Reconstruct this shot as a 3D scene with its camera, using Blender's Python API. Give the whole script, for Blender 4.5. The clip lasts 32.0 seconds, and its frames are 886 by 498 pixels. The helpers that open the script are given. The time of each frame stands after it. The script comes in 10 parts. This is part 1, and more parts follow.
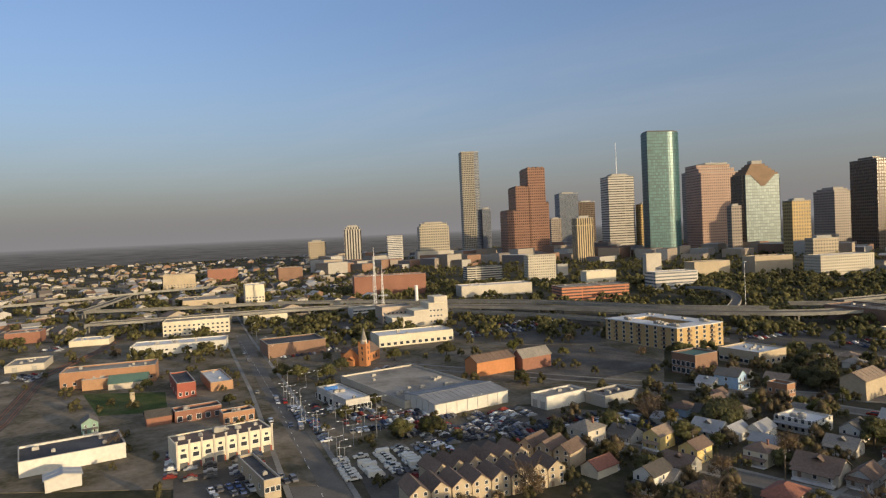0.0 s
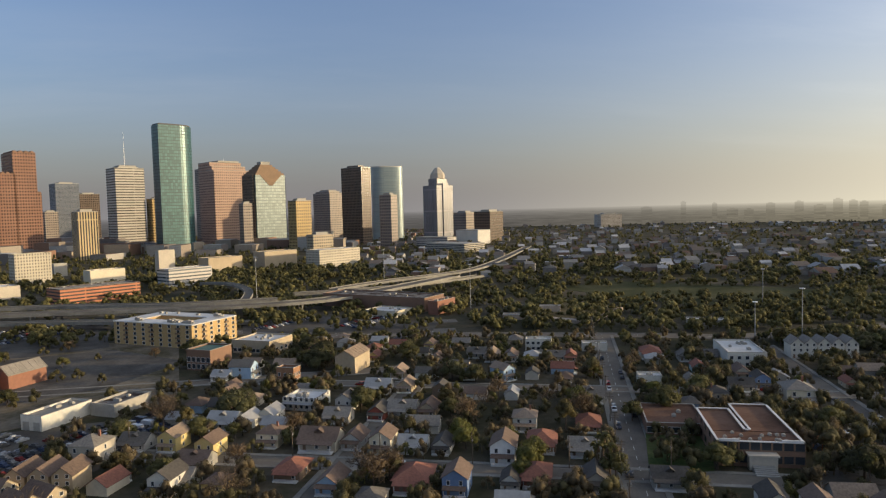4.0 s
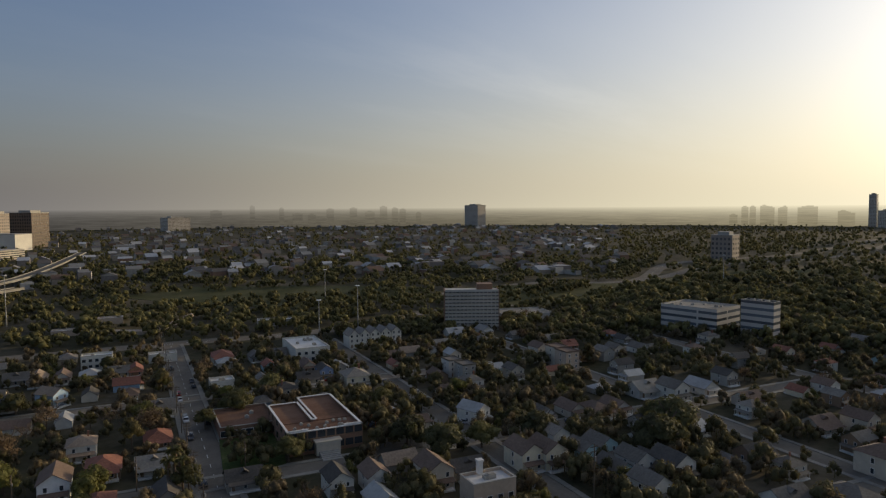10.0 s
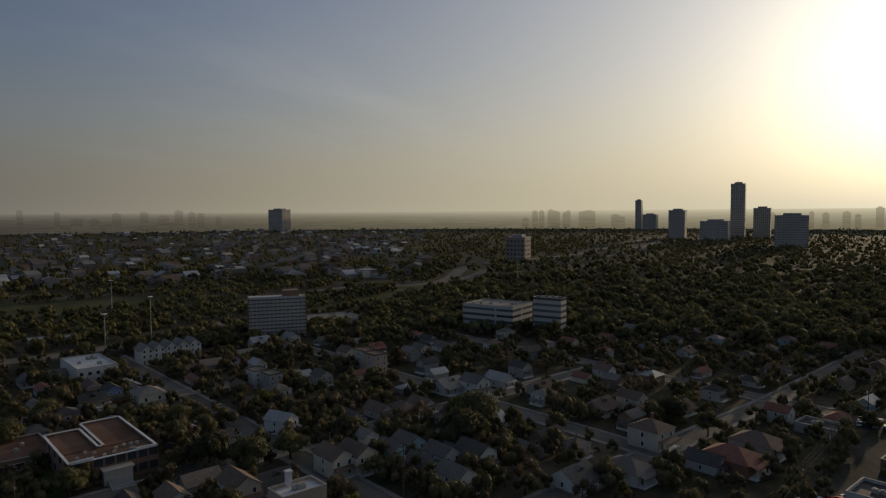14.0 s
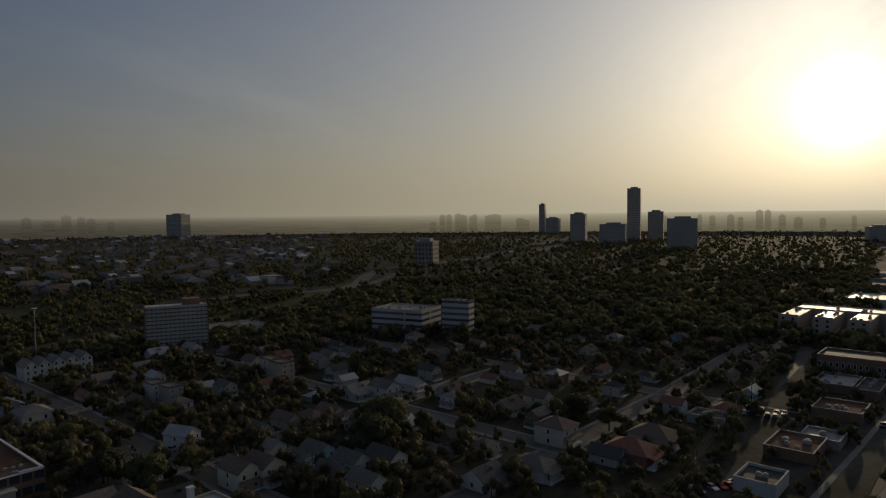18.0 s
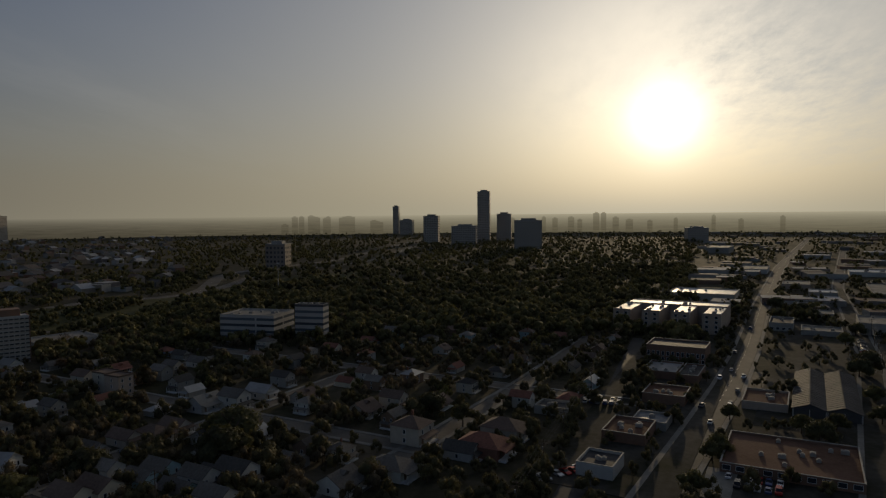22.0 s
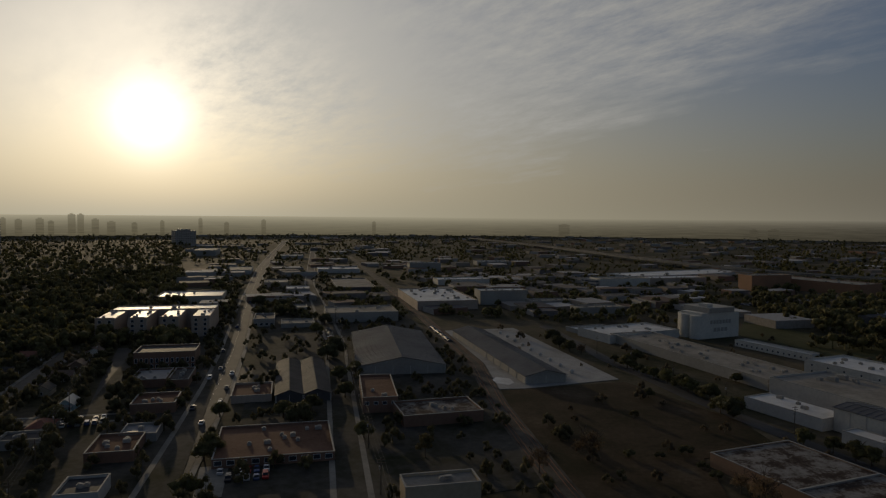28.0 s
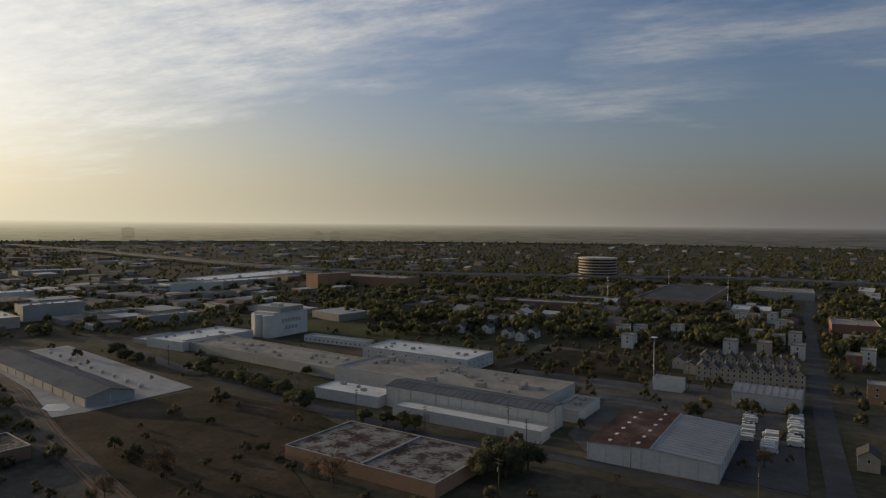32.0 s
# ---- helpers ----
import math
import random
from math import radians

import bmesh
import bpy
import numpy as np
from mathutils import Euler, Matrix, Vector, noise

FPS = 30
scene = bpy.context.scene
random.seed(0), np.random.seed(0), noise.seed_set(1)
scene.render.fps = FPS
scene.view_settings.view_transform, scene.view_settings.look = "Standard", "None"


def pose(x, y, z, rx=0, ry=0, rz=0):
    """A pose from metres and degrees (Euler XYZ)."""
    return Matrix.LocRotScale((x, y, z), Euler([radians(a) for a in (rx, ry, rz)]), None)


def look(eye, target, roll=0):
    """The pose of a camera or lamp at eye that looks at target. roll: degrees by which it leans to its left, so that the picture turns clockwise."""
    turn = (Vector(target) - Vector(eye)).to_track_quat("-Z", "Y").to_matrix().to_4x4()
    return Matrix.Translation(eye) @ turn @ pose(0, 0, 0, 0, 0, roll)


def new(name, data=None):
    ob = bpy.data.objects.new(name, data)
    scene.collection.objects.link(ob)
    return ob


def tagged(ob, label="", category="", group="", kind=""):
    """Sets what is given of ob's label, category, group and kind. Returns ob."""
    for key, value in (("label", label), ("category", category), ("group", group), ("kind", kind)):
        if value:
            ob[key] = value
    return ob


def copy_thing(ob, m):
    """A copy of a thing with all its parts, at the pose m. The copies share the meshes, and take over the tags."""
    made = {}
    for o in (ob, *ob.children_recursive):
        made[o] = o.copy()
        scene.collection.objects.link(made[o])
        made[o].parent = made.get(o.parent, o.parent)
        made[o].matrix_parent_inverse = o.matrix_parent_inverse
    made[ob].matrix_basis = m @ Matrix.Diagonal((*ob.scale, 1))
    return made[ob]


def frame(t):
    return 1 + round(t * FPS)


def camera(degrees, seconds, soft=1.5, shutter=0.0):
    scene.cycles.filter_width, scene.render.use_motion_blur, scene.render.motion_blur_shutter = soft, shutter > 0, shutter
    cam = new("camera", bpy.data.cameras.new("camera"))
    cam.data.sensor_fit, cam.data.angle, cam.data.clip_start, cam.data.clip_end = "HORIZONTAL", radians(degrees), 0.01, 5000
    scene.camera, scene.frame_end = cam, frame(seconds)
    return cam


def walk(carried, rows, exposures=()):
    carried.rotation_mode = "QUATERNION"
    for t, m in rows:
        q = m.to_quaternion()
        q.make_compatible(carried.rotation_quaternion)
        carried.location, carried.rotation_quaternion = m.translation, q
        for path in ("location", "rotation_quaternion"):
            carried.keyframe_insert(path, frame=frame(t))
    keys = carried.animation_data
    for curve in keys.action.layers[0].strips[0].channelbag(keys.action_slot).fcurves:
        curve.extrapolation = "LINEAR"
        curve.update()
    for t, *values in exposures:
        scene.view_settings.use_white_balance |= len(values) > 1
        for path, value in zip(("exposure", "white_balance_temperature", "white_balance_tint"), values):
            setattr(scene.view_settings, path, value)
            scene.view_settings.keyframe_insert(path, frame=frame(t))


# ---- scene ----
cam = camera(66.54, 32.0, soft=1.25)
HEIGHT = 80.0
TURNS = [
    (0, 49.87, -1.51, 2.57),
    (0.5, 46.76, -1.72, 2.51),
    (1, 42.41, -1.97, 2.48),
    (1.5, 37.18, -2.25, 2.38),
    (2, 31.44, -2.56, 2.33),
    (2.5, 28.16, -2.74, 2.23),
    (3, 22.60, -2.93, 1.99),
    (3.5, 15.85, -3.13, 1.71),
    (4, 10.26, -3.28, 1.46),
    (4.5, 5.65, -3.38, 1.29),
    (6.5, -9.56, -3.63, 0.98),
    (7, -10.72, -3.61, 0.94),
    (7.5, -11.99, -3.58, 0.91),
    (8, -13.89, -3.58, 0.80),
    (8.5, -16.37, -3.54, 0.67),
    (9, -18.42, -3.54, 0.54),
    (9.5, -20.72, -3.53, 0.49),
    (10, -25.05, -3.52, 0.35),
    (10.5, -29.61, -3.47, 0.21),
    (11, -32.52, -3.45, 0.20),
    (11.5, -33.94, -3.41, 0.16),
    (12, -35.55, -3.37, 0.20),
    (12.5, -37.31, -3.32, 0.24),
    (13, -39.06, -3.30, 0.26),
    (13.5, -40.42, -3.27, 0.31),
    (15.5, -43.61, -3.13, 0.41),
    (16, -44.67, -3.08, 0.43),
    (16.5, -45.50, -3.03, 0.49),
    (17, -46.42, -2.98, 0.55),
    (17.5, -47.46, -2.96, 0.57),
    (18, -49.16, -2.94, 0.55),
    (18.5, -50.85, -2.95, 0.51),
    (19, -52.25, -2.94, 0.45),
    (19.5, -53.86, -2.94, 0.52),
    (20, -55.14, -2.94, 0.50),
    (20.5, -56.34, -2.93, 0.57),
    (21, -58.19, -2.92, 0.53),
    (21.5, -59.76, -2.87, 0.59),
    (22, -61.48, -2.89, 0.50),
    (22.5, -62.71, -2.89, 0.51),
    (23, -64.02, -2.88, 0.48),
    (23.5, -65.64, -2.87, 0.44),
    (24, -67.80, -2.87, 0.41),
    (24.5, -70.24, -2.84, 0.40),
    (26.5, -83.85, -2.86, -0.08),
    (27, -88.81, -2.84, -0.08),
    (27.5, -95.13, -2.76, -0.19),
    (28, -103.04, -2.67, -0.40),
    (28.5, -110.68, -2.57, -0.59),
    (29, -116.97, -2.46, -0.69),
    (29.5, -128.19, -2.25, -0.91),
    (30, -135.36, -2.12, -0.90),
    (30.5, -136.58, -2.11, -0.84),
    (31, -137.43, -2.12, -0.75),
    (31.5, -137.90, -2.13, -0.64),
    (32, -138.21, -2.13, -0.55),
]
EXPOSURES = [
    (0, 0.7),
    (2, 0.74),
    (4.0, 0.75),
    (7, 0.48),
    (9, 0.34),
    (11, -0.15),
    (13, -0.52),
    (16, -0.95),
    (19, -1.24),
    (23, -1.38),
    (26.5, -1.42),
    (28, -1.42),
    (29, -1.3),
    (30, -1.08),
    (31, -0.5),
    (32, -0.15),
]
walk(cam, [(t, pose(0, 0, HEIGHT, 90 + p, r, y)) for t, y, p, r in TURNS], EXPOSURES)

# ---- sky, sun ----
SUN_TURN, SUN_UP = radians(10.4), radians(7.5)
SUN_WAY = Vector((math.cos(SUN_TURN) * math.cos(SUN_UP), math.sin(SUN_TURN) * math.cos(SUN_UP), math.sin(SUN_UP)))


class Nodes:
    """A node tree that is wired by calls."""

    def __init__(self, tree):
        self.tree = tree
        tree.nodes.clear()

    def add(self, kind, feeds=None, operation=None):
        node = self.tree.nodes.new(kind)
        if operation:
            node.operation = operation
        for key, value in (feeds or {}).items():
            self.feed(node, key, value)
        return node

    def feed(self, node, key, value):
        socket = node.inputs[key]
        if isinstance(value, bpy.types.NodeSocket):
            self.tree.links.new(value, socket)
        else:
            socket.default_value = value

    def math(self, op, a, b=0.0, clamp=False):
        node = self.add("ShaderNodeMath", {0: a, 1: b}, op)
        node.use_clamp = clamp
        return node.outputs[0]

    def mix(self, factor, a, b, blend="MIX"):
        node = self.add("ShaderNodeMix")
        node.data_type, node.blend_type = "RGBA", blend
        for key, value in ((0, factor), (6, a), (7, b)):
            self.feed(node, key, value)
        return node.outputs[2]

    def noise(self, vector, scale, detail=3.0, rough=0.55):
        feeds = {"Scale": scale, "Detail": detail, "Roughness": rough}
        if vector is not None:
            feeds["Vector"] = vector
        return self.add("ShaderNodeTexNoise", feeds).outputs[0]

    def ramp(self, value, stops):
        n = self.add("ShaderNodeValToRGB", {0: value})
        el = n.color_ramp.elements
        while len(el) < len(stops):
            el.new(0.5)
        for e, (at, colour) in zip(el, stops):
            e.position = at
            e.color = (*colour, 1.0) if len(colour) == 3 else colour
        return n.outputs[0]

    def span(self, value, a, b, c=0.0, d=1.0):
        return self.add("ShaderNodeMapRange", {0: value, 1: a, 2: b, 3: c, 4: d}).outputs[0]


def build_world():
    world = bpy.data.worlds.new("sky")
    scene.world = world
    world.use_nodes = True
    n = Nodes(world.node_tree)
    way = n.add("ShaderNodeTexCoord").outputs["Generated"]
    sky = n.add("ShaderNodeTexSky")
    sky.sky_type, sky.sun_disc, sky.sun_elevation, sky.sun_rotation = "NISHITA", False, SUN_UP, math.pi / 2 - SUN_TURN
    sky.altitude, sky.air_density, sky.dust_density, sky.ozone_density = 30.0, 1.0, 3.0, 1.6
    base = n.mix(1.0, sky.outputs[0], (SKY_GAIN[0], SKY_GAIN[1], SKY_GAIN[2], 1.0), "MULTIPLY")
    x, y, z = n.add("ShaderNodeSeparateXYZ", {0: way}).outputs
    up = n.math("MAXIMUM", z, 0.0)
    toward = n.add("ShaderNodeVectorMath", {0: way, 1: SUN_WAY}, "DOT_PRODUCT").outputs["Value"]
    # haze that lies on the horizon: grey away from the sun, cream towards it, thinner in the north
    near_sun = n.math("POWER", n.span(toward, -0.2, 1.0), 1.9)
    base = n.mix(1.0, base, n.mix(near_sun, (1.0, 1.0, 1.0, 1.0), (0.9, 0.96, 1.0, 1.0)), "MULTIPLY")
    north = n.span(y, 0.05, -0.7)
    haze = n.mix(near_sun, n.mix(n.span(up, 0.0, 0.16), HAZE_LOW, HAZE_FAR), n.mix(n.span(up, 0.0, 0.2), HAZE_SUN, HAZE_HIGH))
    thin = n.math("MULTIPLY", n.span(near_sun, 0.0, 0.8, -7.5, -2.6), n.span(north, 0.0, 1.0, 1.0, 1.75))
    depth = n.math("MULTIPLY", n.math("EXPONENT", n.math("MULTIPLY", up, thin)), 0.95)
    base = n.mix(depth, base, haze)
    # thin high cloud, in long streaks
    flat = n.math("ADD", up, 0.12)
    cx, cy = n.math("DIVIDE", x, flat), n.math("DIVIDE", y, flat)
    along = n.math("ADD", cx, n.math("MULTIPLY", cy, 0.35))
    across = n.math("SUBTRACT", cy, n.math("MULTIPLY", cx, 0.35))
    place = n.add("ShaderNodeCombineXYZ", {0: n.math("MULTIPLY", along, 0.55), 1: n.math("MULTIPLY", across, 1.5), 2: 3.7}).outputs[0]
    wisps = n.noise(place, 1.15, 9.0, 0.62)
    sheet = n.noise(place, 0.33, 4.0, 0.5)
    south = n.span(y, 0.9, -0.1, 0.2, 0.6)
    cover = n.math("MULTIPLY", n.span(wisps, 0.44, 0.7), n.span(sheet, 0.44, 0.62))
    cover = n.math("MULTIPLY", cover, n.math("MULTIPLY", n.math("MULTIPLY", south, n.span(north, 0.0, 0.3, 1.0, 0.0)), n.span(up, 0.02, 0.16, 0.0, n.span(near_sun, 0.1, 0.6, 0.6, 0.85))))
    # feathered cirrus in the north: a broad sheet and two streaks beside it
    ripple = n.add("ShaderNodeCombineXYZ", {0: n.math("MULTIPLY", along, 0.8), 1: n.math("MULTIPLY", across, 1.7), 2: 9.1}).outputs[0]
    ragged = n.math("SUBTRACT", n.noise(ripple, 1.6, 6.0, 0.6), 0.5)
    bearing = n.math("ADD", n.math("MULTIPLY", n.math("ARCTAN2", y, x), 57.3), n.math("MULTIPLY", ragged, 26.0))
    rise = n.math("ADD", n.math("MULTIPLY", n.math("ARCSINE", z), 57.3), n.math("MULTIPLY", ragged, 9.0))
    foot = n.span(bearing, -18.0, -52.0, 3.0, 14.0)
    veil = n.math("MULTIPLY", n.math("MULTIPLY", n.span(bearing, 11.0, 2.0), n.span(bearing, -66.0, -44.0)), n.span(n.math("SUBTRACT", rise, foot), 0.0, 6.0))
    streak = n.math("MULTIPLY", n.span(n.math("ABSOLUTE", n.math("SUBTRACT", rise, 14.4)), 2.8, 0.6), n.span(bearing, -57.0, -64.0))
    lower = n.math("MULTIPLY", n.span(n.math("ABSOLUTE", n.math("SUBTRACT", rise, 10.6)), 1.7, 0.2), n.math("MULTIPLY", n.span(bearing, -48.0, -58.0), n.span(bearing, -76.0, -64.0)))
    feather = n.span(n.noise(ripple, 5.0, 10.0, 0.68), 0.34, 0.66, 0.25, 1.0)
    cirrus = n.math("ADD", veil, n.math("MULTIPLY", n.math("ADD", streak, n.math("MULTIPLY", lower, 0.7)), 0.9))
    cirrus = n.math("MULTIPLY", n.math("MINIMUM", cirrus, 1.0), n.math("MULTIPLY", feather, 0.85))
    cover = n.math("MAXIMUM", cover, cirrus)
    lit = n.mix(near_sun, (0.30, 0.32, 0.36, 1.0), (1.12, 1.08, 0.98, 1.0))
    base = n.mix(cover, base, lit)
    # unseen thin even veil overhead, continuing the cirrus, added to lift the shade
    base = n.mix(n.span(up, 0.3, 0.62, 0.0, 0.1), base, VEIL)
    # glow of the air round the sun, and the sun itself
    pos = n.math("MAXIMUM", toward, 0.0)
    glow = n.mix(1.0, (0, 0, 0, 1), (1.0, 0.99, 0.92, 1.0))
    wide = n.math("MULTIPLY", n.math("POWER", pos, 14.0), GLOW[0])
    mid = n.math("MULTIPLY", n.math("POWER", pos, 60.0), GLOW[1])
    tight = n.math("MULTIPLY", n.math("POWER", pos, 1000.0), GLOW[2])
    total = n.math("ADD", n.math("ADD", wide, mid), tight)
    bright = n.add("ShaderNodeVectorMath", {0: glow, "Scale": total}, "SCALE").outputs[0]
    base = n.mix(1.0, base, bright, "ADD")
    out = n.add("ShaderNodeBackground", {"Color": base, "Strength": 1.0}).outputs[0]
    n.add("ShaderNodeOutputWorld", {"Surface": out})


SKY_GAIN = (0.108, 0.118, 0.155)
HAZE_LOW, HAZE_FAR = (0.165, 0.157, 0.16, 1.0), (0.205, 0.2, 0.212, 1.0)
HAZE_SUN, HAZE_HIGH = (0.96, 0.86, 0.6, 1.0), (0.84, 0.81, 0.72, 1.0)
VEIL = (0.5, 0.475, 0.43, 1.0)
GLOW = (0.2, 0.24, 2.0)
build_world()
lamp = bpy.data.lights.new("sun", "SUN")
lamp.energy, lamp.angle, lamp.color = 2.7, radians(0.6), (1.0, 0.77, 0.47)
new("sun", lamp).matrix_world = look(SUN_WAY * 100, (0, 0, 0))

# ---- materials ----
MATS = {}


def surface(name, colour, rough=0.85, metal=0.0, grain=0.12, scale=0.6, stain=0.15, stain_scale=0.05, bump=0.0, per_object=0.0, per_island=0.0, leafy=False):
    """Painted, mineral or leafy surface: grain and large stains at real size, with an even shift from piece to piece."""
    mat = bpy.data.materials.new(name)
    mat.use_nodes = True
    n = Nodes(mat.node_tree)
    at = n.add("ShaderNodeNewGeometry")
    fine = n.noise(at.outputs["Position"], scale, 4.0, 0.6)
    broad = n.noise(at.outputs["Position"], stain_scale, 3.0, 0.5)
    level = n.math("ADD", n.span(fine, 0.3, 0.7, 1.0 - grain, 1.0 + grain), n.span(broad, 0.3, 0.7, -stain, stain))
    if per_object:
        level = n.math("ADD", level, n.span(n.add("ShaderNodeObjectInfo").outputs["Random"], 0.0, 1.0, -per_object, per_object))
    if per_island:
        level = n.math("ADD", level, n.span(at.outputs["Random Per Island"], 0.0, 1.0, -per_island, per_island))
    tone = n.add("ShaderNodeVectorMath", {0: colour, "Scale": level}, "SCALE").outputs[0]
    feeds = {"Base Color": tone, "Roughness": rough, "Metallic": metal, "Specular IOR Level": 0.4}
    if bump:
        feeds["Normal"] = n.add("ShaderNodeBump", {"Height": fine, "Strength": bump, "Distance": 0.3}).outputs[0]
    b = n.add("ShaderNodeBsdfPrincipled", feeds).outputs[0]
    if leafy:
        thin = n.add("ShaderNodeBsdfTranslucent", {"Color": tone}).outputs[0]
        b = n.add("ShaderNodeMixShader", {0: 0.42, 1: b, 2: thin}).outputs[0]
    n.add("ShaderNodeOutputMaterial", {"Surface": b})
    MATS[name] = mat
    return mat


def choice(name, colours, rough=0.85, island=False, metal=0.0):
    """One of several colours for each object, or for each loose piece of a mesh."""
    mat = bpy.data.materials.new(name)
    mat.use_nodes = True
    n = Nodes(mat.node_tree)
    at = n.add("ShaderNodeNewGeometry")
    value = at.outputs["Random Per Island"] if island else n.add("ShaderNodeObjectInfo").outputs["Random"]
    node = n.add("ShaderNodeValToRGB", {0: value})
    node.color_ramp.interpolation = "CONSTANT"
    el = node.color_ramp.elements
    while len(el) < len(colours):
        el.new(0.5)
    for i, c in enumerate(colours):
        el[i].position = i / len(colours)
        el[i].color = (*c, 1.0)
    fine = n.noise(at.outputs["Position"], 0.5, 4.0, 0.6)
    tone = n.add("ShaderNodeVectorMath", {0: node.outputs[0], "Scale": n.span(fine, 0.3, 0.7, 0.82, 1.15)}, "SCALE").outputs[0]
    b = n.add("ShaderNodeBsdfPrincipled", {"Base Color": tone, "Roughness": rough, "Metallic": metal, "Specular IOR Level": 0.12})
    n.add("ShaderNodeOutputMaterial", {"Surface": b.outputs[0]})
    MATS[name] = mat
    return mat


def facade(name, wall, glass, across=3.0, floor=4.0, wide=0.6, tall=0.55, gloss=0.25, metal=0.0, rough=0.8, vary=0.5, lift=0.0):
    """A tower's skin: windows in rows, set in a wall, each pane a little different."""
    mat = bpy.data.materials.new(name)
    mat.use_nodes = True
    n = Nodes(mat.node_tree)
    x, y, z = n.add("ShaderNodeSeparateXYZ", {0: n.add("ShaderNodeTexCoord").outputs["Object"]}).outputs
    u = n.math("DIVIDE", n.math("ADD", n.math("ADD", x, y), 5000.0), across)
    v = n.math("DIVIDE", n.math("ADD", z, 1000.0), floor)
    fu, fv = n.math("FRACT", u), n.math("FRACT", v)
    pane = n.math("MULTIPLY", n.math("LESS_THAN", fu, wide), n.math("LESS_THAN", fv, tall))
    cell = n.add("ShaderNodeCombineXYZ", {0: n.math("FLOOR", u), 1: n.math("FLOOR", v), 2: 0.0}).outputs[0]
    chance = n.add("ShaderNodeTexWhiteNoise", {0: cell}).outputs[0]
    pos = n.add("ShaderNodeNewGeometry").outputs["Position"]
    broad = n.span(n.noise(pos, 0.03, 3.0), 0.3, 0.7, 0.88, 1.1)
    glass_tone = n.add("ShaderNodeVectorMath", {0: glass, "Scale": n.span(chance, 0.0, 1.0, 1.0 - vary, 1.0 + vary)}, "SCALE").outputs[0]
    wall_tone = n.add("ShaderNodeVectorMath", {0: wall, "Scale": broad}, "SCALE").outputs[0]
    tone = n.mix(pane, wall_tone, glass_tone)
    sheen = n.mix(pane, (rough, rough, rough, 1), (gloss, gloss, gloss, 1))
    feeds = {"Base Color": tone, "Roughness": sheen, "Metallic": n.math("MULTIPLY", pane, metal)}
    b = n.add("ShaderNodeBsdfPrincipled", feeds)
    n.add("ShaderNodeOutputMaterial", {"Surface": b.outputs[0]})
    MATS[name] = mat
    return mat


def glassy(name, colour, rough=0.12, metal=0.0):
    mat = bpy.data.materials.new(name)
    mat.use_nodes = True
    n = Nodes(mat.node_tree)
    b = n.add("ShaderNodeBsdfPrincipled", {"Base Color": (*colour, 1), "Roughness": rough, "Metallic": metal})
    n.add("ShaderNodeOutputMaterial", {"Surface": b.outputs[0]})
    MATS[name] = mat
    return mat


def patchy(name, stops, scale=0.02, fine=0.4, rough=0.92, shine=0.05):
    """Ground with patches of grass, earth and worn surface."""
    mat = bpy.data.materials.new(name)
    mat.use_nodes = True
    n = Nodes(mat.node_tree)
    pos = n.add("ShaderNodeNewGeometry").outputs["Position"]
    value = n.math("ADD", n.math("MULTIPLY", n.noise(pos, scale, 6.0, 0.65), 0.75), n.math("MULTIPLY", n.noise(pos, fine, 3.0, 0.6), 0.25))
    tone = n.ramp(value, stops)
    b = n.add("ShaderNodeBsdfPrincipled", {"Base Color": tone, "Roughness": rough, "Specular IOR Level": shine})
    n.add("ShaderNodeOutputMaterial", {"Surface": b.outputs[0]})
    MATS[name] = mat
    return mat


patchy("ground", [(0.36, (0.035, 0.036, 0.018)), (0.46, (0.06, 0.056, 0.032)), (0.54, (0.095, 0.08, 0.052)), (0.66, (0.15, 0.128, 0.09))], 0.012, 0.25)
patchy("lawn", [(0.35, (0.04, 0.065, 0.02)), (0.5, (0.075, 0.095, 0.032)), (0.68, (0.14, 0.13, 0.06))], 0.05, 0.8)
patchy("park_grass", [(0.35, (0.05, 0.054, 0.022)), (0.5, (0.078, 0.078, 0.034)), (0.68, (0.125, 0.112, 0.06))], 0.02, 0.3)
patchy("dry_field", [(0.32, (0.022, 0.026, 0.012)), (0.45, (0.045, 0.036, 0.02)), (0.56, (0.072, 0.052, 0.032)), (0.7, (0.12, 0.094, 0.062))], 0.03, 0.5)
patchy("gravel_yard", [(0.35, (0.06, 0.055, 0.047)), (0.5, (0.11, 0.1, 0.085)), (0.68, (0.19, 0.172, 0.145))], 0.04, 0.6)
patchy("lot_mix", [(0.34, (0.055, 0.052, 0.024)), (0.43, (0.115, 0.098, 0.06)), (0.5, (0.17, 0.142, 0.1)), (0.58, (0.225, 0.19, 0.138)), (0.68, (0.3, 0.256, 0.19))], 0.035, 0.35)
# the lot surface again, darkened to stand for long shadows over western lots
patchy("lot_dark", [(0.34, (0.03, 0.034, 0.016)), (0.43, (0.05, 0.048, 0.033)), (0.52, (0.075, 0.07, 0.058)), (0.6, (0.1, 0.092, 0.076)), (0.7, (0.15, 0.135, 0.11))], 0.035, 0.35)
patchy("asphalt", [(0.35, (0.065, 0.058, 0.049)), (0.52, (0.11, 0.098, 0.08)), (0.7, (0.17, 0.15, 0.122))], 0.05, 0.9, 0.75)
patchy("road_asphalt", [(0.35, (0.13, 0.116, 0.096)), (0.52, (0.18, 0.16, 0.13)), (0.7, (0.24, 0.212, 0.172))], 0.06, 0.9, 0.85, 0.04)
patchy("avenue_asphalt", [(0.35, (0.06, 0.057, 0.053)), (0.52, (0.085, 0.08, 0.074)), (0.7, (0.12, 0.112, 0.1))], 0.06, 0.9, 0.75, 0.06)
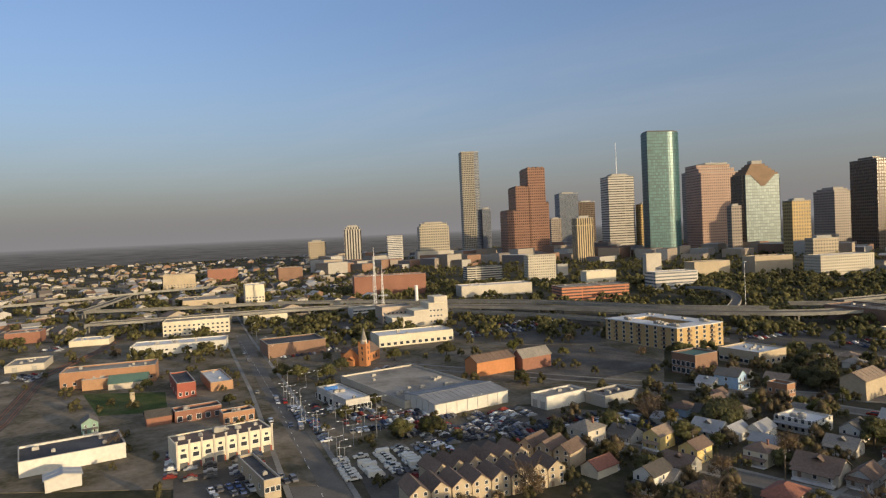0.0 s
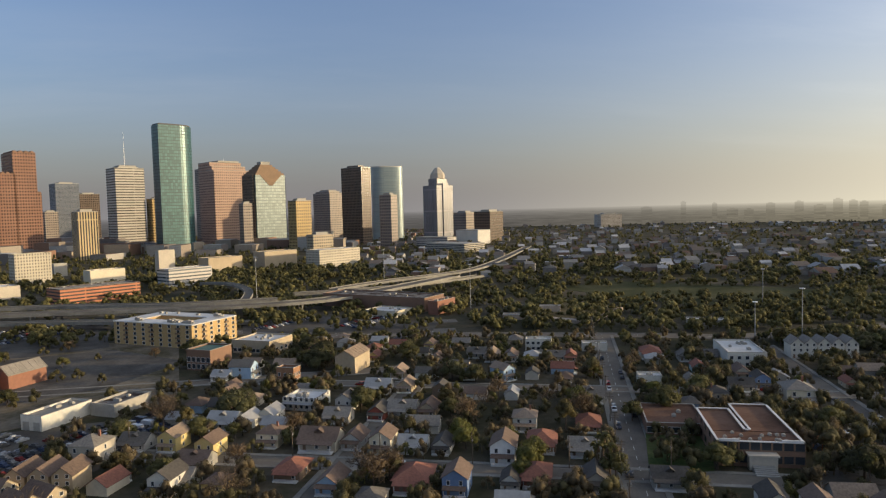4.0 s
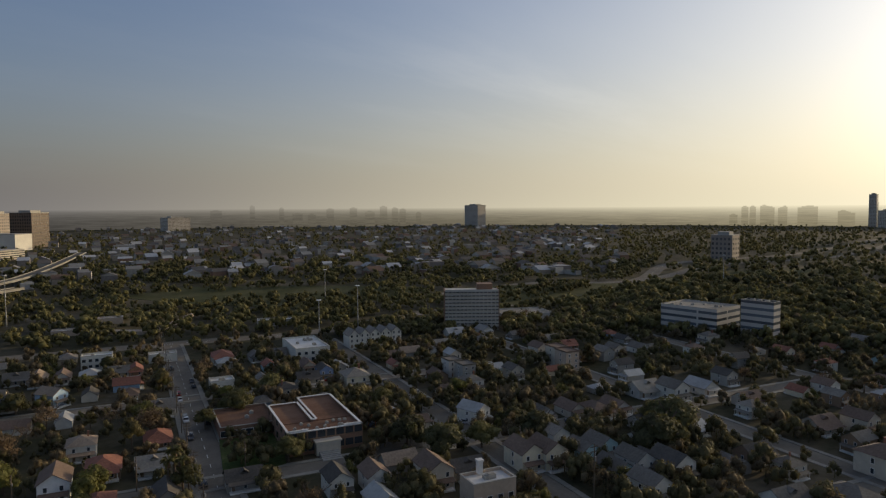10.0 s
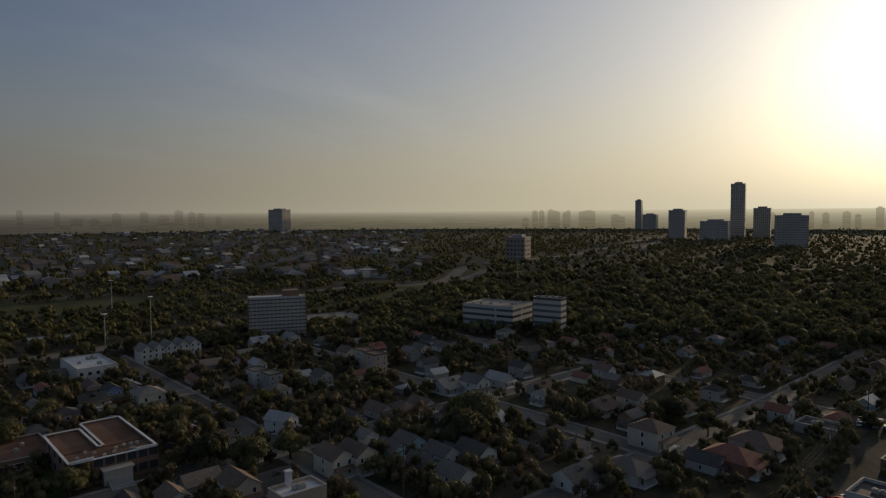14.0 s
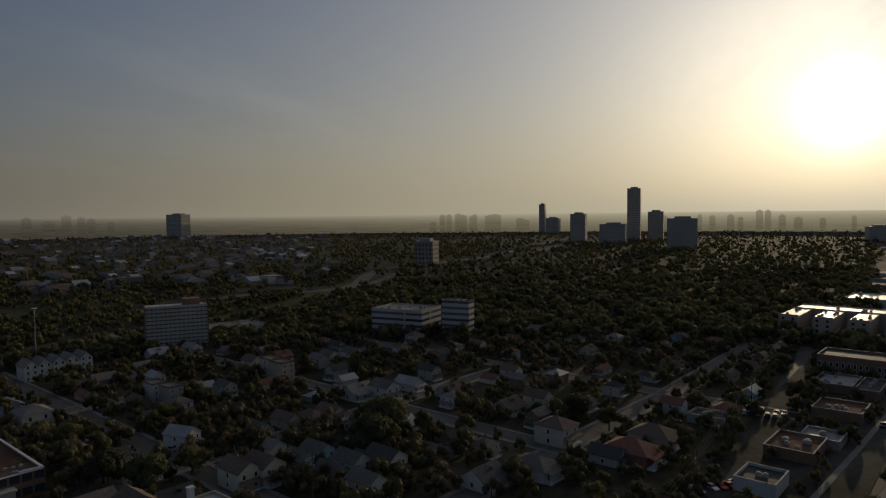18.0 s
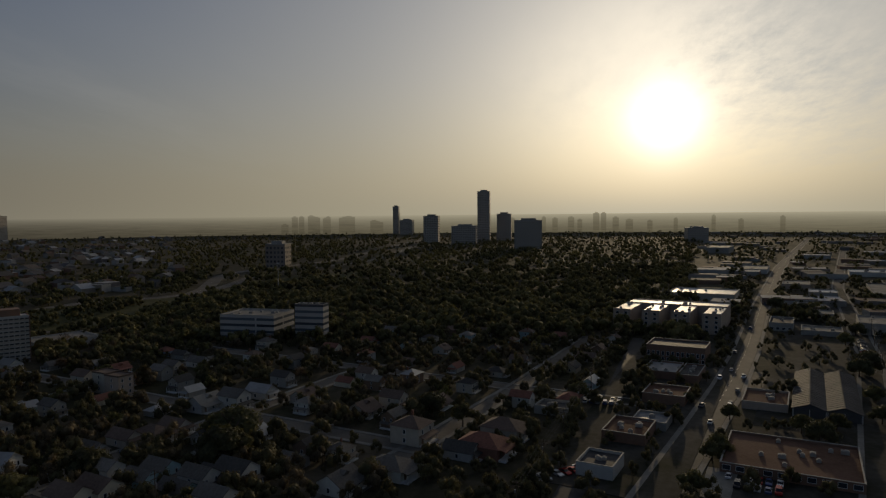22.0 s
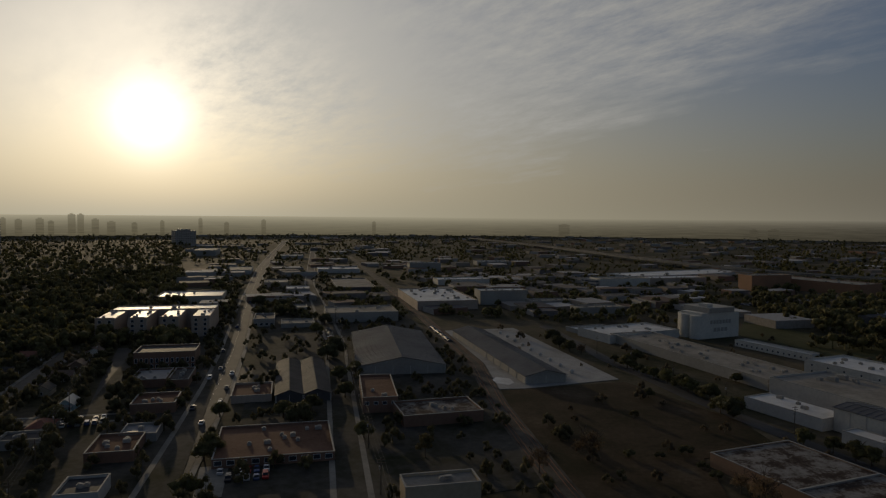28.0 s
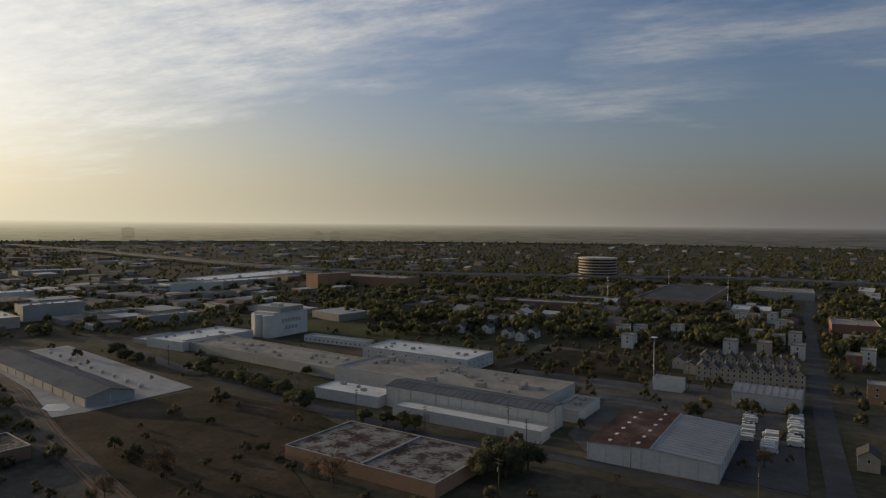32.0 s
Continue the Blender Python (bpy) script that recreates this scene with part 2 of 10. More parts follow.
patchy("concrete", [(0.35, (0.26, 0.25, 0.225)), (0.5, (0.36, 0.345, 0.31)), (0.68, (0.46, 0.44, 0.4))], 0.05, 0.7, 0.8)
patchy("old_concrete", [(0.35, (0.17, 0.16, 0.14)), (0.5, (0.25, 0.235, 0.2)), (0.68, (0.36, 0.34, 0.29))], 0.05, 0.7, 0.8)
patchy("rail_bed", [(0.35, (0.06, 0.05, 0.04)), (0.5, (0.11, 0.095, 0.075)), (0.68, (0.17, 0.15, 0.12))], 0.1, 1.2)
patchy("roof_gravel", [(0.35, (0.2, 0.178, 0.142)), (0.5, (0.31, 0.278, 0.225)), (0.68, (0.42, 0.378, 0.31))], 0.07, 0.6, 0.75)
patchy("roof_worn", [(0.4, (0.05, 0.036, 0.028)), (0.47, (0.085, 0.064, 0.05)), (0.52, (0.2, 0.18, 0.155)), (0.64, (0.3, 0.28, 0.25))], 0.16, 0.9, 0.8)
patchy("roof_red", [(0.35, (0.12, 0.068, 0.045)), (0.5, (0.17, 0.098, 0.066)), (0.68, (0.22, 0.135, 0.095))], 0.05, 0.8)
patchy("roof_dark", [(0.35, (0.05, 0.05, 0.05)), (0.5, (0.085, 0.082, 0.08)), (0.68, (0.13, 0.125, 0.12))], 0.07, 0.6, 0.7)
patchy("roof_rust", [(0.38, (0.045, 0.028, 0.022)), (0.5, (0.075, 0.042, 0.032)), (0.6, (0.12, 0.08, 0.064)), (0.7, (0.3, 0.27, 0.24))], 0.11, 0.8, 0.7)
patchy("roof_white", [(0.35, (0.5, 0.48, 0.44)), (0.5, (0.64, 0.62, 0.57)), (0.68, (0.74, 0.72, 0.68))], 0.08, 0.5, 0.5, 0.14)
patchy("roof_metal", [(0.35, (0.2, 0.2, 0.2)), (0.5, (0.27, 0.27, 0.265)), (0.68, (0.34, 0.335, 0.33))], 0.05, 0.5, 0.5)
patchy("roof_steel", [(0.35, (0.09, 0.09, 0.092)), (0.5, (0.13, 0.13, 0.13)), (0.68, (0.17, 0.168, 0.165))], 0.05, 0.5, 0.6)
patchy("turf", [(0.35, (0.14, 0.1, 0.045)), (0.5, (0.2, 0.15, 0.07)), (0.68, (0.26, 0.2, 0.1))], 0.04, 0.5)
patchy("water", [(0.4, (0.05, 0.055, 0.05)), (0.6, (0.08, 0.08, 0.07))], 0.05, 0.3, 0.08, 0.5)

for key, c in dict(white_paint=(0.62, 0.585, 0.5), cream_paint=(0.66, 0.58, 0.42), tan_wall=(0.45, 0.36, 0.24), beige_wall=(0.52, 0.46, 0.36),
                   orange_wall=(0.4, 0.23, 0.125), brick_red=(0.27, 0.125, 0.08), brick_orange=(0.35, 0.185, 0.1), brick_brown=(0.24, 0.14, 0.09),
                   brick_pale=(0.46, 0.36, 0.27), pink_brick=(0.5, 0.31, 0.22), grey_wall=(0.36, 0.335, 0.285), pale_grey=(0.53, 0.5, 0.44),
                   dark_wall=(0.1, 0.095, 0.09), yellow_paint=(0.66, 0.5, 0.2), blue_paint=(0.34, 0.46, 0.58), teal_paint=(0.34, 0.47, 0.47),
                   green_paint=(0.22, 0.32, 0.25), red_paint=(0.3, 0.085, 0.055), brown_paint=(0.24, 0.16, 0.1), stone_wall=(0.5, 0.44, 0.35),
                   church_orange=(0.45, 0.19, 0.075), blue_sign=(0.05, 0.16, 0.42), green_roof=(0.1, 0.17, 0.13), trim_white=(0.7, 0.68, 0.64),
                   # the gold wall is a tan wall with low sunlight painted in
                   gold_wall=(0.5, 0.34, 0.15), rust=(0.26, 0.11, 0.06), slate_blue=(0.15, 0.22, 0.36)).items():
    surface(key, c, 0.8, 0.0, 0.09, 0.7, 0.1, 0.06, per_object=0.03)
for key, c in dict(shingle_grey=(0.15, 0.132, 0.108), shingle_brown=(0.16, 0.11, 0.08), shingle_tan=(0.27, 0.2, 0.14), shingle_red=(0.24, 0.1, 0.065),
                   shingle_pale=(0.23, 0.205, 0.17), shingle_dark=(0.08, 0.071, 0.06)).items():
    surface(key, c, 0.9, 0.0, 0.25, 1.4, 0.15, 0.12, bump=0.15, per_object=0.12)
surface("tin_roof", (0.4, 0.385, 0.35), 0.45, 0.3, 0.1, 0.8, 0.15, 0.1)
surface("metal_grey", (0.3, 0.3, 0.31), 0.45, 0.6, 0.1, 1.0)
surface("pole_wood", (0.12, 0.09, 0.06), 0.9)
surface("pole_steel", (0.36, 0.36, 0.36), 0.5, 0.5)
surface("tyre", (0.02, 0.02, 0.02), 0.8)
surface("bark", (0.11, 0.08, 0.055), 0.95, grain=0.3, scale=3.0)
surface("leaf_green", (0.118, 0.11, 0.038), 0.75, 0, 0.45, 0.9, 0.2, 0.1, per_object=0.3, leafy=True)
surface("leaf_olive", (0.145, 0.118, 0.044), 0.75, 0, 0.45, 0.9, 0.2, 0.1, per_object=0.3, leafy=True)
surface("leaf_dark", (0.088, 0.085, 0.034), 0.75, 0, 0.45, 0.9, 0.2, 0.1, per_object=0.3, leafy=True)
surface("leaf_bright", (0.15, 0.145, 0.036), 0.75, 0, 0.4, 0.9, 0.2, 0.1, per_object=0.25, leafy=True)
surface("leaf_brown", (0.18, 0.125, 0.07), 0.85, 0, 0.4, 0.9, 0.2, 0.1, per_object=0.3, leafy=True)
surface("woods", (0.145, 0.13, 0.047), 0.85, 0, 0.4, 0.25, 0.25, 0.012, per_island=0.5, leafy=True)
surface("leaf_stuff", (0.122, 0.106, 0.045), 0.8, 0, 0.4, 0.9, 0.3, 0.06, per_island=0.3, leafy=True)
surface("leaf_fresh", (0.14, 0.132, 0.04), 0.8, 0, 0.4, 0.9, 0.3, 0.06, per_island=0.3, leafy=True)
surface("leaf_stuff_brown", (0.155, 0.118, 0.064), 0.85, 0, 0.4, 0.9, 0.3, 0.06, per_island=0.3, leafy=True)


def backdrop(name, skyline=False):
    """The distance past three kilometres: land, or a skyline, that glows, its haze painted in towards the air above it.
    """
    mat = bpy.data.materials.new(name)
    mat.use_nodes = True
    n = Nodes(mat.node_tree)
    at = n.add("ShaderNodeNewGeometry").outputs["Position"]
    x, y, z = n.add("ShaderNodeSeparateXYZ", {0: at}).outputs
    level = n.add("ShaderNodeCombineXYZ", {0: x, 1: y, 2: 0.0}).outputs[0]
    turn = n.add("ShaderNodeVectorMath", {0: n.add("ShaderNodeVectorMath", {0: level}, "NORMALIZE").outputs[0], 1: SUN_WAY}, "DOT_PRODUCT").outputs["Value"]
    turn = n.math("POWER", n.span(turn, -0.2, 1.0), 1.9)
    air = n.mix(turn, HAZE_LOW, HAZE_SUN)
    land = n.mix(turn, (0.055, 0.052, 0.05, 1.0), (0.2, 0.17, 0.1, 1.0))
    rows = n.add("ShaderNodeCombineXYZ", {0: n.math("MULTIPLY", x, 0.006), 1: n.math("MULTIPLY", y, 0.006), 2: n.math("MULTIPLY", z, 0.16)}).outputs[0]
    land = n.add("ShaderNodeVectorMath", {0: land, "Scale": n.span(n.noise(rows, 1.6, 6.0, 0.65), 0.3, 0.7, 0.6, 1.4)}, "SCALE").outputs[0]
    # haze painted into the glow, by height and by turn to the sun
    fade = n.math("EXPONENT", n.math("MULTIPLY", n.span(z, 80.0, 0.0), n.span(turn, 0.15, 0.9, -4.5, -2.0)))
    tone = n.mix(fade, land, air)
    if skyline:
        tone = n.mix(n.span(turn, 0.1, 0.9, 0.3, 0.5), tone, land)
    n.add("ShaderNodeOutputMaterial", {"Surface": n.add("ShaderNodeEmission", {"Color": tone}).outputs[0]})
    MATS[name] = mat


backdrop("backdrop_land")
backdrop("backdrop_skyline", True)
choice("far_walls", [(0.34, 0.3, 0.25), (0.28, 0.235, 0.19), (0.38, 0.35, 0.3), (0.26, 0.16, 0.11), (0.35, 0.29, 0.22), (0.2, 0.18, 0.165), (0.45, 0.42, 0.37)], island=True)
choice("far_roofs", [(0.13, 0.12, 0.115), (0.17, 0.14, 0.115), (0.24, 0.23, 0.21), (0.36, 0.35, 0.33), (0.15, 0.1, 0.075), (0.5, 0.48, 0.45), (0.09, 0.09, 0.09), (0.13, 0.115, 0.1)], island=True)
choice("far_cars", [(0.34, 0.34, 0.34), (0.6, 0.6, 0.58), (0.04, 0.04, 0.045), (0.1, 0.1, 0.105), (0.17, 0.03, 0.025), (0.045, 0.06, 0.1), (0.08, 0.08, 0.08), (0.2, 0.19, 0.175)], 0.5, island=True, metal=0.1)
choice("car_paint", [(0.62, 0.62, 0.62), (0.78, 0.78, 0.77), (0.05, 0.05, 0.055), (0.2, 0.2, 0.21), (0.32, 0.035, 0.03), (0.07, 0.1, 0.2), (0.76, 0.75, 0.73), (0.36, 0.34, 0.3), (0.1, 0.1, 0.11)], 0.25, metal=0.3)
glassy("window_glass", (0.045, 0.05, 0.055), 0.12)
glassy("car_glass", (0.02, 0.022, 0.025), 0.08)
glassy("lit_glass", (0.16, 0.2, 0.22), 0.15)
glassy("lamp_white", (0.8, 0.8, 0.78), 0.3)
surface("marking", (0.7, 0.68, 0.6), 0.7)

# ---- mesh tools ----


class Shape:
    """Gathers faces, then makes one mesh of them."""

    def __init__(self):
        self.v, self.f, self.m = [], [], []

    def poly(self, pts, m=0):
        k = len(self.v)
        self.v.extend(pts)
        self.f.append(tuple(range(k, k + len(pts))))
        self.m.append(m)
        return self

    def box(self, x0, y0, z0, x1, y1, z1, m=0, top=None):
        k = len(self.v)
        self.v.extend([(x0, y0, z0), (x1, y0, z0), (x1, y1, z0), (x0, y1, z0), (x0, y0, z1), (x1, y0, z1), (x1, y1, z1), (x0, y1, z1)])
        self.f.extend([(k, k + 3, k + 2, k + 1), (k, k + 1, k + 5, k + 4), (k + 1, k + 2, k + 6, k + 5), (k + 2, k + 3, k + 7, k + 6), (k + 3, k, k + 4, k + 7), (k + 4, k + 5, k + 6, k + 7)])
        self.m.extend([m] * 5 + [m if top is None else top])
        return self

    def prism(self, pts, z0, z1, m=0, top=None):
        k, n = len(self.v), len(pts)
        self.v.extend([(x, y, z0) for x, y in pts] + [(x, y, z1) for x, y in pts])
        for i in range(n):
            j = (i + 1) % n
            self.f.append((k + i, k + j, k + n + j, k + n + i))
        self.f.append(tuple(range(k + n, k + 2 * n)))
        self.f.append(tuple(range(k + n - 1, k - 1, -1)))
        self.m.extend([m] * n + [m if top is None else top] * 2)
        return self

    def taper(self, x, y, r0, z0, r1, z1, n=8, m=0):
        k = len(self.v)
        for r, z in ((r0, z0), (r1, z1)):
            self.v.extend([(x + r * math.cos(2 * math.pi * i / n), y + r * math.sin(2 * math.pi * i / n), z) for i in range(n)])
        for i in range(n):
            j = (i + 1) % n
            self.f.append((k + i, k + j, k + n + j, k + n + i))
        self.f.append(tuple(range(k + n, k + 2 * n)))
        self.m.extend([m] * (n + 1))
        return self

    def beam(self, a, b, w, m=0, h=None):
        a, b = Vector(a), Vector(b)
        way = (b - a).normalized()
        side = way.cross(Vector((0, 0, 1)))
        if side.length < 1e-3:
            side = Vector((1, 0, 0))
        side = side.normalized() * (w / 2)
        lift = side.cross(way).normalized() * ((h or w) / 2)
        k = len(self.v)
        for p in (a, b):
            self.v.extend([tuple(p + s * side + u * lift) for s, u in ((-1, -1), (1, -1), (1, 1), (-1, 1))])
        self.f.extend([(k, k + 1, k + 5, k + 4), (k + 1, k + 2, k + 6, k + 5), (k + 2, k + 3, k + 7, k + 6), (k + 3, k, k + 4, k + 7), (k, k + 3, k + 2, k + 1), (k + 4, k + 5, k + 6, k + 7)])
        self.m.extend([m] * 6)
        return self

    def gable(self, x0, y0, x1, y1, z0, zr, along="y", over=0.5, thick=0.18, m=0):
        """Two roof slopes with thickness; the ridge runs along one axis."""
        if along == "y":
            c, hw = (x0 + x1) / 2, (x1 - x0) / 2
            drop = (zr - z0) * over / hw
            for s in (-1, 1):
                e = c + s * (hw + over)
                self._slab([(c, y0 - over, zr), (e, y0 - over, z0 - drop), (e, y1 + over, z0 - drop), (c, y1 + over, zr)], thick, m)
        else:
            c, hw = (y0 + y1) / 2, (y1 - y0) / 2
            drop = (zr - z0) * over / hw
            for s in (-1, 1):
                e = c + s * (hw + over)
                self._slab([(x0 - over, c, zr), (x0 - over, e, z0 - drop), (x1 + over, e, z0 - drop), (x1 + over, c, zr)], thick, m)
        return self

    def _slab(self, pts, thick, m=0):
        k, n = len(self.v), len(pts)
        self.v.extend([(x, y, z) for x, y, z in pts] + [(x, y, z + thick) for x, y, z in pts])
        for i in range(n):
            j = (i + 1) % n
            self.f.append((k + i, k + j, k + n + j, k + n + i))
        self.f.append(tuple(range(k + n, k + 2 * n)))
        self.f.append(tuple(range(k + n - 1, k - 1, -1)))
        self.m.extend([m] * (n + 2))

    def hip(self, x0, y0, x1, y1, z0, zr, over=0.5, m=0):
        x0, y0, x1, y1 = x0 - over, y0 - over, x1 + over, y1 + over
        w, d = x1 - x0, y1 - y0
        k = len(self.v)
        if w < d:
            r = [((x0 + x1) / 2, y0 + w / 2, zr), ((x0 + x1) / 2, y1 - w / 2, zr)]
            faces = [(0, 1, 4), (1, 2, 5, 4), (2, 3, 5), (3, 0, 4, 5), (3, 2, 1, 0)]
        else:
            r = [(x0 + d / 2, (y0 + y1) / 2, zr), (x1 - d / 2, (y0 + y1) / 2, zr)]
            faces = [(0, 1, 5, 4), (1, 2, 5), (2, 3, 4, 5), (3, 0, 4), (3, 2, 1, 0)]
        self.v.extend([(x0, y0, z0), (x1, y0, z0), (x1, y1, z0), (x0, y1, z0)] + r)
        self.f.extend([tuple(k + i for i in f) for f in faces])
        self.m.extend([m] * 5)
        return self

    def mesh(self, name, mats, smooth=False):
        me = bpy.data.meshes.new(name)
        me.from_pydata(self.v, [], self.f)
        for mat in mats:
            me.materials.append(MATS[mat])
        if len(mats) > 1:
            me.polygons.foreach_set("material_index", self.m)
        if smooth:
            me.polygons.foreach_set("use_smooth", [True] * len(self.f))
        me.update()
        bm = bmesh.new()
        bm.from_mesh(me)
        bmesh.ops.recalc_face_normals(bm, faces=bm.faces)
        bm.to_mesh(me)
        bm.free()
        return me


def thing(name, label, category, x=0.0, y=0.0, z=0.0, turn=0.0, group="", kind=""):
    ob = new(name)
    ob.empty_display_size = 0.5
    ob.matrix_world = pose(x, y, z, 0, 0, turn)
    return tagged(ob, label, category, group, kind)


def part(name, shape, mats, parent, label="", at=None, smooth=False):
    """Links one mesh under a thing or under a part. at: its place, or a pose, in the parent's space."""
    me = shape.mesh(name, [mats] if isinstance(mats, str) else mats, smooth) if isinstance(shape, Shape) else shape
    ob = new(name, me)
    ob.parent = parent
    if at is not None:
        ob.matrix_local = at if isinstance(at, Matrix) else Matrix.Translation(at)
    return tagged(ob, label)


def solid(name, shape, mats, label="", category="", kind="", group="", m=None):
    """A thing that is one mesh."""
    ob = new(name, shape.mesh(name, [mats] if isinstance(mats, str) else mats))
    if m is not None:
        ob.matrix_world = m
    return tagged(ob, label, category, group, kind)


def repaint(ob, **by_part):
    """Gives parts of a copy their own paint: part name = material."""
    for o in ob.children_recursive:
        key = o.name.split(".")[0]
        if key in by_part and by_part[key]:
            o.material_slots[0].link = "OBJECT"
            o.material_slots[0].material = MATS[by_part[key]]
    return ob

# ---- kinds of things ----
SHARED = {}
TAKEN, LANES, LAYERS = [], [], []


def take(x, y, w, d, turn=0.0):
    """Marks ground as built on."""
    TAKEN.append((x, y, w / 2, d / 2, math.cos(radians(turn)), math.sin(radians(turn)), math.hypot(w, d) / 2))


def free(x, y, r):
    """True where a round of that radius stands clear of buildings and roads."""
    for px, py, a, b, c, s, far in TAKEN:
        u, v = x - px, y - py
        if abs(u) < far + r and abs(v) < far + r and abs(u * c + v * s) < a + r and abs(v * c - u * s) < b + r:
            return False
    for ax, ay, bx, by, half in LANES:
        ux, uy = bx - ax, by - ay
        t = max(0.0, min(1.0, ((x - ax) * ux + (y - ay) * uy) / (ux * ux + uy * uy)))
        if math.hypot(x - ax - t * ux, y - ay - t * uy) < half + r:
            return False
    return True


def window_mesh(w, h, frame_mat="trim_white", pane_mat="window_glass"):
    """A framed window, its pane set back in the frame; faces -y, its back on y = 0."""
    key = ("window", round(w, 1), round(h, 1), frame_mat, pane_mat)
    if key not in SHARED:
        s, e = Shape(), 0.12
        s.box(-w / 2 - e, -0.1, -e, -w / 2, 0.05, h + e, 0).box(w / 2, -0.1, -e, w / 2 + e, 0.05, h + e, 0)
        s.box(-w / 2, -0.1, h, w / 2, 0.05, h + e, 0).box(-w / 2, -0.16, -e, w / 2, 0.05, 0, 0)
        s.box(-w / 2, -0.03, 0, w / 2, 0.03, h, 1)
        SHARED[key] = s.mesh("window", [frame_mat, pane_mat])
    return SHARED[key]


def on_face(w, d, side, along, z):
    """Pose of a wall piece on one side of a w by d block round the origin: 0 front (-y), 1 right (+x), 2 back, 3 left."""
    x, y = ((along, -d / 2), (w / 2, along), (-along, d / 2), (-w / 2, -along))[side]
    return pose(x, y, z, 0, 0, 90 * side)


def roof_unit_mesh(kind):
    if ("unit", kind) not in SHARED:
        s = Shape()
        if kind == 0:
            s.box(-1.2, -0.9, 0, 1.2, 0.9, 1.1).box(-0.9, -0.6, 1.1, 0.1, 0.6, 1.35).box(0.4, -0.4, 1.1, 1.0, 0.4, 1.25)
        elif kind == 1:
            s.box(-0.7, -0.7, 0, 0.7, 0.7, 0.9).taper(0, 0, 0.5, 0.9, 0.5, 1.2, 10)
        else:
            s.box(-2.2, -1.2, 0.2, 2.2, 1.2, 1.9).box(2.2, -0.6, 0.4, 3.4, 0.6, 1.1).box(-1.8, -0.9, 1.9, -0.2, 0.9, 2.2)
        SHARED["unit", kind] = s.mesh("roof_unit", ["grey_wall"])
    return SHARED["unit", kind]


def flat_building(name, label, category, x, y, w, d, h, turn=0.0, wall="beige_wall", roof="roof_gravel", rim="grey_wall", edge=0.7, base=0.0,
                  windows=(), units=0, doors=0, canopy="", group="", seed=1):
    """A flat-roofed block: walls that stand up round the roof, coping, roof units, windows and doors.
    windows: (side, how many, rows, width, height, first sill, storey height), one for each side that has them."""
    rnd = random.Random(seed + int(abs(x) * 7 + abs(y) * 3))
    take(x, y, w, d, turn)
    ob = thing(name, label, category, x, y, base, turn, group)
    a, b, t = w / 2, d / 2, 0.35
    s = Shape()
    s.box(-a, -b, 0, a, -b + t, h).box(-a, b - t, 0, a, b, h).box(-a, -b + t, 0, -a + t, b - t, h).box(a - t, -b + t, 0, a, b - t, h)
    part("wall", s, wall, ob)
    top = part("roof", Shape().box(-a + t, -b + t, h - edge - 0.3, a - t, b - t, h - edge), roof, ob)
    c = Shape()
    for q in ((-a - 0.08, -b - 0.08, a + 0.08, -b + t + 0.05), (-a - 0.08, b - t - 0.05, a + 0.08, b + 0.08), (-a - 0.08, -b + t + 0.05, -a + t + 0.05, b - t - 0.05), (a - t - 0.05, -b + t + 0.05, a + 0.08, b - t - 0.05)):
        c.box(q[0], q[1], h, q[2], q[3], h + 0.18)
    part("coping", c, rim, ob)
    for side, many, rows, ww, wh, sill, storey in windows:
        length = w if side % 2 == 0 else d
        me = window_mesh(ww, wh)
        for r in range(rows):
            for i in range(many):
                part("window", me, None, ob, at=on_face(w, d, side, (i + 0.5) / many * length - length / 2, sill + r * storey))
    for i in range(doors):
        side = 0 if abs(y) > abs(x) and y > 0 else (2 if abs(y) > abs(x) else (1 if x < 0 else 3))
        length = w if side % 2 == 0 else d
        key = ("dock", min(h - 1.2, 3.4))
        if key not in SHARED:
            SHARED[key] = Shape().box(-1.6, -0.06, 0, 1.6, 0.05, key[1]).mesh("loading_door", ["grey_wall"])
            SHARED["lintel"] = Shape().box(-1.9, -0.14, 0, 1.9, 0.05, 0.25).mesh("lintel", ["pale_grey"])
        spot = (i + 0.5) / doors * length - length / 2
        part("loading_door", SHARED[key], None, ob, at=on_face(w, d, side, spot, 0.02))
        part("lintel", SHARED["lintel"], None, ob, at=on_face(w, d, side, spot, key[1] + 0.05))
    for i in range(units):
        part("roof_unit", roof_unit_mesh(rnd.choice((0, 0, 1, 2) if min(w, d) > 36 else (0, 1, 1))), None, top,
             at=pose(rnd.uniform(-a + 4, a - 4) if a > 5 else 0, rnd.uniform(-b + 4, b - 4) if b > 5 else 0, h - edge, 0, 0, rnd.choice((0, 90))))
    if canopy:
        side = int(canopy)
        length = (w if side % 2 == 0 else d) * 0.9
        part("canopy", Shape().box(-length / 2, -3.0, 3.2, length / 2, 0, 3.5), "roof_metal", ob, at=on_face(w, d, side, 0, 0))
    return ob


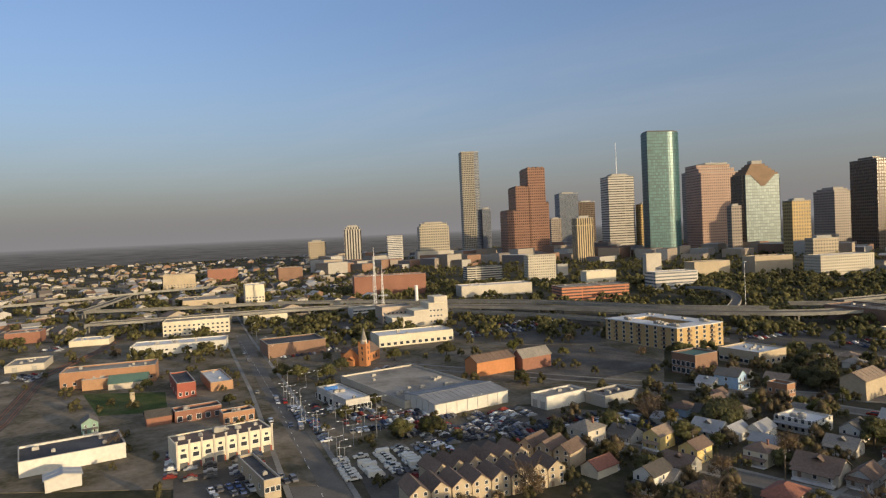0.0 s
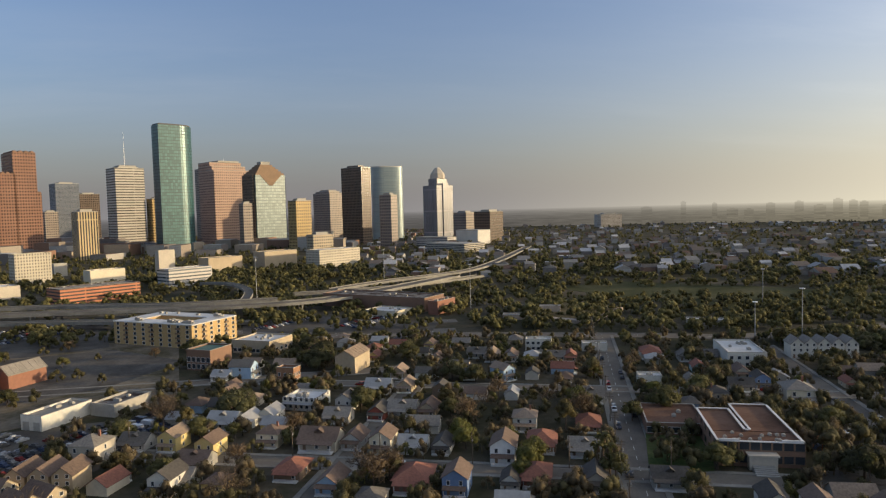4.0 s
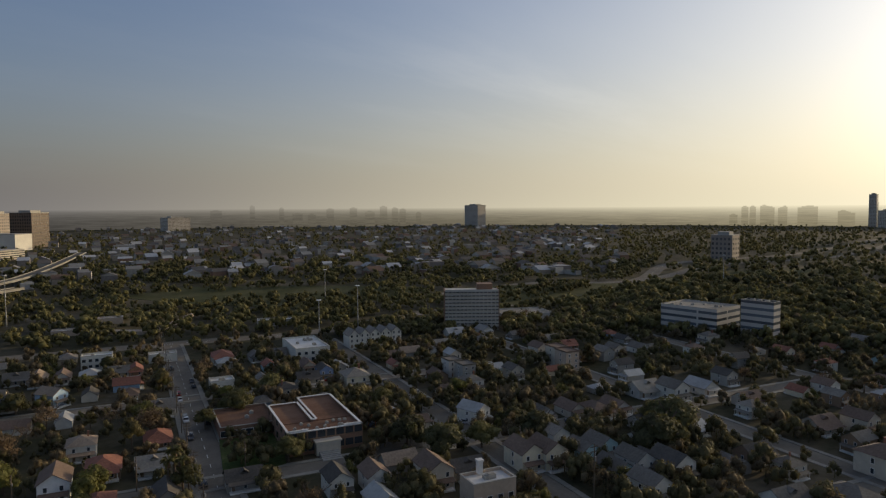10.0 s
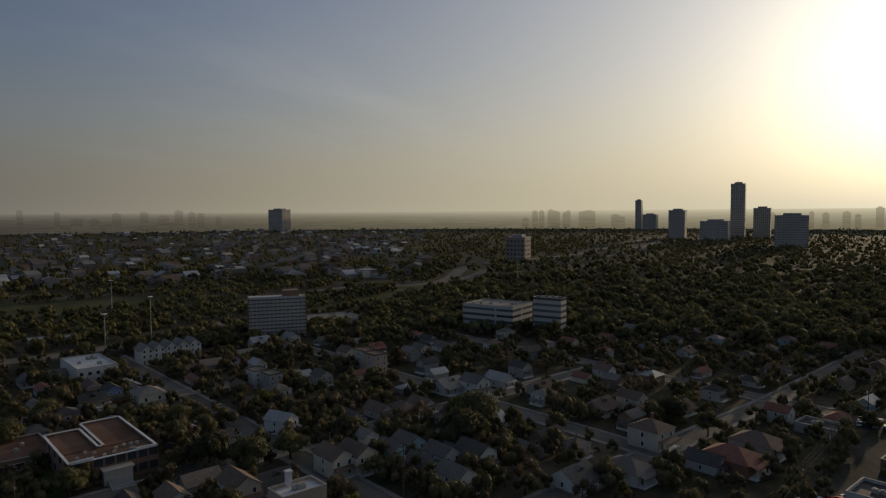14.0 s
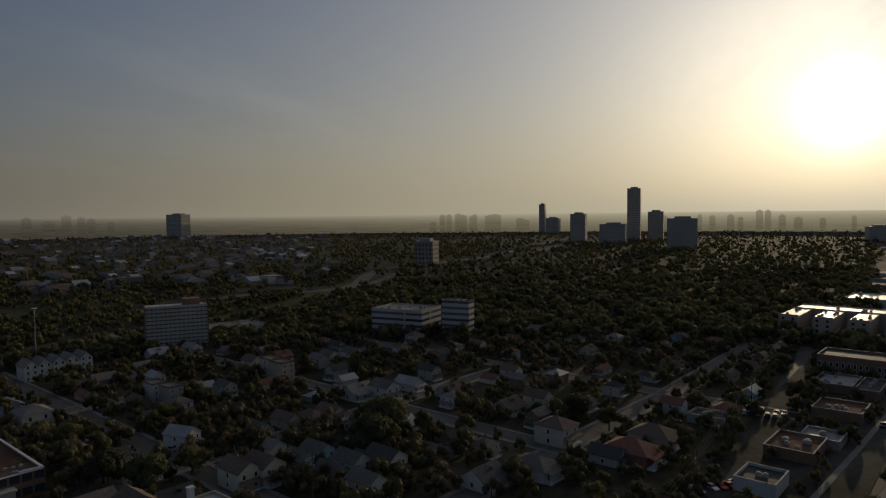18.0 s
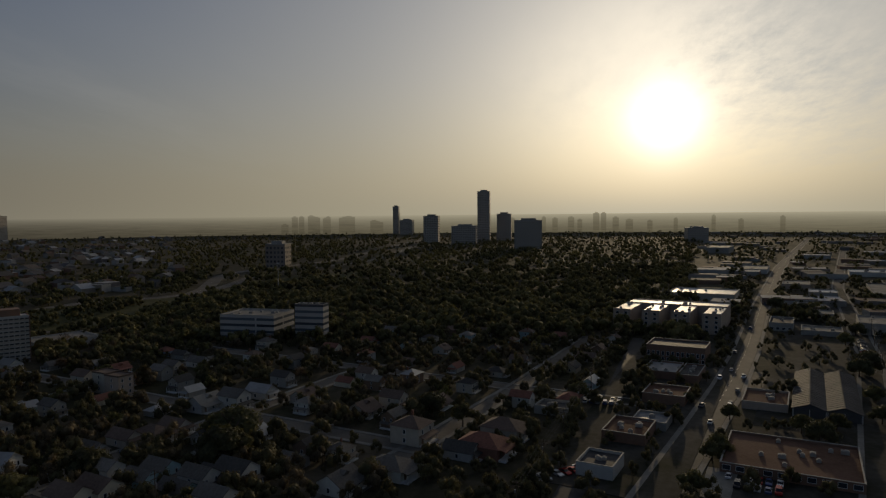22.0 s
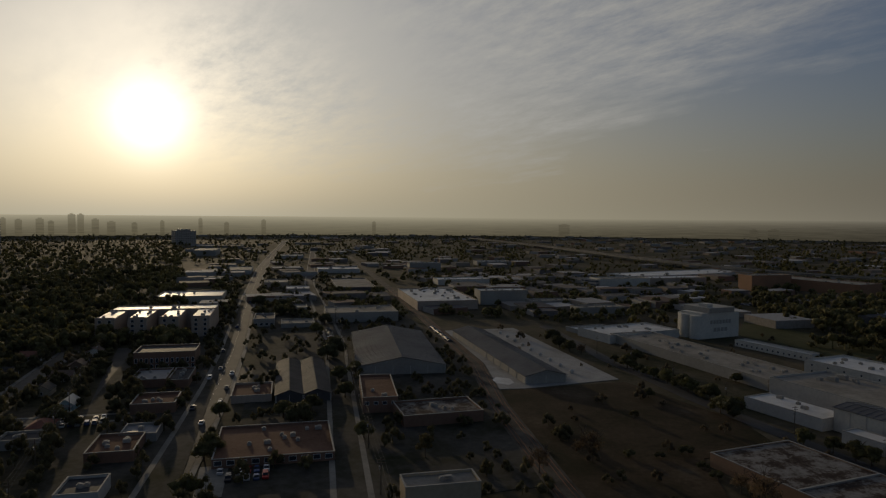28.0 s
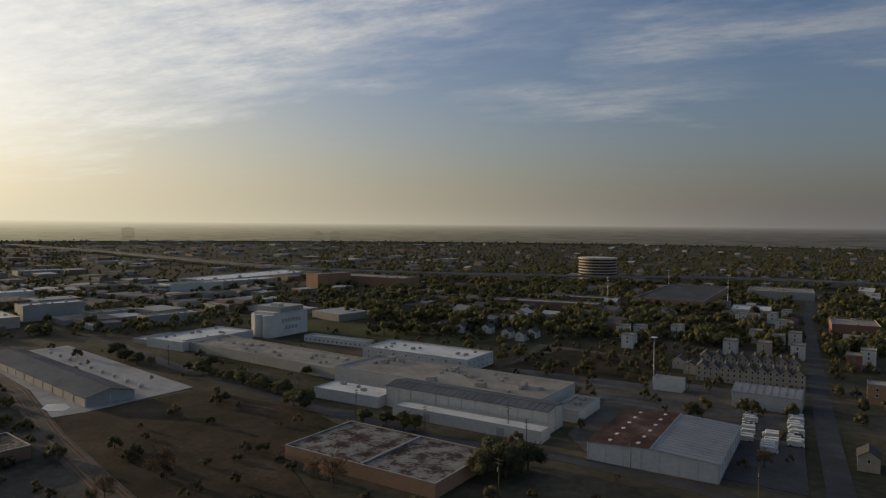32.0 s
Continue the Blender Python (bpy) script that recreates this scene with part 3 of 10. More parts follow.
def pitched_building(name, label, category, x, y, w, d, h, ridge, turn=0.0, along="y", wall="white_paint", roof="roof_metal", bays=0, group="", seams=True, base=0.0):
    """A shed with a low ridge, seams on its roof, and wall bays."""
    take(x, y, w, d, turn)
    ob = thing(name, label, category, x, y, base, turn, group)
    a, b = w / 2, d / 2
    s = Shape().box(-a, -b, 0, a, b, h - 0.02)
    if along == "y":
        for e in (-b, b - 0.3):
            s.poly([(-a, e, h), (a, e, h), (0, e, ridge)]).poly([(-a, e + 0.3, h), (0, e + 0.3, ridge), (a, e + 0.3, h)])
    else:
        for e in (-a, a - 0.3):
            s.poly([(e, -b, h), (e, b, h), (e, 0, ridge)]).poly([(e + 0.3, -b, h), (e + 0.3, 0, ridge), (e + 0.3, b, h)])
    part("wall", s, wall, ob)
    part("roof", Shape().gable(-a, -b, a, b, h, ridge, along, 0.5, 0.15), roof, ob)
    if seams:
        q = Shape()
        n = int((d if along == "y" else w) / 3.0)
        for i in range(n + 1):
            for sgn in (-1, 1):
                if along == "y":
                    e = -b + i * d / max(n, 1)
                    q.beam((0, e, ridge + 0.2), (sgn * (a + 0.4), e, h - (ridge - h) * 0.4 / a + 0.2), 0.1)
                else:
                    e = -a + i * w / max(n, 1)
                    q.beam((e, 0, ridge + 0.2), (e, sgn * (b + 0.4), h - (ridge - h) * 0.4 / b + 0.2), 0.1)
        part("roof_seams", q, roof, ob)
    if along == "y":
        part("ridge_cap", Shape().beam((0, -b - 0.5, ridge + 0.22), (0, b + 0.5, ridge + 0.22), 0.5, 0, 0.12), roof, ob)
    else:
        part("ridge_cap", Shape().beam((-a - 0.5, 0, ridge + 0.22), (a + 0.5, 0, ridge + 0.22), 0.5, 0, 0.12), roof, ob)
    for side in range(4 if bays else 0):
        length = w if side % 2 == 0 else d
        n = max(2, int(length / bays))
        for i in range(n + 1):
            if ("pilaster", round(h, 1)) not in SHARED:
                SHARED["pilaster", round(h, 1)] = Shape().box(-0.15, -0.18, 0, 0.15, 0, h - 0.1).mesh("pilaster", ["pale_grey"])
            part("pilaster", SHARED["pilaster", round(h, 1)], None, ob, at=on_face(w, d, side, (i / n - 0.5) * (length - 0.4), 0))
    return ob


def tower(name, label, x, y, w, d, h, turn, skin, cap="grey_wall", steps=(), mast=0.0, base_h=0.0, base_skin="stone_wall", fins=0, fin_mat="pale_grey", plant=True):
    """An office tower. steps: (x0, y0, x1, y1, z0, z1) as shares of its width, depth and height, in place of one plain shaft."""
    take(x, y, w, d, turn)
    ob = thing(name, label, "tower", x, y, 0, turn)
    boxes = steps or ((0.0, 0.0, 1.0, 1.0, 0.0, 1.0),)
    for x0, y0, x1, y1, z0, z1, *own in boxes:
        q = ((x0 - 0.5) * w, (y0 - 0.5) * d, z0 * h, (x1 - 0.5) * w, (y1 - 0.5) * d, z1 * h)
        part("shaft", Shape().box(*q), own[0] if own else skin, ob)
        part("roof_rim", Shape().box(q[0] - 0.3, q[1] - 0.3, q[5], q[3] + 0.3, q[4] + 0.3, q[5] + 1.2), cap, ob)
    if plant:
        part("plant_room", Shape().box(-w * 0.28, -d * 0.28, h + 1.2, w * 0.3, d * 0.26, h + 5.5), cap, ob)
    if base_h:
        part("podium", Shape().box(-w * 0.62, -d * 0.62, 0, w * 0.62, d * 0.62, base_h), base_skin, ob)
    for i in range(fins):
        u = -0.5 + (i + 0.5) / fins
        for side in range(4):
            if ("fin", name, side % 2) not in SHARED:
                SHARED["fin", name, side % 2] = Shape().box(-w / fins * 0.18, -0.7, base_h, w / fins * 0.18, 0, h).mesh("fin", [fin_mat])
            part("fin", SHARED["fin", name, side % 2], None, ob, at=on_face(w, d, side, u * (w if side % 2 == 0 else d), 0))
    if mast:
        part("mast", Shape().taper(0, 0, 1.1, h + 1, 0.9, h + mast * 0.55, 8).taper(0, 0, 0.6, h + mast * 0.55, 0.25, h + mast, 6), "lamp_white", ob)
    return ob


def strip(name, points, width, z, mat, label="", category="", kind="structure", thick=0.3, group="", closed=False):
    """A band of even width along a line of points (x, y) or (x, y, z)."""
    pts = [Vector((*p, z)) if len(p) == 2 else Vector((p[0], p[1], p[2] + z)) for p in points]
    s = Shape()
    left, right = [], []
    for i, p in enumerate(pts):
        way = (pts[min(i + 1, len(pts) - 1)] - pts[max(i - 1, 0)])
        way.z = 0
        side = Vector((way.y, -way.x, 0)).normalized() * (width / 2)
        left.append(p - side)
        right.append(p + side)
    for i in range(len(pts) - 1):
        a, b, c, d = left[i], right[i], right[i + 1], left[i + 1]
        dn = Vector((0, 0, -thick))
        s.poly([tuple(q) for q in (a, b, c, d)]).poly([tuple(q + dn) for q in (d, c, b, a)])
        s.poly([tuple(q) for q in (b, b + dn, c + dn, c)]).poly([tuple(q) for q in (a, d, d + dn, a + dn)])
    ob = new(name, s.mesh(name, [mat]))
    return tagged(ob, label, category, group, kind)


def smooth_line(points, steps=6):
    """A smooth run through the points."""
    pts = [Vector(p) for p in points]
    res = []
    for i in range(len(pts) - 1):
        p0, p1, p2, p3 = pts[max(i - 1, 0)], pts[i], pts[i + 1], pts[min(i + 2, len(pts) - 1)]
        for k in range(steps):
            t = k / steps
            res.append(tuple(0.5 * ((2 * p1) + (p2 - p0) * t + (2 * p0 - 5 * p1 + 4 * p2 - p3) * t * t + (3 * p1 - p0 - 3 * p2 + p3) * t ** 3)))
    res.append(tuple(pts[-1]))
    return res


def street(name, points, width, label, lamps=0, walks=True, mat="road_asphalt", lines=True, z=0.06):
    """A carriageway with kerbed pavements along it and a broken centre line."""
    z += 0.004 * len(LAYERS)
    LAYERS.append(name)
    strip(name, points, width, z, mat, label, "road")
    for a, b in zip(points[:-1], points[1:]):
        LANES.append((a[0], a[1], b[0], b[1], width / 2 + 0.8))
    if walks:
        for s in (-1, 1):
            off = offset(points, s * (width / 2 + 1.1))
            strip("pavement", off, 1.9, z + 0.14, "old_concrete", "pale concrete pavement along a street", "pavement", thick=0.4)
    if lines:
        q = Shape()
        for a, b in zip(points[:-1], points[1:]):
            a, b = Vector((a[0], a[1], z + 0.012)), Vector((b[0], b[1], z + 0.012))
            n = int((b - a).length / 9)
            for i in range(n):
                p = a.lerp(b, (i + 0.2) / n)
                q.beam(p, p + (b - a).normalized() * 3.2, 0.18, 0, 0.01)
        if q.v:
            tagged(new("lane_marking", q.mesh("lane_marking", ["marking"])), "worn pale dashed lane marking on asphalt", "marking", "", "structure")


def offset(points, by):
    pts = [Vector((p[0], p[1])) for p in points]
    res = []
    for i, p in enumerate(pts):
        way = (pts[min(i + 1, len(pts) - 1)] - pts[max(i - 1, 0)]).normalized()
        res.append((p.x + way.y * by, p.y - way.x * by))
    return res


def viaduct(label, points, width, steps=6, pier_gap=4, deck="old_concrete"):
    """A raised road: deck, two barriers, piers with caps. Points (x, y, z)."""
    ob = thing("viaduct", label, "bridge", kind="structure")
    line = smooth_line(points, steps)
    for a, b in zip(line[:-1], line[1:]):
        LANES.append((a[0], a[1], b[0], b[1], width / 2 + 1.0))
    s, r = Shape(), Shape()

    def edges(by):
        flat = offset(line, by)
        return [Vector((p[0], p[1], q[2])) for p, q in zip(flat, line)]

    def run(sh, a, b, top, bottom):
        for i in range(len(line) - 1):
            p, q, u, v = a[i], a[i + 1], b[i + 1], b[i]
            up, dn = Vector((0, 0, top)), Vector((0, 0, bottom))
            for face in ((p + up, v + up, u + up, q + up), (p + dn, q + dn, u + dn, v + dn), (p + dn, p + up, q + up, q + dn), (v + up, v + dn, u + dn, u + up)):
                sh.poly([tuple(c) for c in face])

    run(s, edges(-width / 2), edges(width / 2), 0, -1.5)
    part("deck", s, deck, ob)
    for sgn in (-1, 1):
        r = Shape()
        run(r, edges(sgn * (width / 2)), edges(sgn * (width / 2 - 0.35)), 0.95, 0.0)
        part("barrier", r, deck, ob)
    road = Shape()
    run(road, edges(-width / 2 + 0.6), edges(width / 2 - 0.6), 0.05, -0.02)
    part("road_surface", road, "road_asphalt", ob)
    for i in range(0, len(line), pier_gap):
        x, y, z = line[i]
        if z < 3:
            continue
        j = min(i + 1, len(line) - 1)
        k = max(i - 1, 0)
        turn = math.degrees(math.atan2(line[j][1] - line[k][1], line[j][0] - line[k][0]))
        p = Shape().box(-0.9, -width * 0.42, z - 2.9, 0.9, width * 0.42, z - 1.5)
        for c in ((-width * 0.3, width * 0.3) if width > 9 else (0.0,)):
            p.taper(0, c, 0.75, 0, 0.75, z - 2.9, 10)
        part("pier", p, deck, ob, at=pose(x, y, 0, 0, 0, turn))
    return ob


# ---- houses ----
HOUSES = {}


def house_kind(key, w, d, h, rise, roof, porch=0, windows=(2, 3), storeys=1, dormer=False, chimney=False):
    """The first house of a kind, laid out round the origin, its front to -y."""
    ob = thing("house", "wooden house", "house", 0, 0, -500)
    a, b = w / 2, d / 2
    s = Shape().box(-a, -b, 0, a, b, h)
    if roof == "gable":
        for e, k in ((-b, 1), (b, -1)):
            s.poly([(-a, e, h), (a, e, h), (0, e, h + rise)])
            s.poly([(-a, e + 0.2 * k, h), (0, e + 0.2 * k, h + rise), (a, e + 0.2 * k, h)])
    elif roof == "side":
        for e, k in ((-a, 1), (a, -1)):
            s.poly([(e, -b, h), (e, b, h), (e, 0, h + rise)])
            s.poly([(e + 0.2 * k, -b, h), (e + 0.2 * k, 0, h + rise), (e + 0.2 * k, b, h)])
    part("wall", s, "white_paint", ob)
    r = Shape()
    if roof == "gable":
        r.gable(-a, -b, a, b, h, h + rise, "y", 0.5)
    elif roof == "side":
        r.gable(-a, -b, a, b, h, h + rise, "x", 0.5)
    elif roof == "hip":
        r.hip(-a, -b, a, b, h, h + rise, 0.6)
    else:
        r.box(-a - 0.15, -b - 0.15, h, a + 0.15, b + 0.15, h + 0.3).box(-a - 0.15, -b - 0.15, h + 0.3, a + 0.15, -b + 0.1, h + 0.8)
        r.box(-a - 0.15, b - 0.1, h + 0.3, a + 0.15, b + 0.15, h + 0.8).box(-a - 0.15, -b + 0.1, h + 0.3, -a + 0.1, b - 0.1, h + 0.8).box(a - 0.1, -b + 0.1, h + 0.3, a + 0.15, b - 0.1, h + 0.8)
    top = part("roof", r, "shingle_grey", ob)
    if dormer:
        q = Shape().box(-1.3, -b * 0.55, h + 0.3, 1.3, 0, h + rise * 0.72)
        q.gable(-1.3, -b * 0.55, 1.3, 0.0, h + rise * 0.72, h + rise + 0.05, "y", 0.3, 0.12, 0)
        part("dormer", q, "shingle_grey", top)
    if porch:
        q = Shape().box(-a * 0.9, -b - porch, 0, a * 0.9, -b, 0.5)
        deck = part("porch", q, "trim_white", ob)
        part("porch_roof", Shape()._wedge(-a * 0.95, -b - porch - 0.3, a * 0.95, -b, 2.9, 3.6), "shingle_grey", ob)
        post = Shape().box(-0.1, -0.1, 0.5, 0.1, 0.1, 2.9).mesh("post", ["trim_white"])
        for i in range(2):
            part("post", post, None, deck, at=(-a * 0.82 + i * a * 1.64, -b - porch + 0.25, 0))
    me = window_mesh(1.0, 1.5)
    front, flank = windows
    for st in range(storeys):
        z = 1.0 + st * 3.0
        for i in range(front):
            if i != 0 or st:
                part("window", me, None, ob, at=on_face(w, d, 0, (i + 0.5) / front * w - a, z))
            if i == 1 and st:
                part("window", me, None, ob, at=on_face(w, d, 2, 0, z))
        for i in range(flank):
            part("window", me, None, ob, at=on_face(w, d, 1, (i + 0.5) / flank * d - b, z))
            part("window", me, None, ob, at=on_face(w, d, 3, (i + 0.5) / flank * d - b, z))
    part("door", Shape().box(-0.5, -0.08, 0.3, 0.5, 0.04, 2.4), "brown_paint", ob, at=on_face(w, d, 0, 0.5 / front * w - a, 0))
    if chimney:
        part("chimney", Shape().box(-0.35, -0.35, h, 0.35, 0.35, h + rise + 0.9).box(-0.45, -0.45, h + rise + 0.9, 0.45, 0.45, h + rise + 1.1), "brick_red", top, at=(a * 0.45, b * 0.2, 0))
    HOUSES[key] = ob
    return ob


def _wedge(self, x0, y0, x1, y1, z0, z1):
    """A lean-to roof, low at y0 and high at y1."""
    self._slab([(x0, y0, z0), (x1, y0, z0), (x1, y1, z1), (x0, y1, z1)], 0.15)
    return self


def _slope(self, x0, x1, y0, y1, z0, z1):
    """A sheet that falls from x0 to x1."""
    self._slab([(x0, y0, z0), (x1, y0, z1), (x1, y1, z1), (x0, y1, z0)], 0.08)
    return self


Shape._wedge = _wedge
Shape._slope = _slope
house_kind("cottage", 8.2, 13.0, 3.7, 2.9, "gable", 2.2, (2, 1), 1)
house_kind("bungalow", 10.0, 13.0, 3.6, 2.7, "hip", 2.2, (2, 1), 1)
house_kind("side", 12.0, 9.0, 3.7, 2.8, "side", 2.2, (3, 1), 1, True)
house_kind("two_storey", 8.5, 12.0, 6.4, 2.8, "gable", 2.0, (2, 1), 2)
house_kind("big_hip", 10.5, 11.5, 6.4, 2.8, "hip", 2.2, (2, 1), 2, False, True)
house_kind("row", 6.6, 12.0, 8.2, 3.4, "gable", 0, (2, 0), 3)
house_kind("modern", 8.5, 11.0, 9.6, 0, "flat", 0, (2, 1), 3)
house_kind("shed", 5.0, 6.0, 2.6, 1.3, "gable", 0, (1, 1), 1)

house_kind("low_cottage", 8.0, 12.0, 3.5, 2.8, "gable", 1.8, (1, 0), 1)
house_kind("low_hip", 9.5, 11.0, 3.6, 2.7, "hip", 0, (2, 0), 1)

HOUSE_WORDS = {"low_cottage": "low gabled cottage with porch", "low_hip": "low hip-roofed cottage",
               "cottage": "gabled wooden cottage", "bungalow": "hip-roofed bungalow with porch", "side": "side-gabled cottage with dormer",
               "two_storey": "two-storey gabled house", "big_hip": "two-storey hip-roofed house", "row": "narrow gabled row house",
               "modern": "boxy flat-roofed town house", "shed": "small garden shed"}


def house(kind, x, y, turn=0.0, wall="white_paint", roof="shingle_grey", size=1.0, note="among trees", group="", tall=1.0):
    size *= 1.0 if kind in ("row", "modern") else 0.84
    ob = copy_thing(HOUSES[kind], pose(x, y, 0, 0, 0, turn) @ Matrix.Diagonal((size, size, tall * size, 1)))
    ob.scale = (size, size, tall * size)
    words = wall.replace("_paint", "").replace("_wall", "").replace("_", " ")
    tagged(ob, f"{words} {HOUSE_WORDS[kind]}, {note}", "house", group or "houses of the neighbourhood")
    take(x, y, 10.0 * size, 14.0 * size, turn)
    return repaint(ob, wall=wall, roof=roof, porch_roof=roof, dormer=roof)


# ---- cars ----
CARS = {}


def car_kind(key, length, width, profile, cabin, wheel=0.33):
    """A car pointing along +x: body, glazed cabin, four wheels."""
    ob = thing("car", "parked car", "car", 0, 0, -500)

    def loft(sections, w0, w1):
        s = Shape()
        lo = [(x, -w0 / 2, z) for x, z in sections]
        hi = [(x, w0 / 2, z) for x, z in sections]
        s.poly(lo).poly(hi[::-1])
        n = len(sections)
        for i in range(n):
            j = (i + 1) % n
            s.poly([lo[i], lo[j], hi[j], hi[i]])
        return s

    c = Shape()
    (xa, xb, xc, xd, z0, z1) = cabin
    k, ins = width / 2 - 0.06, 0.16
    c.v = [(xa, -k, z0), (xd, -k, z0), (xd, k, z0), (xa, k, z0), (xb, -k + ins, z1 - 0.05), (xc, -k + ins, z1 - 0.05), (xc, k - ins, z1 - 0.05), (xb, k - ins, z1 - 0.05)]
    c.f = [(0, 1, 5, 4), (1, 2, 6, 5), (2, 3, 7, 6), (3, 0, 4, 7), (4, 5, 6, 7)]
    c.m = [0] * 5
    part("glazing", c, "car_glass", ob)
    part("body", loft(profile, width, width).box(xb - 0.08, -k + ins - 0.04, z1 - 0.05, xc + 0.08, k - ins + 0.04, z1), "car_paint", ob)
    w = Shape()
    for i in range(10):
        a0, a1 = 2 * math.pi * i / 10, 2 * math.pi * (i + 1) / 10
        p, q = (wheel * math.cos(a0), wheel * math.sin(a0)), (wheel * math.cos(a1), wheel * math.sin(a1))
        w.poly([(p[0], -0.11, p[1]), (q[0], -0.11, q[1]), (q[0], 0.11, q[1]), (p[0], 0.11, p[1])])
        w.poly([(0, -0.11, 0), (p[0], -0.11, p[1]), (q[0], -0.11, q[1])]).poly([(0, 0.11, 0), (q[0], 0.11, q[1]), (p[0], 0.11, p[1])])
    me = w.mesh("wheel", ["tyre"])
    for sx in (-1, 1):
        for sy in (-1, 1):
            part("wheel", me, None, ob, at=(sx * length * 0.31, sy * (width / 2 - 0.1), wheel))
    CARS[key] = ob


car_kind("sedan", 4.7, 1.8, [(-2.35, 0.3), (2.35, 0.3), (2.35, 0.62), (1.9, 0.78), (0.95, 0.92), (-1.6, 0.95), (-2.3, 0.88)], (-1.75, -1.05, 0.25, 1.0, 0.9, 1.45))
car_kind("suv", 4.9, 1.95, [(-2.4, 0.35), (2.4, 0.35), (2.4, 0.75), (2.1, 1.0), (1.1, 1.08), (-2.3, 1.1), (-2.4, 0.95)], (-2.3, -2.1, 0.45, 1.1, 1.06, 1.75), 0.37)
car_kind("pickup", 5.6, 2.0, [(-2.8, 0.45), (2.8, 0.45), (2.8, 0.9), (2.5, 1.1), (1.2, 1.15), (-2.75, 1.12)], (-0.9, -0.75, 0.6, 1.2, 1.13, 1.85), 0.4)
car_kind("van", 5.8, 2.05, [(-2.9, 0.4), (2.9, 0.4), (2.9, 0.95), (2.3, 1.2), (1.7, 2.2), (-2.85, 2.25)], (0.9, 0.95, 1.6, 2.3, 1.25, 2.24), 0.38)
CAR_WORDS = {"sedan": "parked sedan car", "suv": "parked sport utility vehicle", "pickup": "parked pickup truck", "van": "parked delivery van"}


def car(kind, x, y, turn, paint="", note="on asphalt", group="parked cars", z=0.08):
    ob = copy_thing(CARS[kind], pose(x, y, z, 0, 0, turn))
    tagged(ob, f"{(paint or 'plain').replace('_', ' ')} {CAR_WORDS[kind]} {note}", "car", group)
    if paint:
        repaint(ob, body=paint)
    return ob


def car_rows(x, y, turn, rows, many, gap=2.8, row_gap=6.2, seed=1, kinds=("sedan", "suv", "sedan", "pickup"), paint="", fill=0.9, note="in a parking lot", limit=999):
    """Rows of parked cars that start at (x, y): each car noses along the turn, the rows run across it."""
    rnd = random.Random(seed)
    way, across = Vector((math.cos(radians(turn)), math.sin(radians(turn)))), Vector((-math.sin(radians(turn)), math.cos(radians(turn))))
    for r in range(rows):
        for i in range(many):
            if rnd.random() < fill:
                p = Vector((x, y)) + way * (r * row_gap + rnd.uniform(-0.3, 0.3)) + across * (i * gap + rnd.uniform(-0.15, 0.15))
                car(rnd.choice(kinds), p.x, p.y, turn + rnd.choice((0, 180)) + rnd.uniform(-2, 2), paint, note)


def far_cars(label, spots, seed=2):
    """Many cars far off as one sheet of small shaped bodies. spots: (x, y, turn, rows, many)."""
    rnd = random.Random(seed)
    s = Shape()
    for x, y, turn, rows, many in spots:
        way, across = Vector((math.cos(radians(turn)), math.sin(radians(turn)), 0)), Vector((-math.sin(radians(turn)), math.cos(radians(turn)), 0))
        for r in range(rows):
            for i in range(many):
                if rnd.random() < 0.8:
                    p = Vector((x, y, 0.1)) + way * r * 6.5 + across * i * 2.9
                    k = len(s.v)
                    for l, w, z in ((2.3, 0.9, 0.25), (2.3, 0.9, 0.85), (1.3, 0.75, 0.9), (0.8, 0.65, 1.5)):
                        s.v.extend([tuple(p + way * a * l + across * b * w + Vector((0, 0, z))) for a, b in ((-1, -1), (1, -1), (1, 1), (-1, 1))])
                    for q in range(3):
                        for e in range(4):
                            g = (e + 1) % 4
                            s.f.append((k + q * 4 + e, k + q * 4 + g, k + q * 4 + 4 + g, k + q * 4 + 4 + e))
                    s.f.append((k + 12, k + 13, k + 14, k + 15))
                    s.m.extend([0] * 13)
    tagged(new("distant_cars", s.mesh("distant_cars", ["far_cars"])), label, "cars", "", "stuff")


# ---- trees ----
TREES = {}


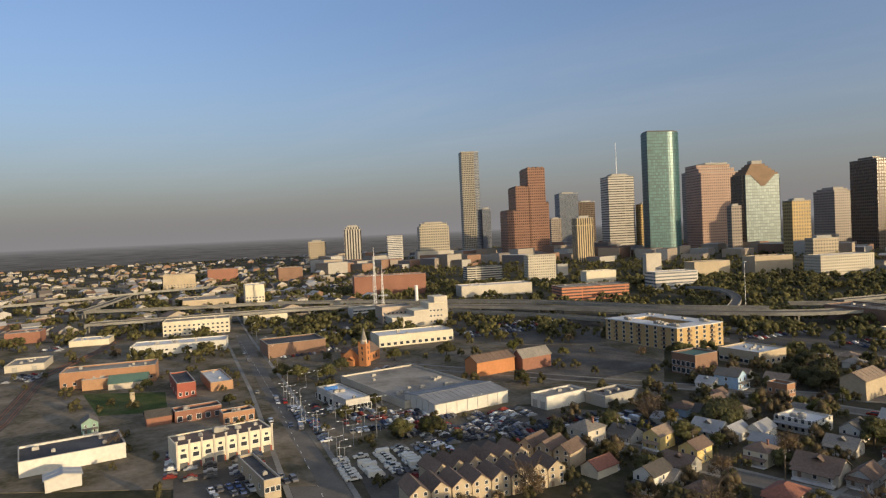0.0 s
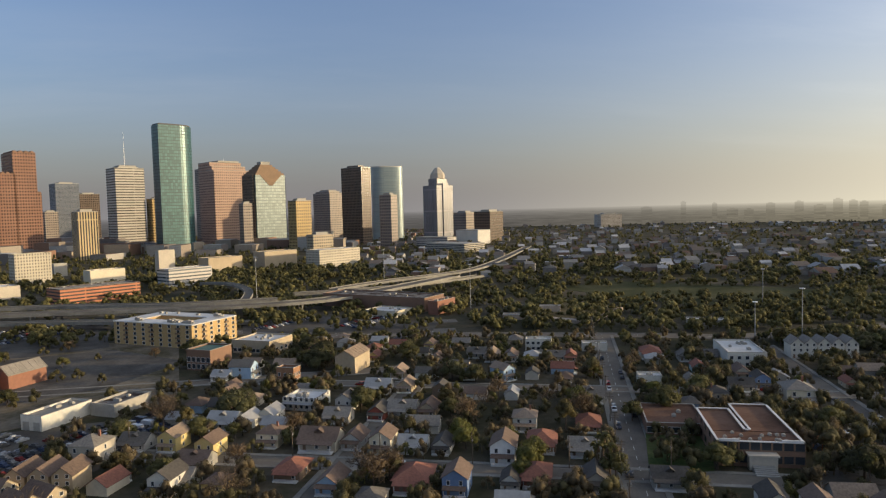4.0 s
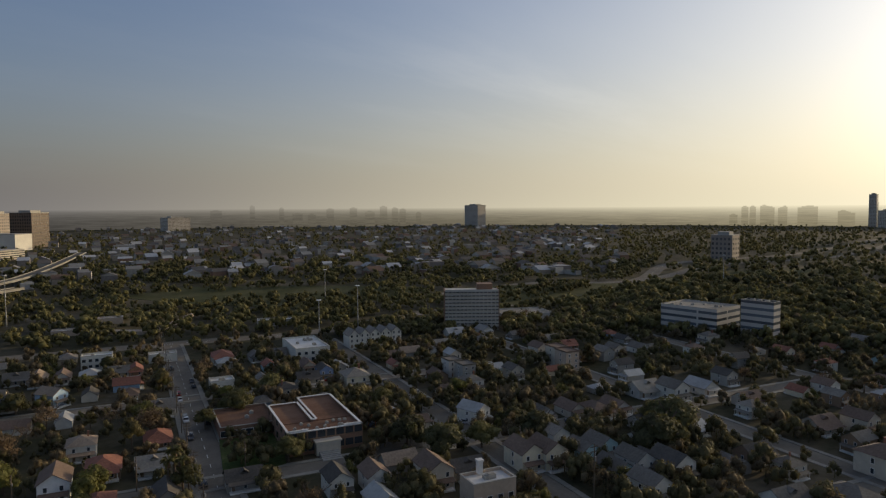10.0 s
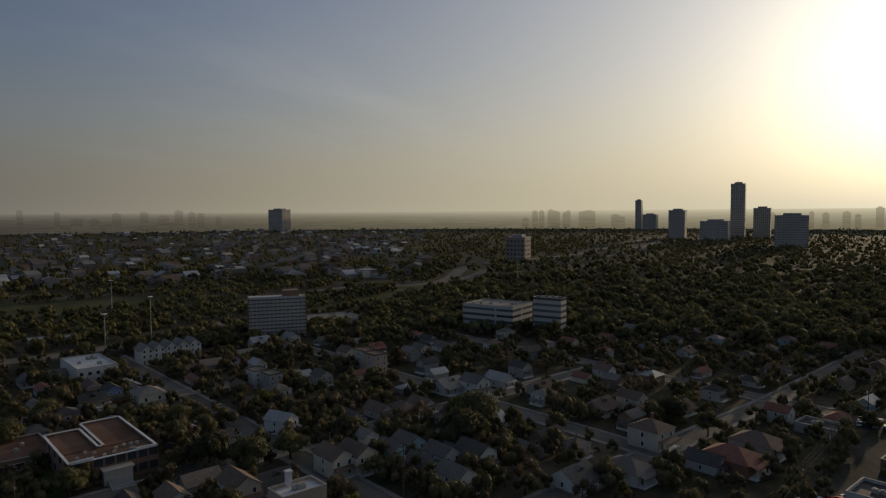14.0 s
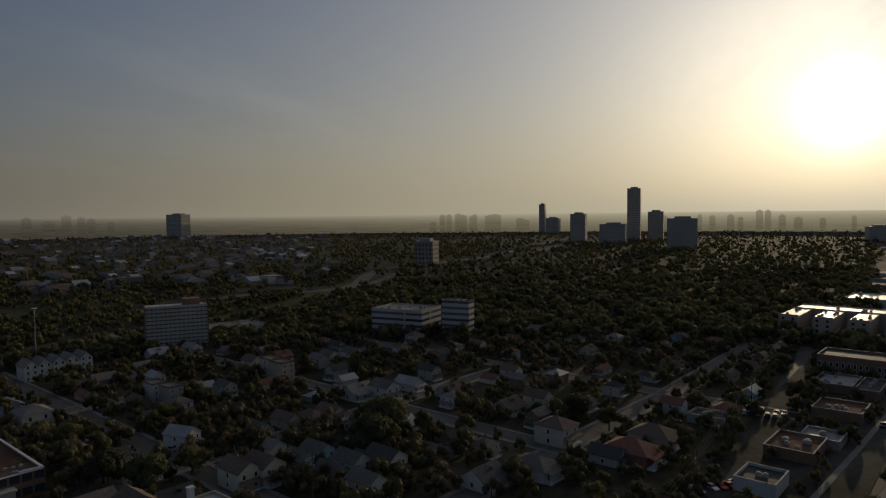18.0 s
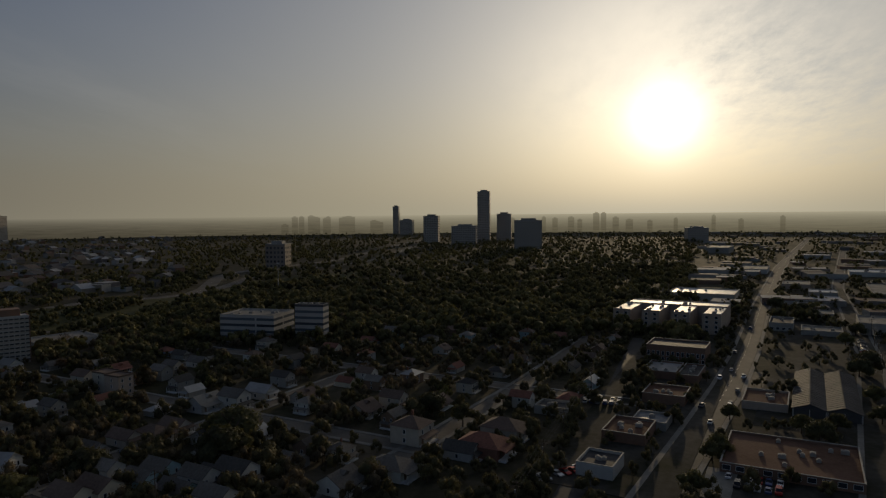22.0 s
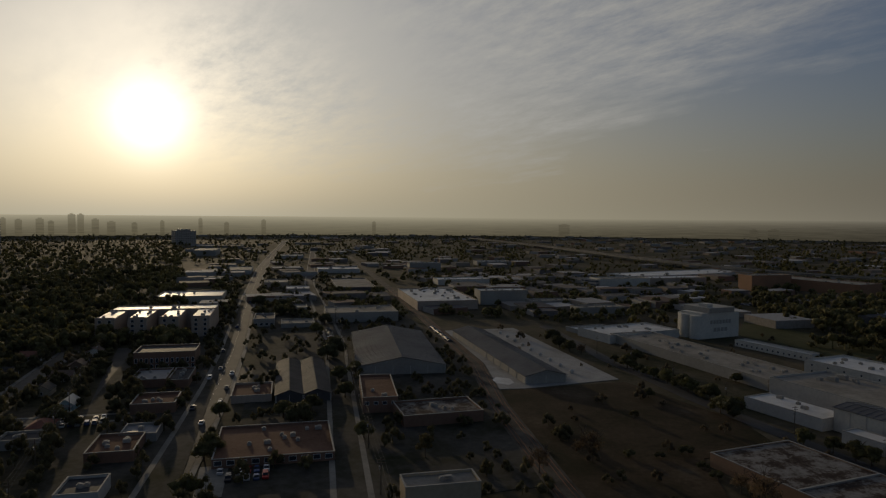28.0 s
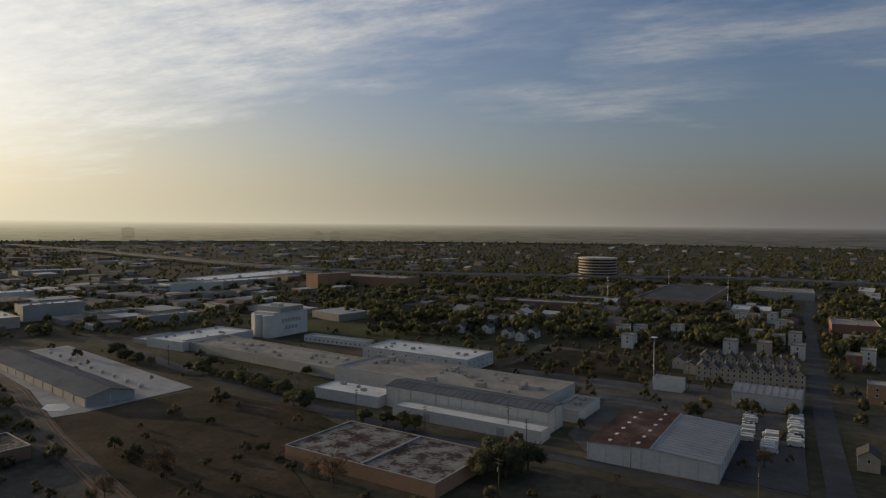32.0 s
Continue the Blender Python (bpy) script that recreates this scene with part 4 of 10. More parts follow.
def crown_shape(rnd, height, spread, lumps, cards, leaf_size, sparse=False, rough=2):
    """Corners and faces of a crown: overlapping ragged lumps, and leaf clumps that break their outline."""
    bm = bmesh.new()
    centres = []
    for i in range(lumps):
        a, q = i * 2.4 + rnd.uniform(-0.5, 0.5), math.sqrt((i + 0.5) / lumps)
        p = Vector((math.cos(a) * q * spread * 0.68, math.sin(a) * q * spread * 0.68, height * (0.72 - 0.3 * q * q) + rnd.uniform(-0.08, 0.06) * height))
        centres.append((p, spread * rnd.uniform(0.3, 0.46)))
    for p, r in ([] if sparse else centres):
        res = bmesh.ops.create_icosphere(bm, subdivisions=rough, radius=r)
        for v in res["verts"]:
            k = 0.84 + 0.5 * noise.noise(v.co * (2.2 / r) + p) + rnd.uniform(-0.14, 0.14)
            v.co = Vector((v.co.x * k, v.co.y * k, v.co.z * k * 0.82)) + p
    bm.verts.index_update()
    verts = [tuple(v.co) for v in bm.verts]
    faces = [tuple(v.index for v in f.verts) for f in bm.faces]
    bm.free()
    for i in range(cards):
        p, r = centres[i % len(centres)]
        n = Vector((rnd.gauss(0, 1), rnd.gauss(0, 1), rnd.gauss(0.25, 1))).normalized()
        at = p + Vector((n.x, n.y, n.z * 0.82)) * r * (rnd.uniform(0.2, 1.2) if sparse else rnd.uniform(0.78, 1.14))
        u = Matrix.Rotation(rnd.uniform(0, 6.28), 3, n) @ n.orthogonal().normalized() + n * rnd.uniform(-0.5, 0.5)
        w = n.cross(u).normalized() + n * rnd.uniform(-0.4, 0.4)
        k, m = leaf_size * rnd.uniform(0.5, 1.15), len(verts)
        verts.extend([tuple(at - u * k), tuple(at - w * k * 0.6), tuple(at + u * k * 0.9), tuple(at + w * k * 0.7)])
        faces.extend([(m, m + 1, m + 2), (m, m + 2, m + 3)])
    return verts, faces


def tree_kind(key, height, spread, trunk, leaf, cards, lumps, seed, sparse=False, leaf_size=0.75):
    """A tree: tapered trunk with limbs, and a crown of lumps and many small leaf clumps."""
    rnd = random.Random(seed)
    ob = thing("tree", "tree", "tree", 0, 0, -500)
    s = Shape().taper(0, 0, trunk, 0, trunk * 0.55, height * 0.45, 7)
    tips = []
    for i in range(9 if sparse else 6):
        a = i * 2.4 + rnd.uniform(-0.4, 0.4)
        r = spread * rnd.uniform(0.45, 0.85)
        tip = Vector((r * math.cos(a), r * math.sin(a), height * rnd.uniform(0.55, 0.92)))
        s.beam((0, 0, height * rnd.uniform(0.28, 0.45)), tip, trunk * 0.5)
        tips.append(tip)
        if sparse:
            for j in range(5):
                e = tip + Vector((rnd.uniform(-1, 1), rnd.uniform(-1, 1), rnd.uniform(0.1, 0.9))) * spread * 0.4
                s.beam(tip * 0.75 + Vector((0, 0, height * 0.1)), e, trunk * 0.22)
    part("trunk", s, "bark", ob)
    verts, faces = crown_shape(rnd, height, spread, lumps, cards, leaf_size, sparse, 1)
    me = bpy.data.meshes.new("crown")
    me.from_pydata(verts, [], faces)
    me.materials.append(MATS[leaf])
    part("crown", me, None, ob)
    TREES[key] = ob


tree_kind("oak", 10.5, 7.0, 0.45, "leaf_dark", 1700, 13, 11, False, 0.5)
tree_kind("oak_b", 9.5, 6.2, 0.4, "leaf_green", 1500, 11, 12, False, 0.48)
tree_kind("round", 8.0, 4.3, 0.25, "leaf_green", 1000, 8, 13, False, 0.4)
tree_kind("tall", 12.0, 4.4, 0.3, "leaf_olive", 1100, 10, 14, False, 0.42)
tree_kind("bright", 9.0, 4.8, 0.28, "leaf_bright", 1100, 8, 15, False, 0.42)
tree_kind("brown", 10.0, 5.0, 0.3, "leaf_brown", 1100, 9, 16, True, 0.34)
tree_kind("bare", 10.5, 5.2, 0.3, "leaf_brown", 420, 7, 17, True, 0.25)
tree_kind("shrub", 3.2, 2.6, 0.12, "leaf_dark", 320, 5, 18, False, 0.28)
tree_kind("small", 5.5, 3.0, 0.16, "leaf_olive", 500, 6, 19, False, 0.34)
TREE_WORDS = {"oak": "broad dark-green evergreen oak", "oak_b": "broad green live oak", "round": "round-crowned green garden tree", "tall": "tall olive-green tree",
              "bright": "tree in fresh yellow-green leaf", "brown": "thin-crowned brownish winter tree", "bare": "nearly bare winter tree", "shrub": "dense dark-green shrub", "small": "small olive-green tree"}


def tree(kind, x, y, size=1.0, turn=0.0, note="between houses"):
    ob = copy_thing(TREES[kind], pose(x, y, 0, 0, 0, turn))
    ob.scale = (size, size, size)
    return tagged(ob, f"{TREE_WORDS[kind]} {note}", "tree", "trees")


CLUMPS = []


def clump_kinds():
    """Crowns for trees past counting, of unit height, coarse and fine."""
    rnd = random.Random(71)
    for lumps, cards, leaf in ((4, 70, 0.08), (3, 70, 0.08), (5, 70, 0.08), (4, 320, 0.042), (5, 320, 0.042), (4, 320, 0.042), (1, 22, 0.15), (2, 22, 0.15), (1, 22, 0.15)):
        v, f = crown_shape(rnd, 1.0, 0.55, lumps, cards, leaf, False, 1)
        bottom = [tuple(q) for q in ((-0.03, -0.03, 0.0), (0.03, -0.03, 0.0), (0.0, 0.04, 0.0), (0.0, 0.0, 0.6))]
        k = len(v)
        f = [g for g in f] + [(k, k + 1, k + 3), (k + 1, k + 2, k + 3), (k + 2, k, k + 3)]
        low = [(px, py, (pz - 0.2) * 1.22) for px, py, pz in v]
        CLUMPS.append((np.array(low + bottom), np.array(f)))


def woods(label, spots, seed=3, mat="woods", name="distant_woods", fine=False):
    """Trees past counting. spots: (x, y, height, spread)."""
    if not CLUMPS:
        clump_kinds()
    rng = np.random.default_rng(seed)
    sets = CLUMPS[3:6] if fine else CLUMPS[:3]
    vs, fs, at = [], [], 0
    for x, y, h, r in spots:
        v, f = (sets if math.hypot(x, y) < 1000 else CLUMPS[6:])[rng.integers(3)]
        a = rng.uniform(0, 6.28)
        c, s = math.cos(a) * r / 0.55, math.sin(a) * r / 0.55
        q = np.empty_like(v)
        q[:, 0] = x + v[:, 0] * c - v[:, 1] * s
        q[:, 1] = y + v[:, 0] * s + v[:, 1] * c
        q[:, 2] = v[:, 2] * h
        vs.append(q)
        fs.append(f + at)
        at += len(v)
    v, f = np.concatenate(vs), np.concatenate(fs)
    me = bpy.data.meshes.new(name)
    me.vertices.add(len(v))
    me.vertices.foreach_set("co", v.ravel())
    me.loops.add(f.size)
    me.loops.foreach_set("vertex_index", f.ravel().astype(np.int32))
    me.polygons.add(len(f))
    me.polygons.foreach_set("loop_start", np.arange(0, f.size, 3, dtype=np.int32))
    me.update(calc_edges=True)
    me.materials.append(MATS[mat])
    tagged(new(name, me), label, "trees", "", "stuff")


def far_blocks(label, spots, name="distant_buildings", pitched=True):
    """Far houses and sheds, past counting. spots: (x, y, w, d, h, turn)."""
    s, r = Shape(), Shape()
    for i, (x, y, w, d, h, turn) in enumerate(spots):
        c, q = math.cos(radians(turn)), math.sin(radians(turn))

        def at(u, v, z):
            return (x + u * c - v * q, y + u * q + v * c, z)

        a, b = w / 2, d / 2
        base = [(-a, -b), (a, -b), (a, b), (-a, b)]
        for k in range(4):
            p, n = base[k], base[(k + 1) % 4]
            s.poly([at(*p, 0), at(*n, 0), at(*n, h), at(*p, h)])
        if pitched and i % 3:
            o, e = 0.4, h + min(w, d) * 0.28
            r.poly([at(-a - o, -b - o, h), at(a + o, -b - o, h), at(a + o, 0, e), at(-a - o, 0, e)])
            r.poly([at(a + o, b + o, h), at(-a - o, b + o, h), at(-a - o, 0, e), at(a + o, 0, e)])
            s.poly([at(-a, -b, h), at(-a, b, h), at(-a, 0, e)]).poly([at(a, -b, h), at(a, b, h), at(a, 0, e)])
        else:
            r.poly([at(-a, -b, h), at(a, -b, h), at(a, b, h), at(-a, b, h)])
    for sh, nm, mat in ((s, "walls", "far_walls"), (r, "roofs", "far_roofs")):
        me = bpy.data.meshes.new(name)
        me.from_pydata(sh.v, [], sh.f)
        me.materials.append(MATS[mat])
        # weld so that each house counts as one piece
        tagged(new(name, me), label if nm == "walls" else "roofs of " + label, "buildings", "", "stuff")


def street_lamp(x, y, height=9.0, turn=0.0, double=False):
    if ("lamp", double) not in SHARED:
        ob = thing("street_lamp", "grey steel street lamp with bent arm", "street lamp", 0, 0, -500, 0, "street lamps")
        part("pole", Shape().taper(0, 0, 0.13, 0, 0.07, 9.0, 8), "pole_steel", ob)
        for sgn in ((-1, 1) if double else (1,)):
            arm = part("arm", Shape().beam((0, 0, 8.9), (sgn * 1.9, 0, 9.2), 0.09), "pole_steel", ob)
            part("lamp_head", Shape().box(sgn * 2.2 - 0.45, -0.18, 9.1, sgn * 2.2 + 0.45, 0.18, 9.28), "lamp_white", arm)
        SHARED["lamp", double] = ob
    return copy_thing(SHARED["lamp", double], pose(x, y, 0, 0, 0, turn) @ Matrix.Scale(height / 9.0, 4))


def high_mast(x, y, height=34.0):
    ob = thing("light_mast", "tall slim steel highway light mast", "light mast", x, y, 0, 0, "highway light masts")
    part("pole", Shape().taper(0, 0, 0.4, 0, 0.18, height, 8), "pole_steel", ob)
    part("lamp_ring", Shape().taper(0, 0, 1.5, height - 0.6, 1.5, height - 0.3, 10), "lamp_white", ob)
    return ob


def utility_pole(x, y, height=11.0, turn=0.0):
    if "utility" not in SHARED:
        ob = thing("utility_pole", "brown wooden utility pole with crossarms", "utility pole", 0, 0, -500, 0, "utility poles")
        part("pole", Shape().taper(0, 0, 0.19, 0, 0.12, 11.0, 7), "pole_wood", ob)
        for z in (10.3, 9.4):
            part("crossarm", Shape().box(-1.3, -0.07, z, 1.3, 0.07, z + 0.14), "pole_wood", ob)
        part("transformer", Shape().taper(0.35, 0, 0.24, 7.6, 0.24, 8.5, 8), "metal_grey", ob)
        SHARED["utility"] = ob
    ob = copy_thing(SHARED["utility"], pose(x, y, 0, 0, 0, turn))
    ob.scale = (1, 1, height / 11.0)
    return ob


def wires(a, b, height=10.2, label="thin black overhead power lines"):
    ob = thing("power_line", label, "power line")
    a, b = Vector((*a, height)), Vector((*b, height))
    side = (b - a).cross(Vector((0, 0, 1))).normalized()
    for k in (-1.1, 0, 1.1):
        s = Shape()
        for i in range(7):
            t = i / 6
            p = a.lerp(b, t) + side * k - Vector((0, 0, 3.2 * t * (1 - t)))
            s.v.extend([tuple(p + q) for q in (Vector((0, 0, 0.03)), side * 0.03, Vector((0, 0, -0.03)), side * -0.03)])
            for e in range(4 if i else 0):
                c, d = i * 4 + e, i * 4 + (e + 1) % 4
                s.f.append((c - 4, d - 4, d, c))
                s.m.append(0)
        part("wire", s, "dark_wall", ob)


def slab(name, pts, z, mat, label, category="ground", kind="structure", thick=0.2):
    z += 0.002 + 0.004 * len(LAYERS)
    LAYERS.append(name)
    return solid(name, Shape().prism(pts, z - thick, z), mat, label, category, kind)


def palm(x, y, size=1.0):
    """A fan palm: slim trunk, dead skirt and a head of drooping fronds."""
    if "palm" not in SHARED:
        ob = thing("palm_tree", "tall fan palm with drooping green fronds", "palm tree", 0, 0, -500, 0, "palms by the street")
        part("trunk", Shape().taper(0, 0, 0.35, 0, 0.22, 6.0, 9).taper(0, 0, 0.22, 6.0, 0.26, 10.0, 9), "bark", ob)
        part("dead_skirt", Shape().taper(0, 0, 0.9, 8.0, 0.4, 9.8, 9), "leaf_brown", ob)
        r = random.Random(6)
        for i in range(26):
            a, up = i * 2.4, r.uniform(-0.5, 0.9)
            way = Vector((math.cos(a), math.sin(a), up)).normalized()
            side = way.cross(Vector((0, 0, 1))).normalized()
            base, tip = Vector((0, 0, 10)), Vector((0, 0, 10)) + way * 2.6 - Vector((0, 0, 0.9))
            mid = Vector((0, 0, 10)) + way * 1.6
            part("frond", Shape().poly([tuple(base), tuple(mid + side * 0.55), tuple(tip), tuple(mid - side * 0.55)]).poly([tuple(base), tuple(mid - side * 0.3 - Vector((0, 0, 0.3))), tuple(tip - Vector((0, 0, 0.5))), tuple(mid + side * 0.3 - Vector((0, 0, 0.3)))]), "leaf_green", ob)
        SHARED["palm"] = ob
    return copy_thing(SHARED["palm"], pose(x, y, 0, 0, 0, x * 7) @ Matrix.Scale(size, 4))


# ---- downtown towers ----
facade("skin_tan", (0.42, 0.34, 0.23), (0.06, 0.06, 0.06), 5.6, 6.2, 0.5, 0.5)
facade("skin_beige_grid", (0.46, 0.39, 0.28), (0.09, 0.09, 0.09), 6.0, 7.0, 0.55, 0.55)
facade("skin_white_band", (0.55, 0.51, 0.44), (0.12, 0.13, 0.14), 40.0, 4.2, 0.97, 0.4)
facade("skin_grey_grid", (0.31, 0.275, 0.215), (0.06, 0.056, 0.05), 5.6, 7.0, 0.6, 0.6)
facade("skin_brown", (0.27, 0.14, 0.09), (0.05, 0.034, 0.03), 5.6, 7.4, 0.5, 0.5)
facade("skin_gold", (0.5, 0.38, 0.2), (0.05, 0.05, 0.05), 5.0, 90.0, 0.5, 0.98)
facade("skin_gold_grid", (0.46, 0.32, 0.13), (0.07, 0.05, 0.03), 5.6, 7.0, 0.5, 0.55)
facade("skin_pale_bands", (0.46, 0.42, 0.35), (0.11, 0.1, 0.085), 60.0, 7.0, 0.98, 0.42)
facade("skin_green", (0.02, 0.055, 0.057), (0.04, 0.108, 0.11), 5.0, 7.0, 0.86, 0.78, 0.32, 0.2, 0.5, 0.25)
facade("skin_pink", (0.4, 0.26, 0.19), (0.1, 0.072, 0.06), 6.0, 7.4, 0.5, 0.5)
facade("skin_pale_glass", (0.075, 0.105, 0.104), (0.14, 0.19, 0.185), 5.6, 7.2, 0.88, 0.8, 0.35, 0.1, 0.5, 0.2)
facade("skin_dark", (0.14, 0.1, 0.07), (0.035, 0.028, 0.024), 5.6, 7.0, 0.55, 0.6, 0.25)
facade("skin_slate_band", (0.3, 0.3, 0.3), (0.1, 0.12, 0.15), 40.0, 5.0, 0.98, 0.6, 0.3)
facade("skin_slate", (0.17, 0.18, 0.2), (0.1, 0.12, 0.15), 2.2, 4.0, 0.7, 0.6, 0.2, 0.3)
facade("skin_haze_brown", (0.3, 0.245, 0.195), (0.09, 0.082, 0.08), 6.0, 7.0, 0.55, 0.5)
facade("skin_silver", (0.3, 0.34, 0.33), (0.26, 0.32, 0.32), 40.0, 5.0, 0.99, 0.7, 0.3, 0.25, 0.5, 0.08)
facade("skin_spire", (0.34, 0.32, 0.31), (0.16, 0.17, 0.18), 2.4, 60.0, 0.55, 0.95)
facade("skin_garage", (0.5, 0.45, 0.36), (0.05, 0.05, 0.05), 50.0, 3.4, 0.98, 0.5, 0.8)
facade("skin_orange_garage", (0.5, 0.2, 0.1), (0.06, 0.045, 0.04), 50.0, 3.2, 0.98, 0.45, 0.8)
facade("skin_white_windows", (0.5, 0.44, 0.33), (0.12, 0.12, 0.12), 3.2, 3.8, 0.42, 0.5)
facade("skin_stripe", (0.5, 0.45, 0.37), (0.06, 0.055, 0.05), 7.0, 200.0, 0.5, 0.99)
# wall and glass lightened to stand for haze over the far towers
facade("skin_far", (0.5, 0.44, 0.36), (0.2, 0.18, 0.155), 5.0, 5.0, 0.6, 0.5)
facade("skin_slab", (0.45, 0.43, 0.39), (0.1, 0.1, 0.1), 3.3, 3.0, 0.75, 0.6)
facade("skin_office_white", (0.52, 0.48, 0.42), (0.1, 0.11, 0.12), 60.0, 3.9, 0.98, 0.42)

tower('office_tower', 'small tan office tower with grid of windows', -1643.3, 931.4, 45.4, 45.0, 66.0, 57, 'skin_tan')
tower('hotel_tower', 'pale tower with dark vertical stripes, unfinished top', -1541.1, 982.1, 45.2, 43.5, 101.2, 57, 'skin_stripe', steps=[(0, 0, 1, 1, 0, 0.94), (0.1, 0.1, 0.9, 0.9, 0.94, 1.0)])
tower('round_banded_tower', 'white office block with dark window bands', -1293.7, 940.1, 35.8, 32.8, 73.7, 57, 'skin_white_band', plant=False)
tower('courthouse_tower', 'wide beige courthouse tower with stepped crown', -1415.2, 1157.1, 78.6, 70.7, 101.5, 57, 'skin_beige_grid', steps=[(0, 0, 1, 1, 0, 0.92), (0.06, 0.06, 0.94, 0.94, 0.92, 1.0), (0.2, 0.2, 0.8, 0.8, 1, 1.03)], base_h=28, plant=False)
tower('skyscraper', 'very tall grey granite skyscraper with gridded face', -1625.5, 1492.7, 57.1, 55.3, 330.9, 57, 'skin_grey_grid', steps=[(0, 0, 0.72, 1, 0, 1), (0.72, 0.1, 1, 1, 0, 1, 'skin_slate_band')], plant=False)
tower('unfinished_tower', 'tower under construction behind a skyscraper', -1582.2, 1517.8, 27.8, 26.2, 144.7, 57, 'skin_slate')

def gabled_tower(x, y, w, d, h, turn):
    """Red granite tower: three slabs that step up, each with rows of small gables."""
    ob = thing("gabled_tower", "red-brown granite tower in three stepped gabled slabs", "tower", x, y, 0, turn)
    for low, share, high in ((0.0, 0.27, 0.52), (0.22, 0.56, 0.79), (0.52, 0.93, 1.0), (0.93, 1.0, 0.6)):
        x0, x1 = -w / 2 + w * low, -w / 2 + w * share
        part("slab", Shape().box(x0, -d / 2, 0, x1, d / 2, h * high), "skin_brown", ob)
        for k in range(4):
            q = Shape()
            g = (x1 - x0) / 4
            e = x0 + k * g
            for s in range(3):
                q.box(e + g * (0.05 + 0.13 * s), -d / 2 + s * 1.5, h * high + s * 1.6, e + g * (0.95 - 0.13 * s), d / 2 - s * 1.5, h * high + 1.6 + s * 1.6)
            part("gable", q, "brick_brown", ob)
    return ob


gabled_tower(-1300.6, 1396.3, 117.8, 91.6, 240.0, 57)
tower('office_tower', 'dark glass office tower behind others', -1547.3, 1881.0, 67.6, 57.8, 191.6, 57, 'skin_slate')
tower('office_tower', 'dark square office tower downtown', -1512.7, 1936.7, 60.1, 50.3, 159.6, 57, 'skin_dark')
tower('office_tower', 'plain grey downtown office tower', -1552.1, 1820.1, 37.4, 34.9, 104.7, 57, 'skin_haze_brown')
tower('office_tower', 'slim tower with golden vertical ribs', -939.3, 1193.5, 38.5, 31.1, 94.5, 57, 'skin_gold')
tower('office_tower', 'white concrete office tower with antenna mast', -1169.9, 1651.8, 76.0, 62.0, 216.3, 57, 'skin_pale_bands', mast=98, steps=[(0, 0, 1, 1, 0, 0.985), (0.15, 0.15, 0.85, 0.85, 0.985, 1)])
tower('office_tower', 'dark tower with gold-lit side', -1107.6, 1694.3, 41.2, 34.8, 130.9, 57, 'skin_gold_grid')
tower('office_tower', 'grey office tower behind a pink one', -1159.9, 2044.4, 46.1, 40.4, 232.0, 57, 'skin_haze_brown')
tower('office_tower', 'pink granite tower with notched stepped crown', -958.3, 1796.9, 109.6, 87.1, 229.4, 57, 'skin_pink', steps=[(0, 0, 1, 1, 0, 0.9), (0.0, 0.12, 0.94, 1, 0.9, 0.95), (0.0, 0.25, 0.88, 1, 0.95, 1)], mast=14)
tower('office_tower', 'low brown office block downtown', -748.0, 1498.4, 24.0, 20.0, 107.2, 57, 'skin_haze_brown')
tower('office_tower', 'gold-lit office tower with window grid', -586.0, 1434.3, 40.0, 31.6, 109.0, 57, 'skin_gold_grid')
tower('office_tower', 'wide grey-brown office tower with stepped roof', -732.4, 2026.1, 51.3, 85.1, 146.9, 57, 'skin_haze_brown', steps=[(0, 0, 1, 1, 0, 0.96), (0.2, 0.2, 1, 1, 0.96, 1)])
tower('office_tower', 'tall dark bronze office tower', -525.9, 1665.5, 30.6, 80.0, 196.1, 57, 'skin_dark', steps=[(0, 0, 1, 1, 0, 0.985), (0.25, 0.25, 0.8, 0.8, 0.985, 1.01)], plant=False)
tower('office_block', 'low beige block between towers', -509.1, 1351.1, 51.5, 23.2, 35.4, 57, 'skin_tan')
tower('office_block', 'grey-brown office block with window grid', -404.0, 1522.0, 20.0, 40.0, 118.0, 57, 'skin_haze_brown')
tower('office_block', 'brown office block with lit side', -268.6, 1801.4, 36.9, 46.7, 71.8, 57, 'skin_haze_brown')
tower('office_block', 'dark office block with pale side', -191.4, 1700.7, 51.9, 51.6, 73.6, 57, 'skin_dark')
tower('office_block', 'white windowless block beside towers', -215.1, 1580.2, 45.0, 66.7, 31.9, 57, 'white_paint', plant=False)
tower('parking_garage', 'white parking garage with open decks', -292.5, 1516.8, 30, 98.6, 19.0, 57, 'skin_white_band', plant=False)
tower('parking_garage', 'wide beige parking garage downtown', -210.7, 1287.7, 58.9, 98.7, 15.8, 57, 'skin_garage', plant=False)

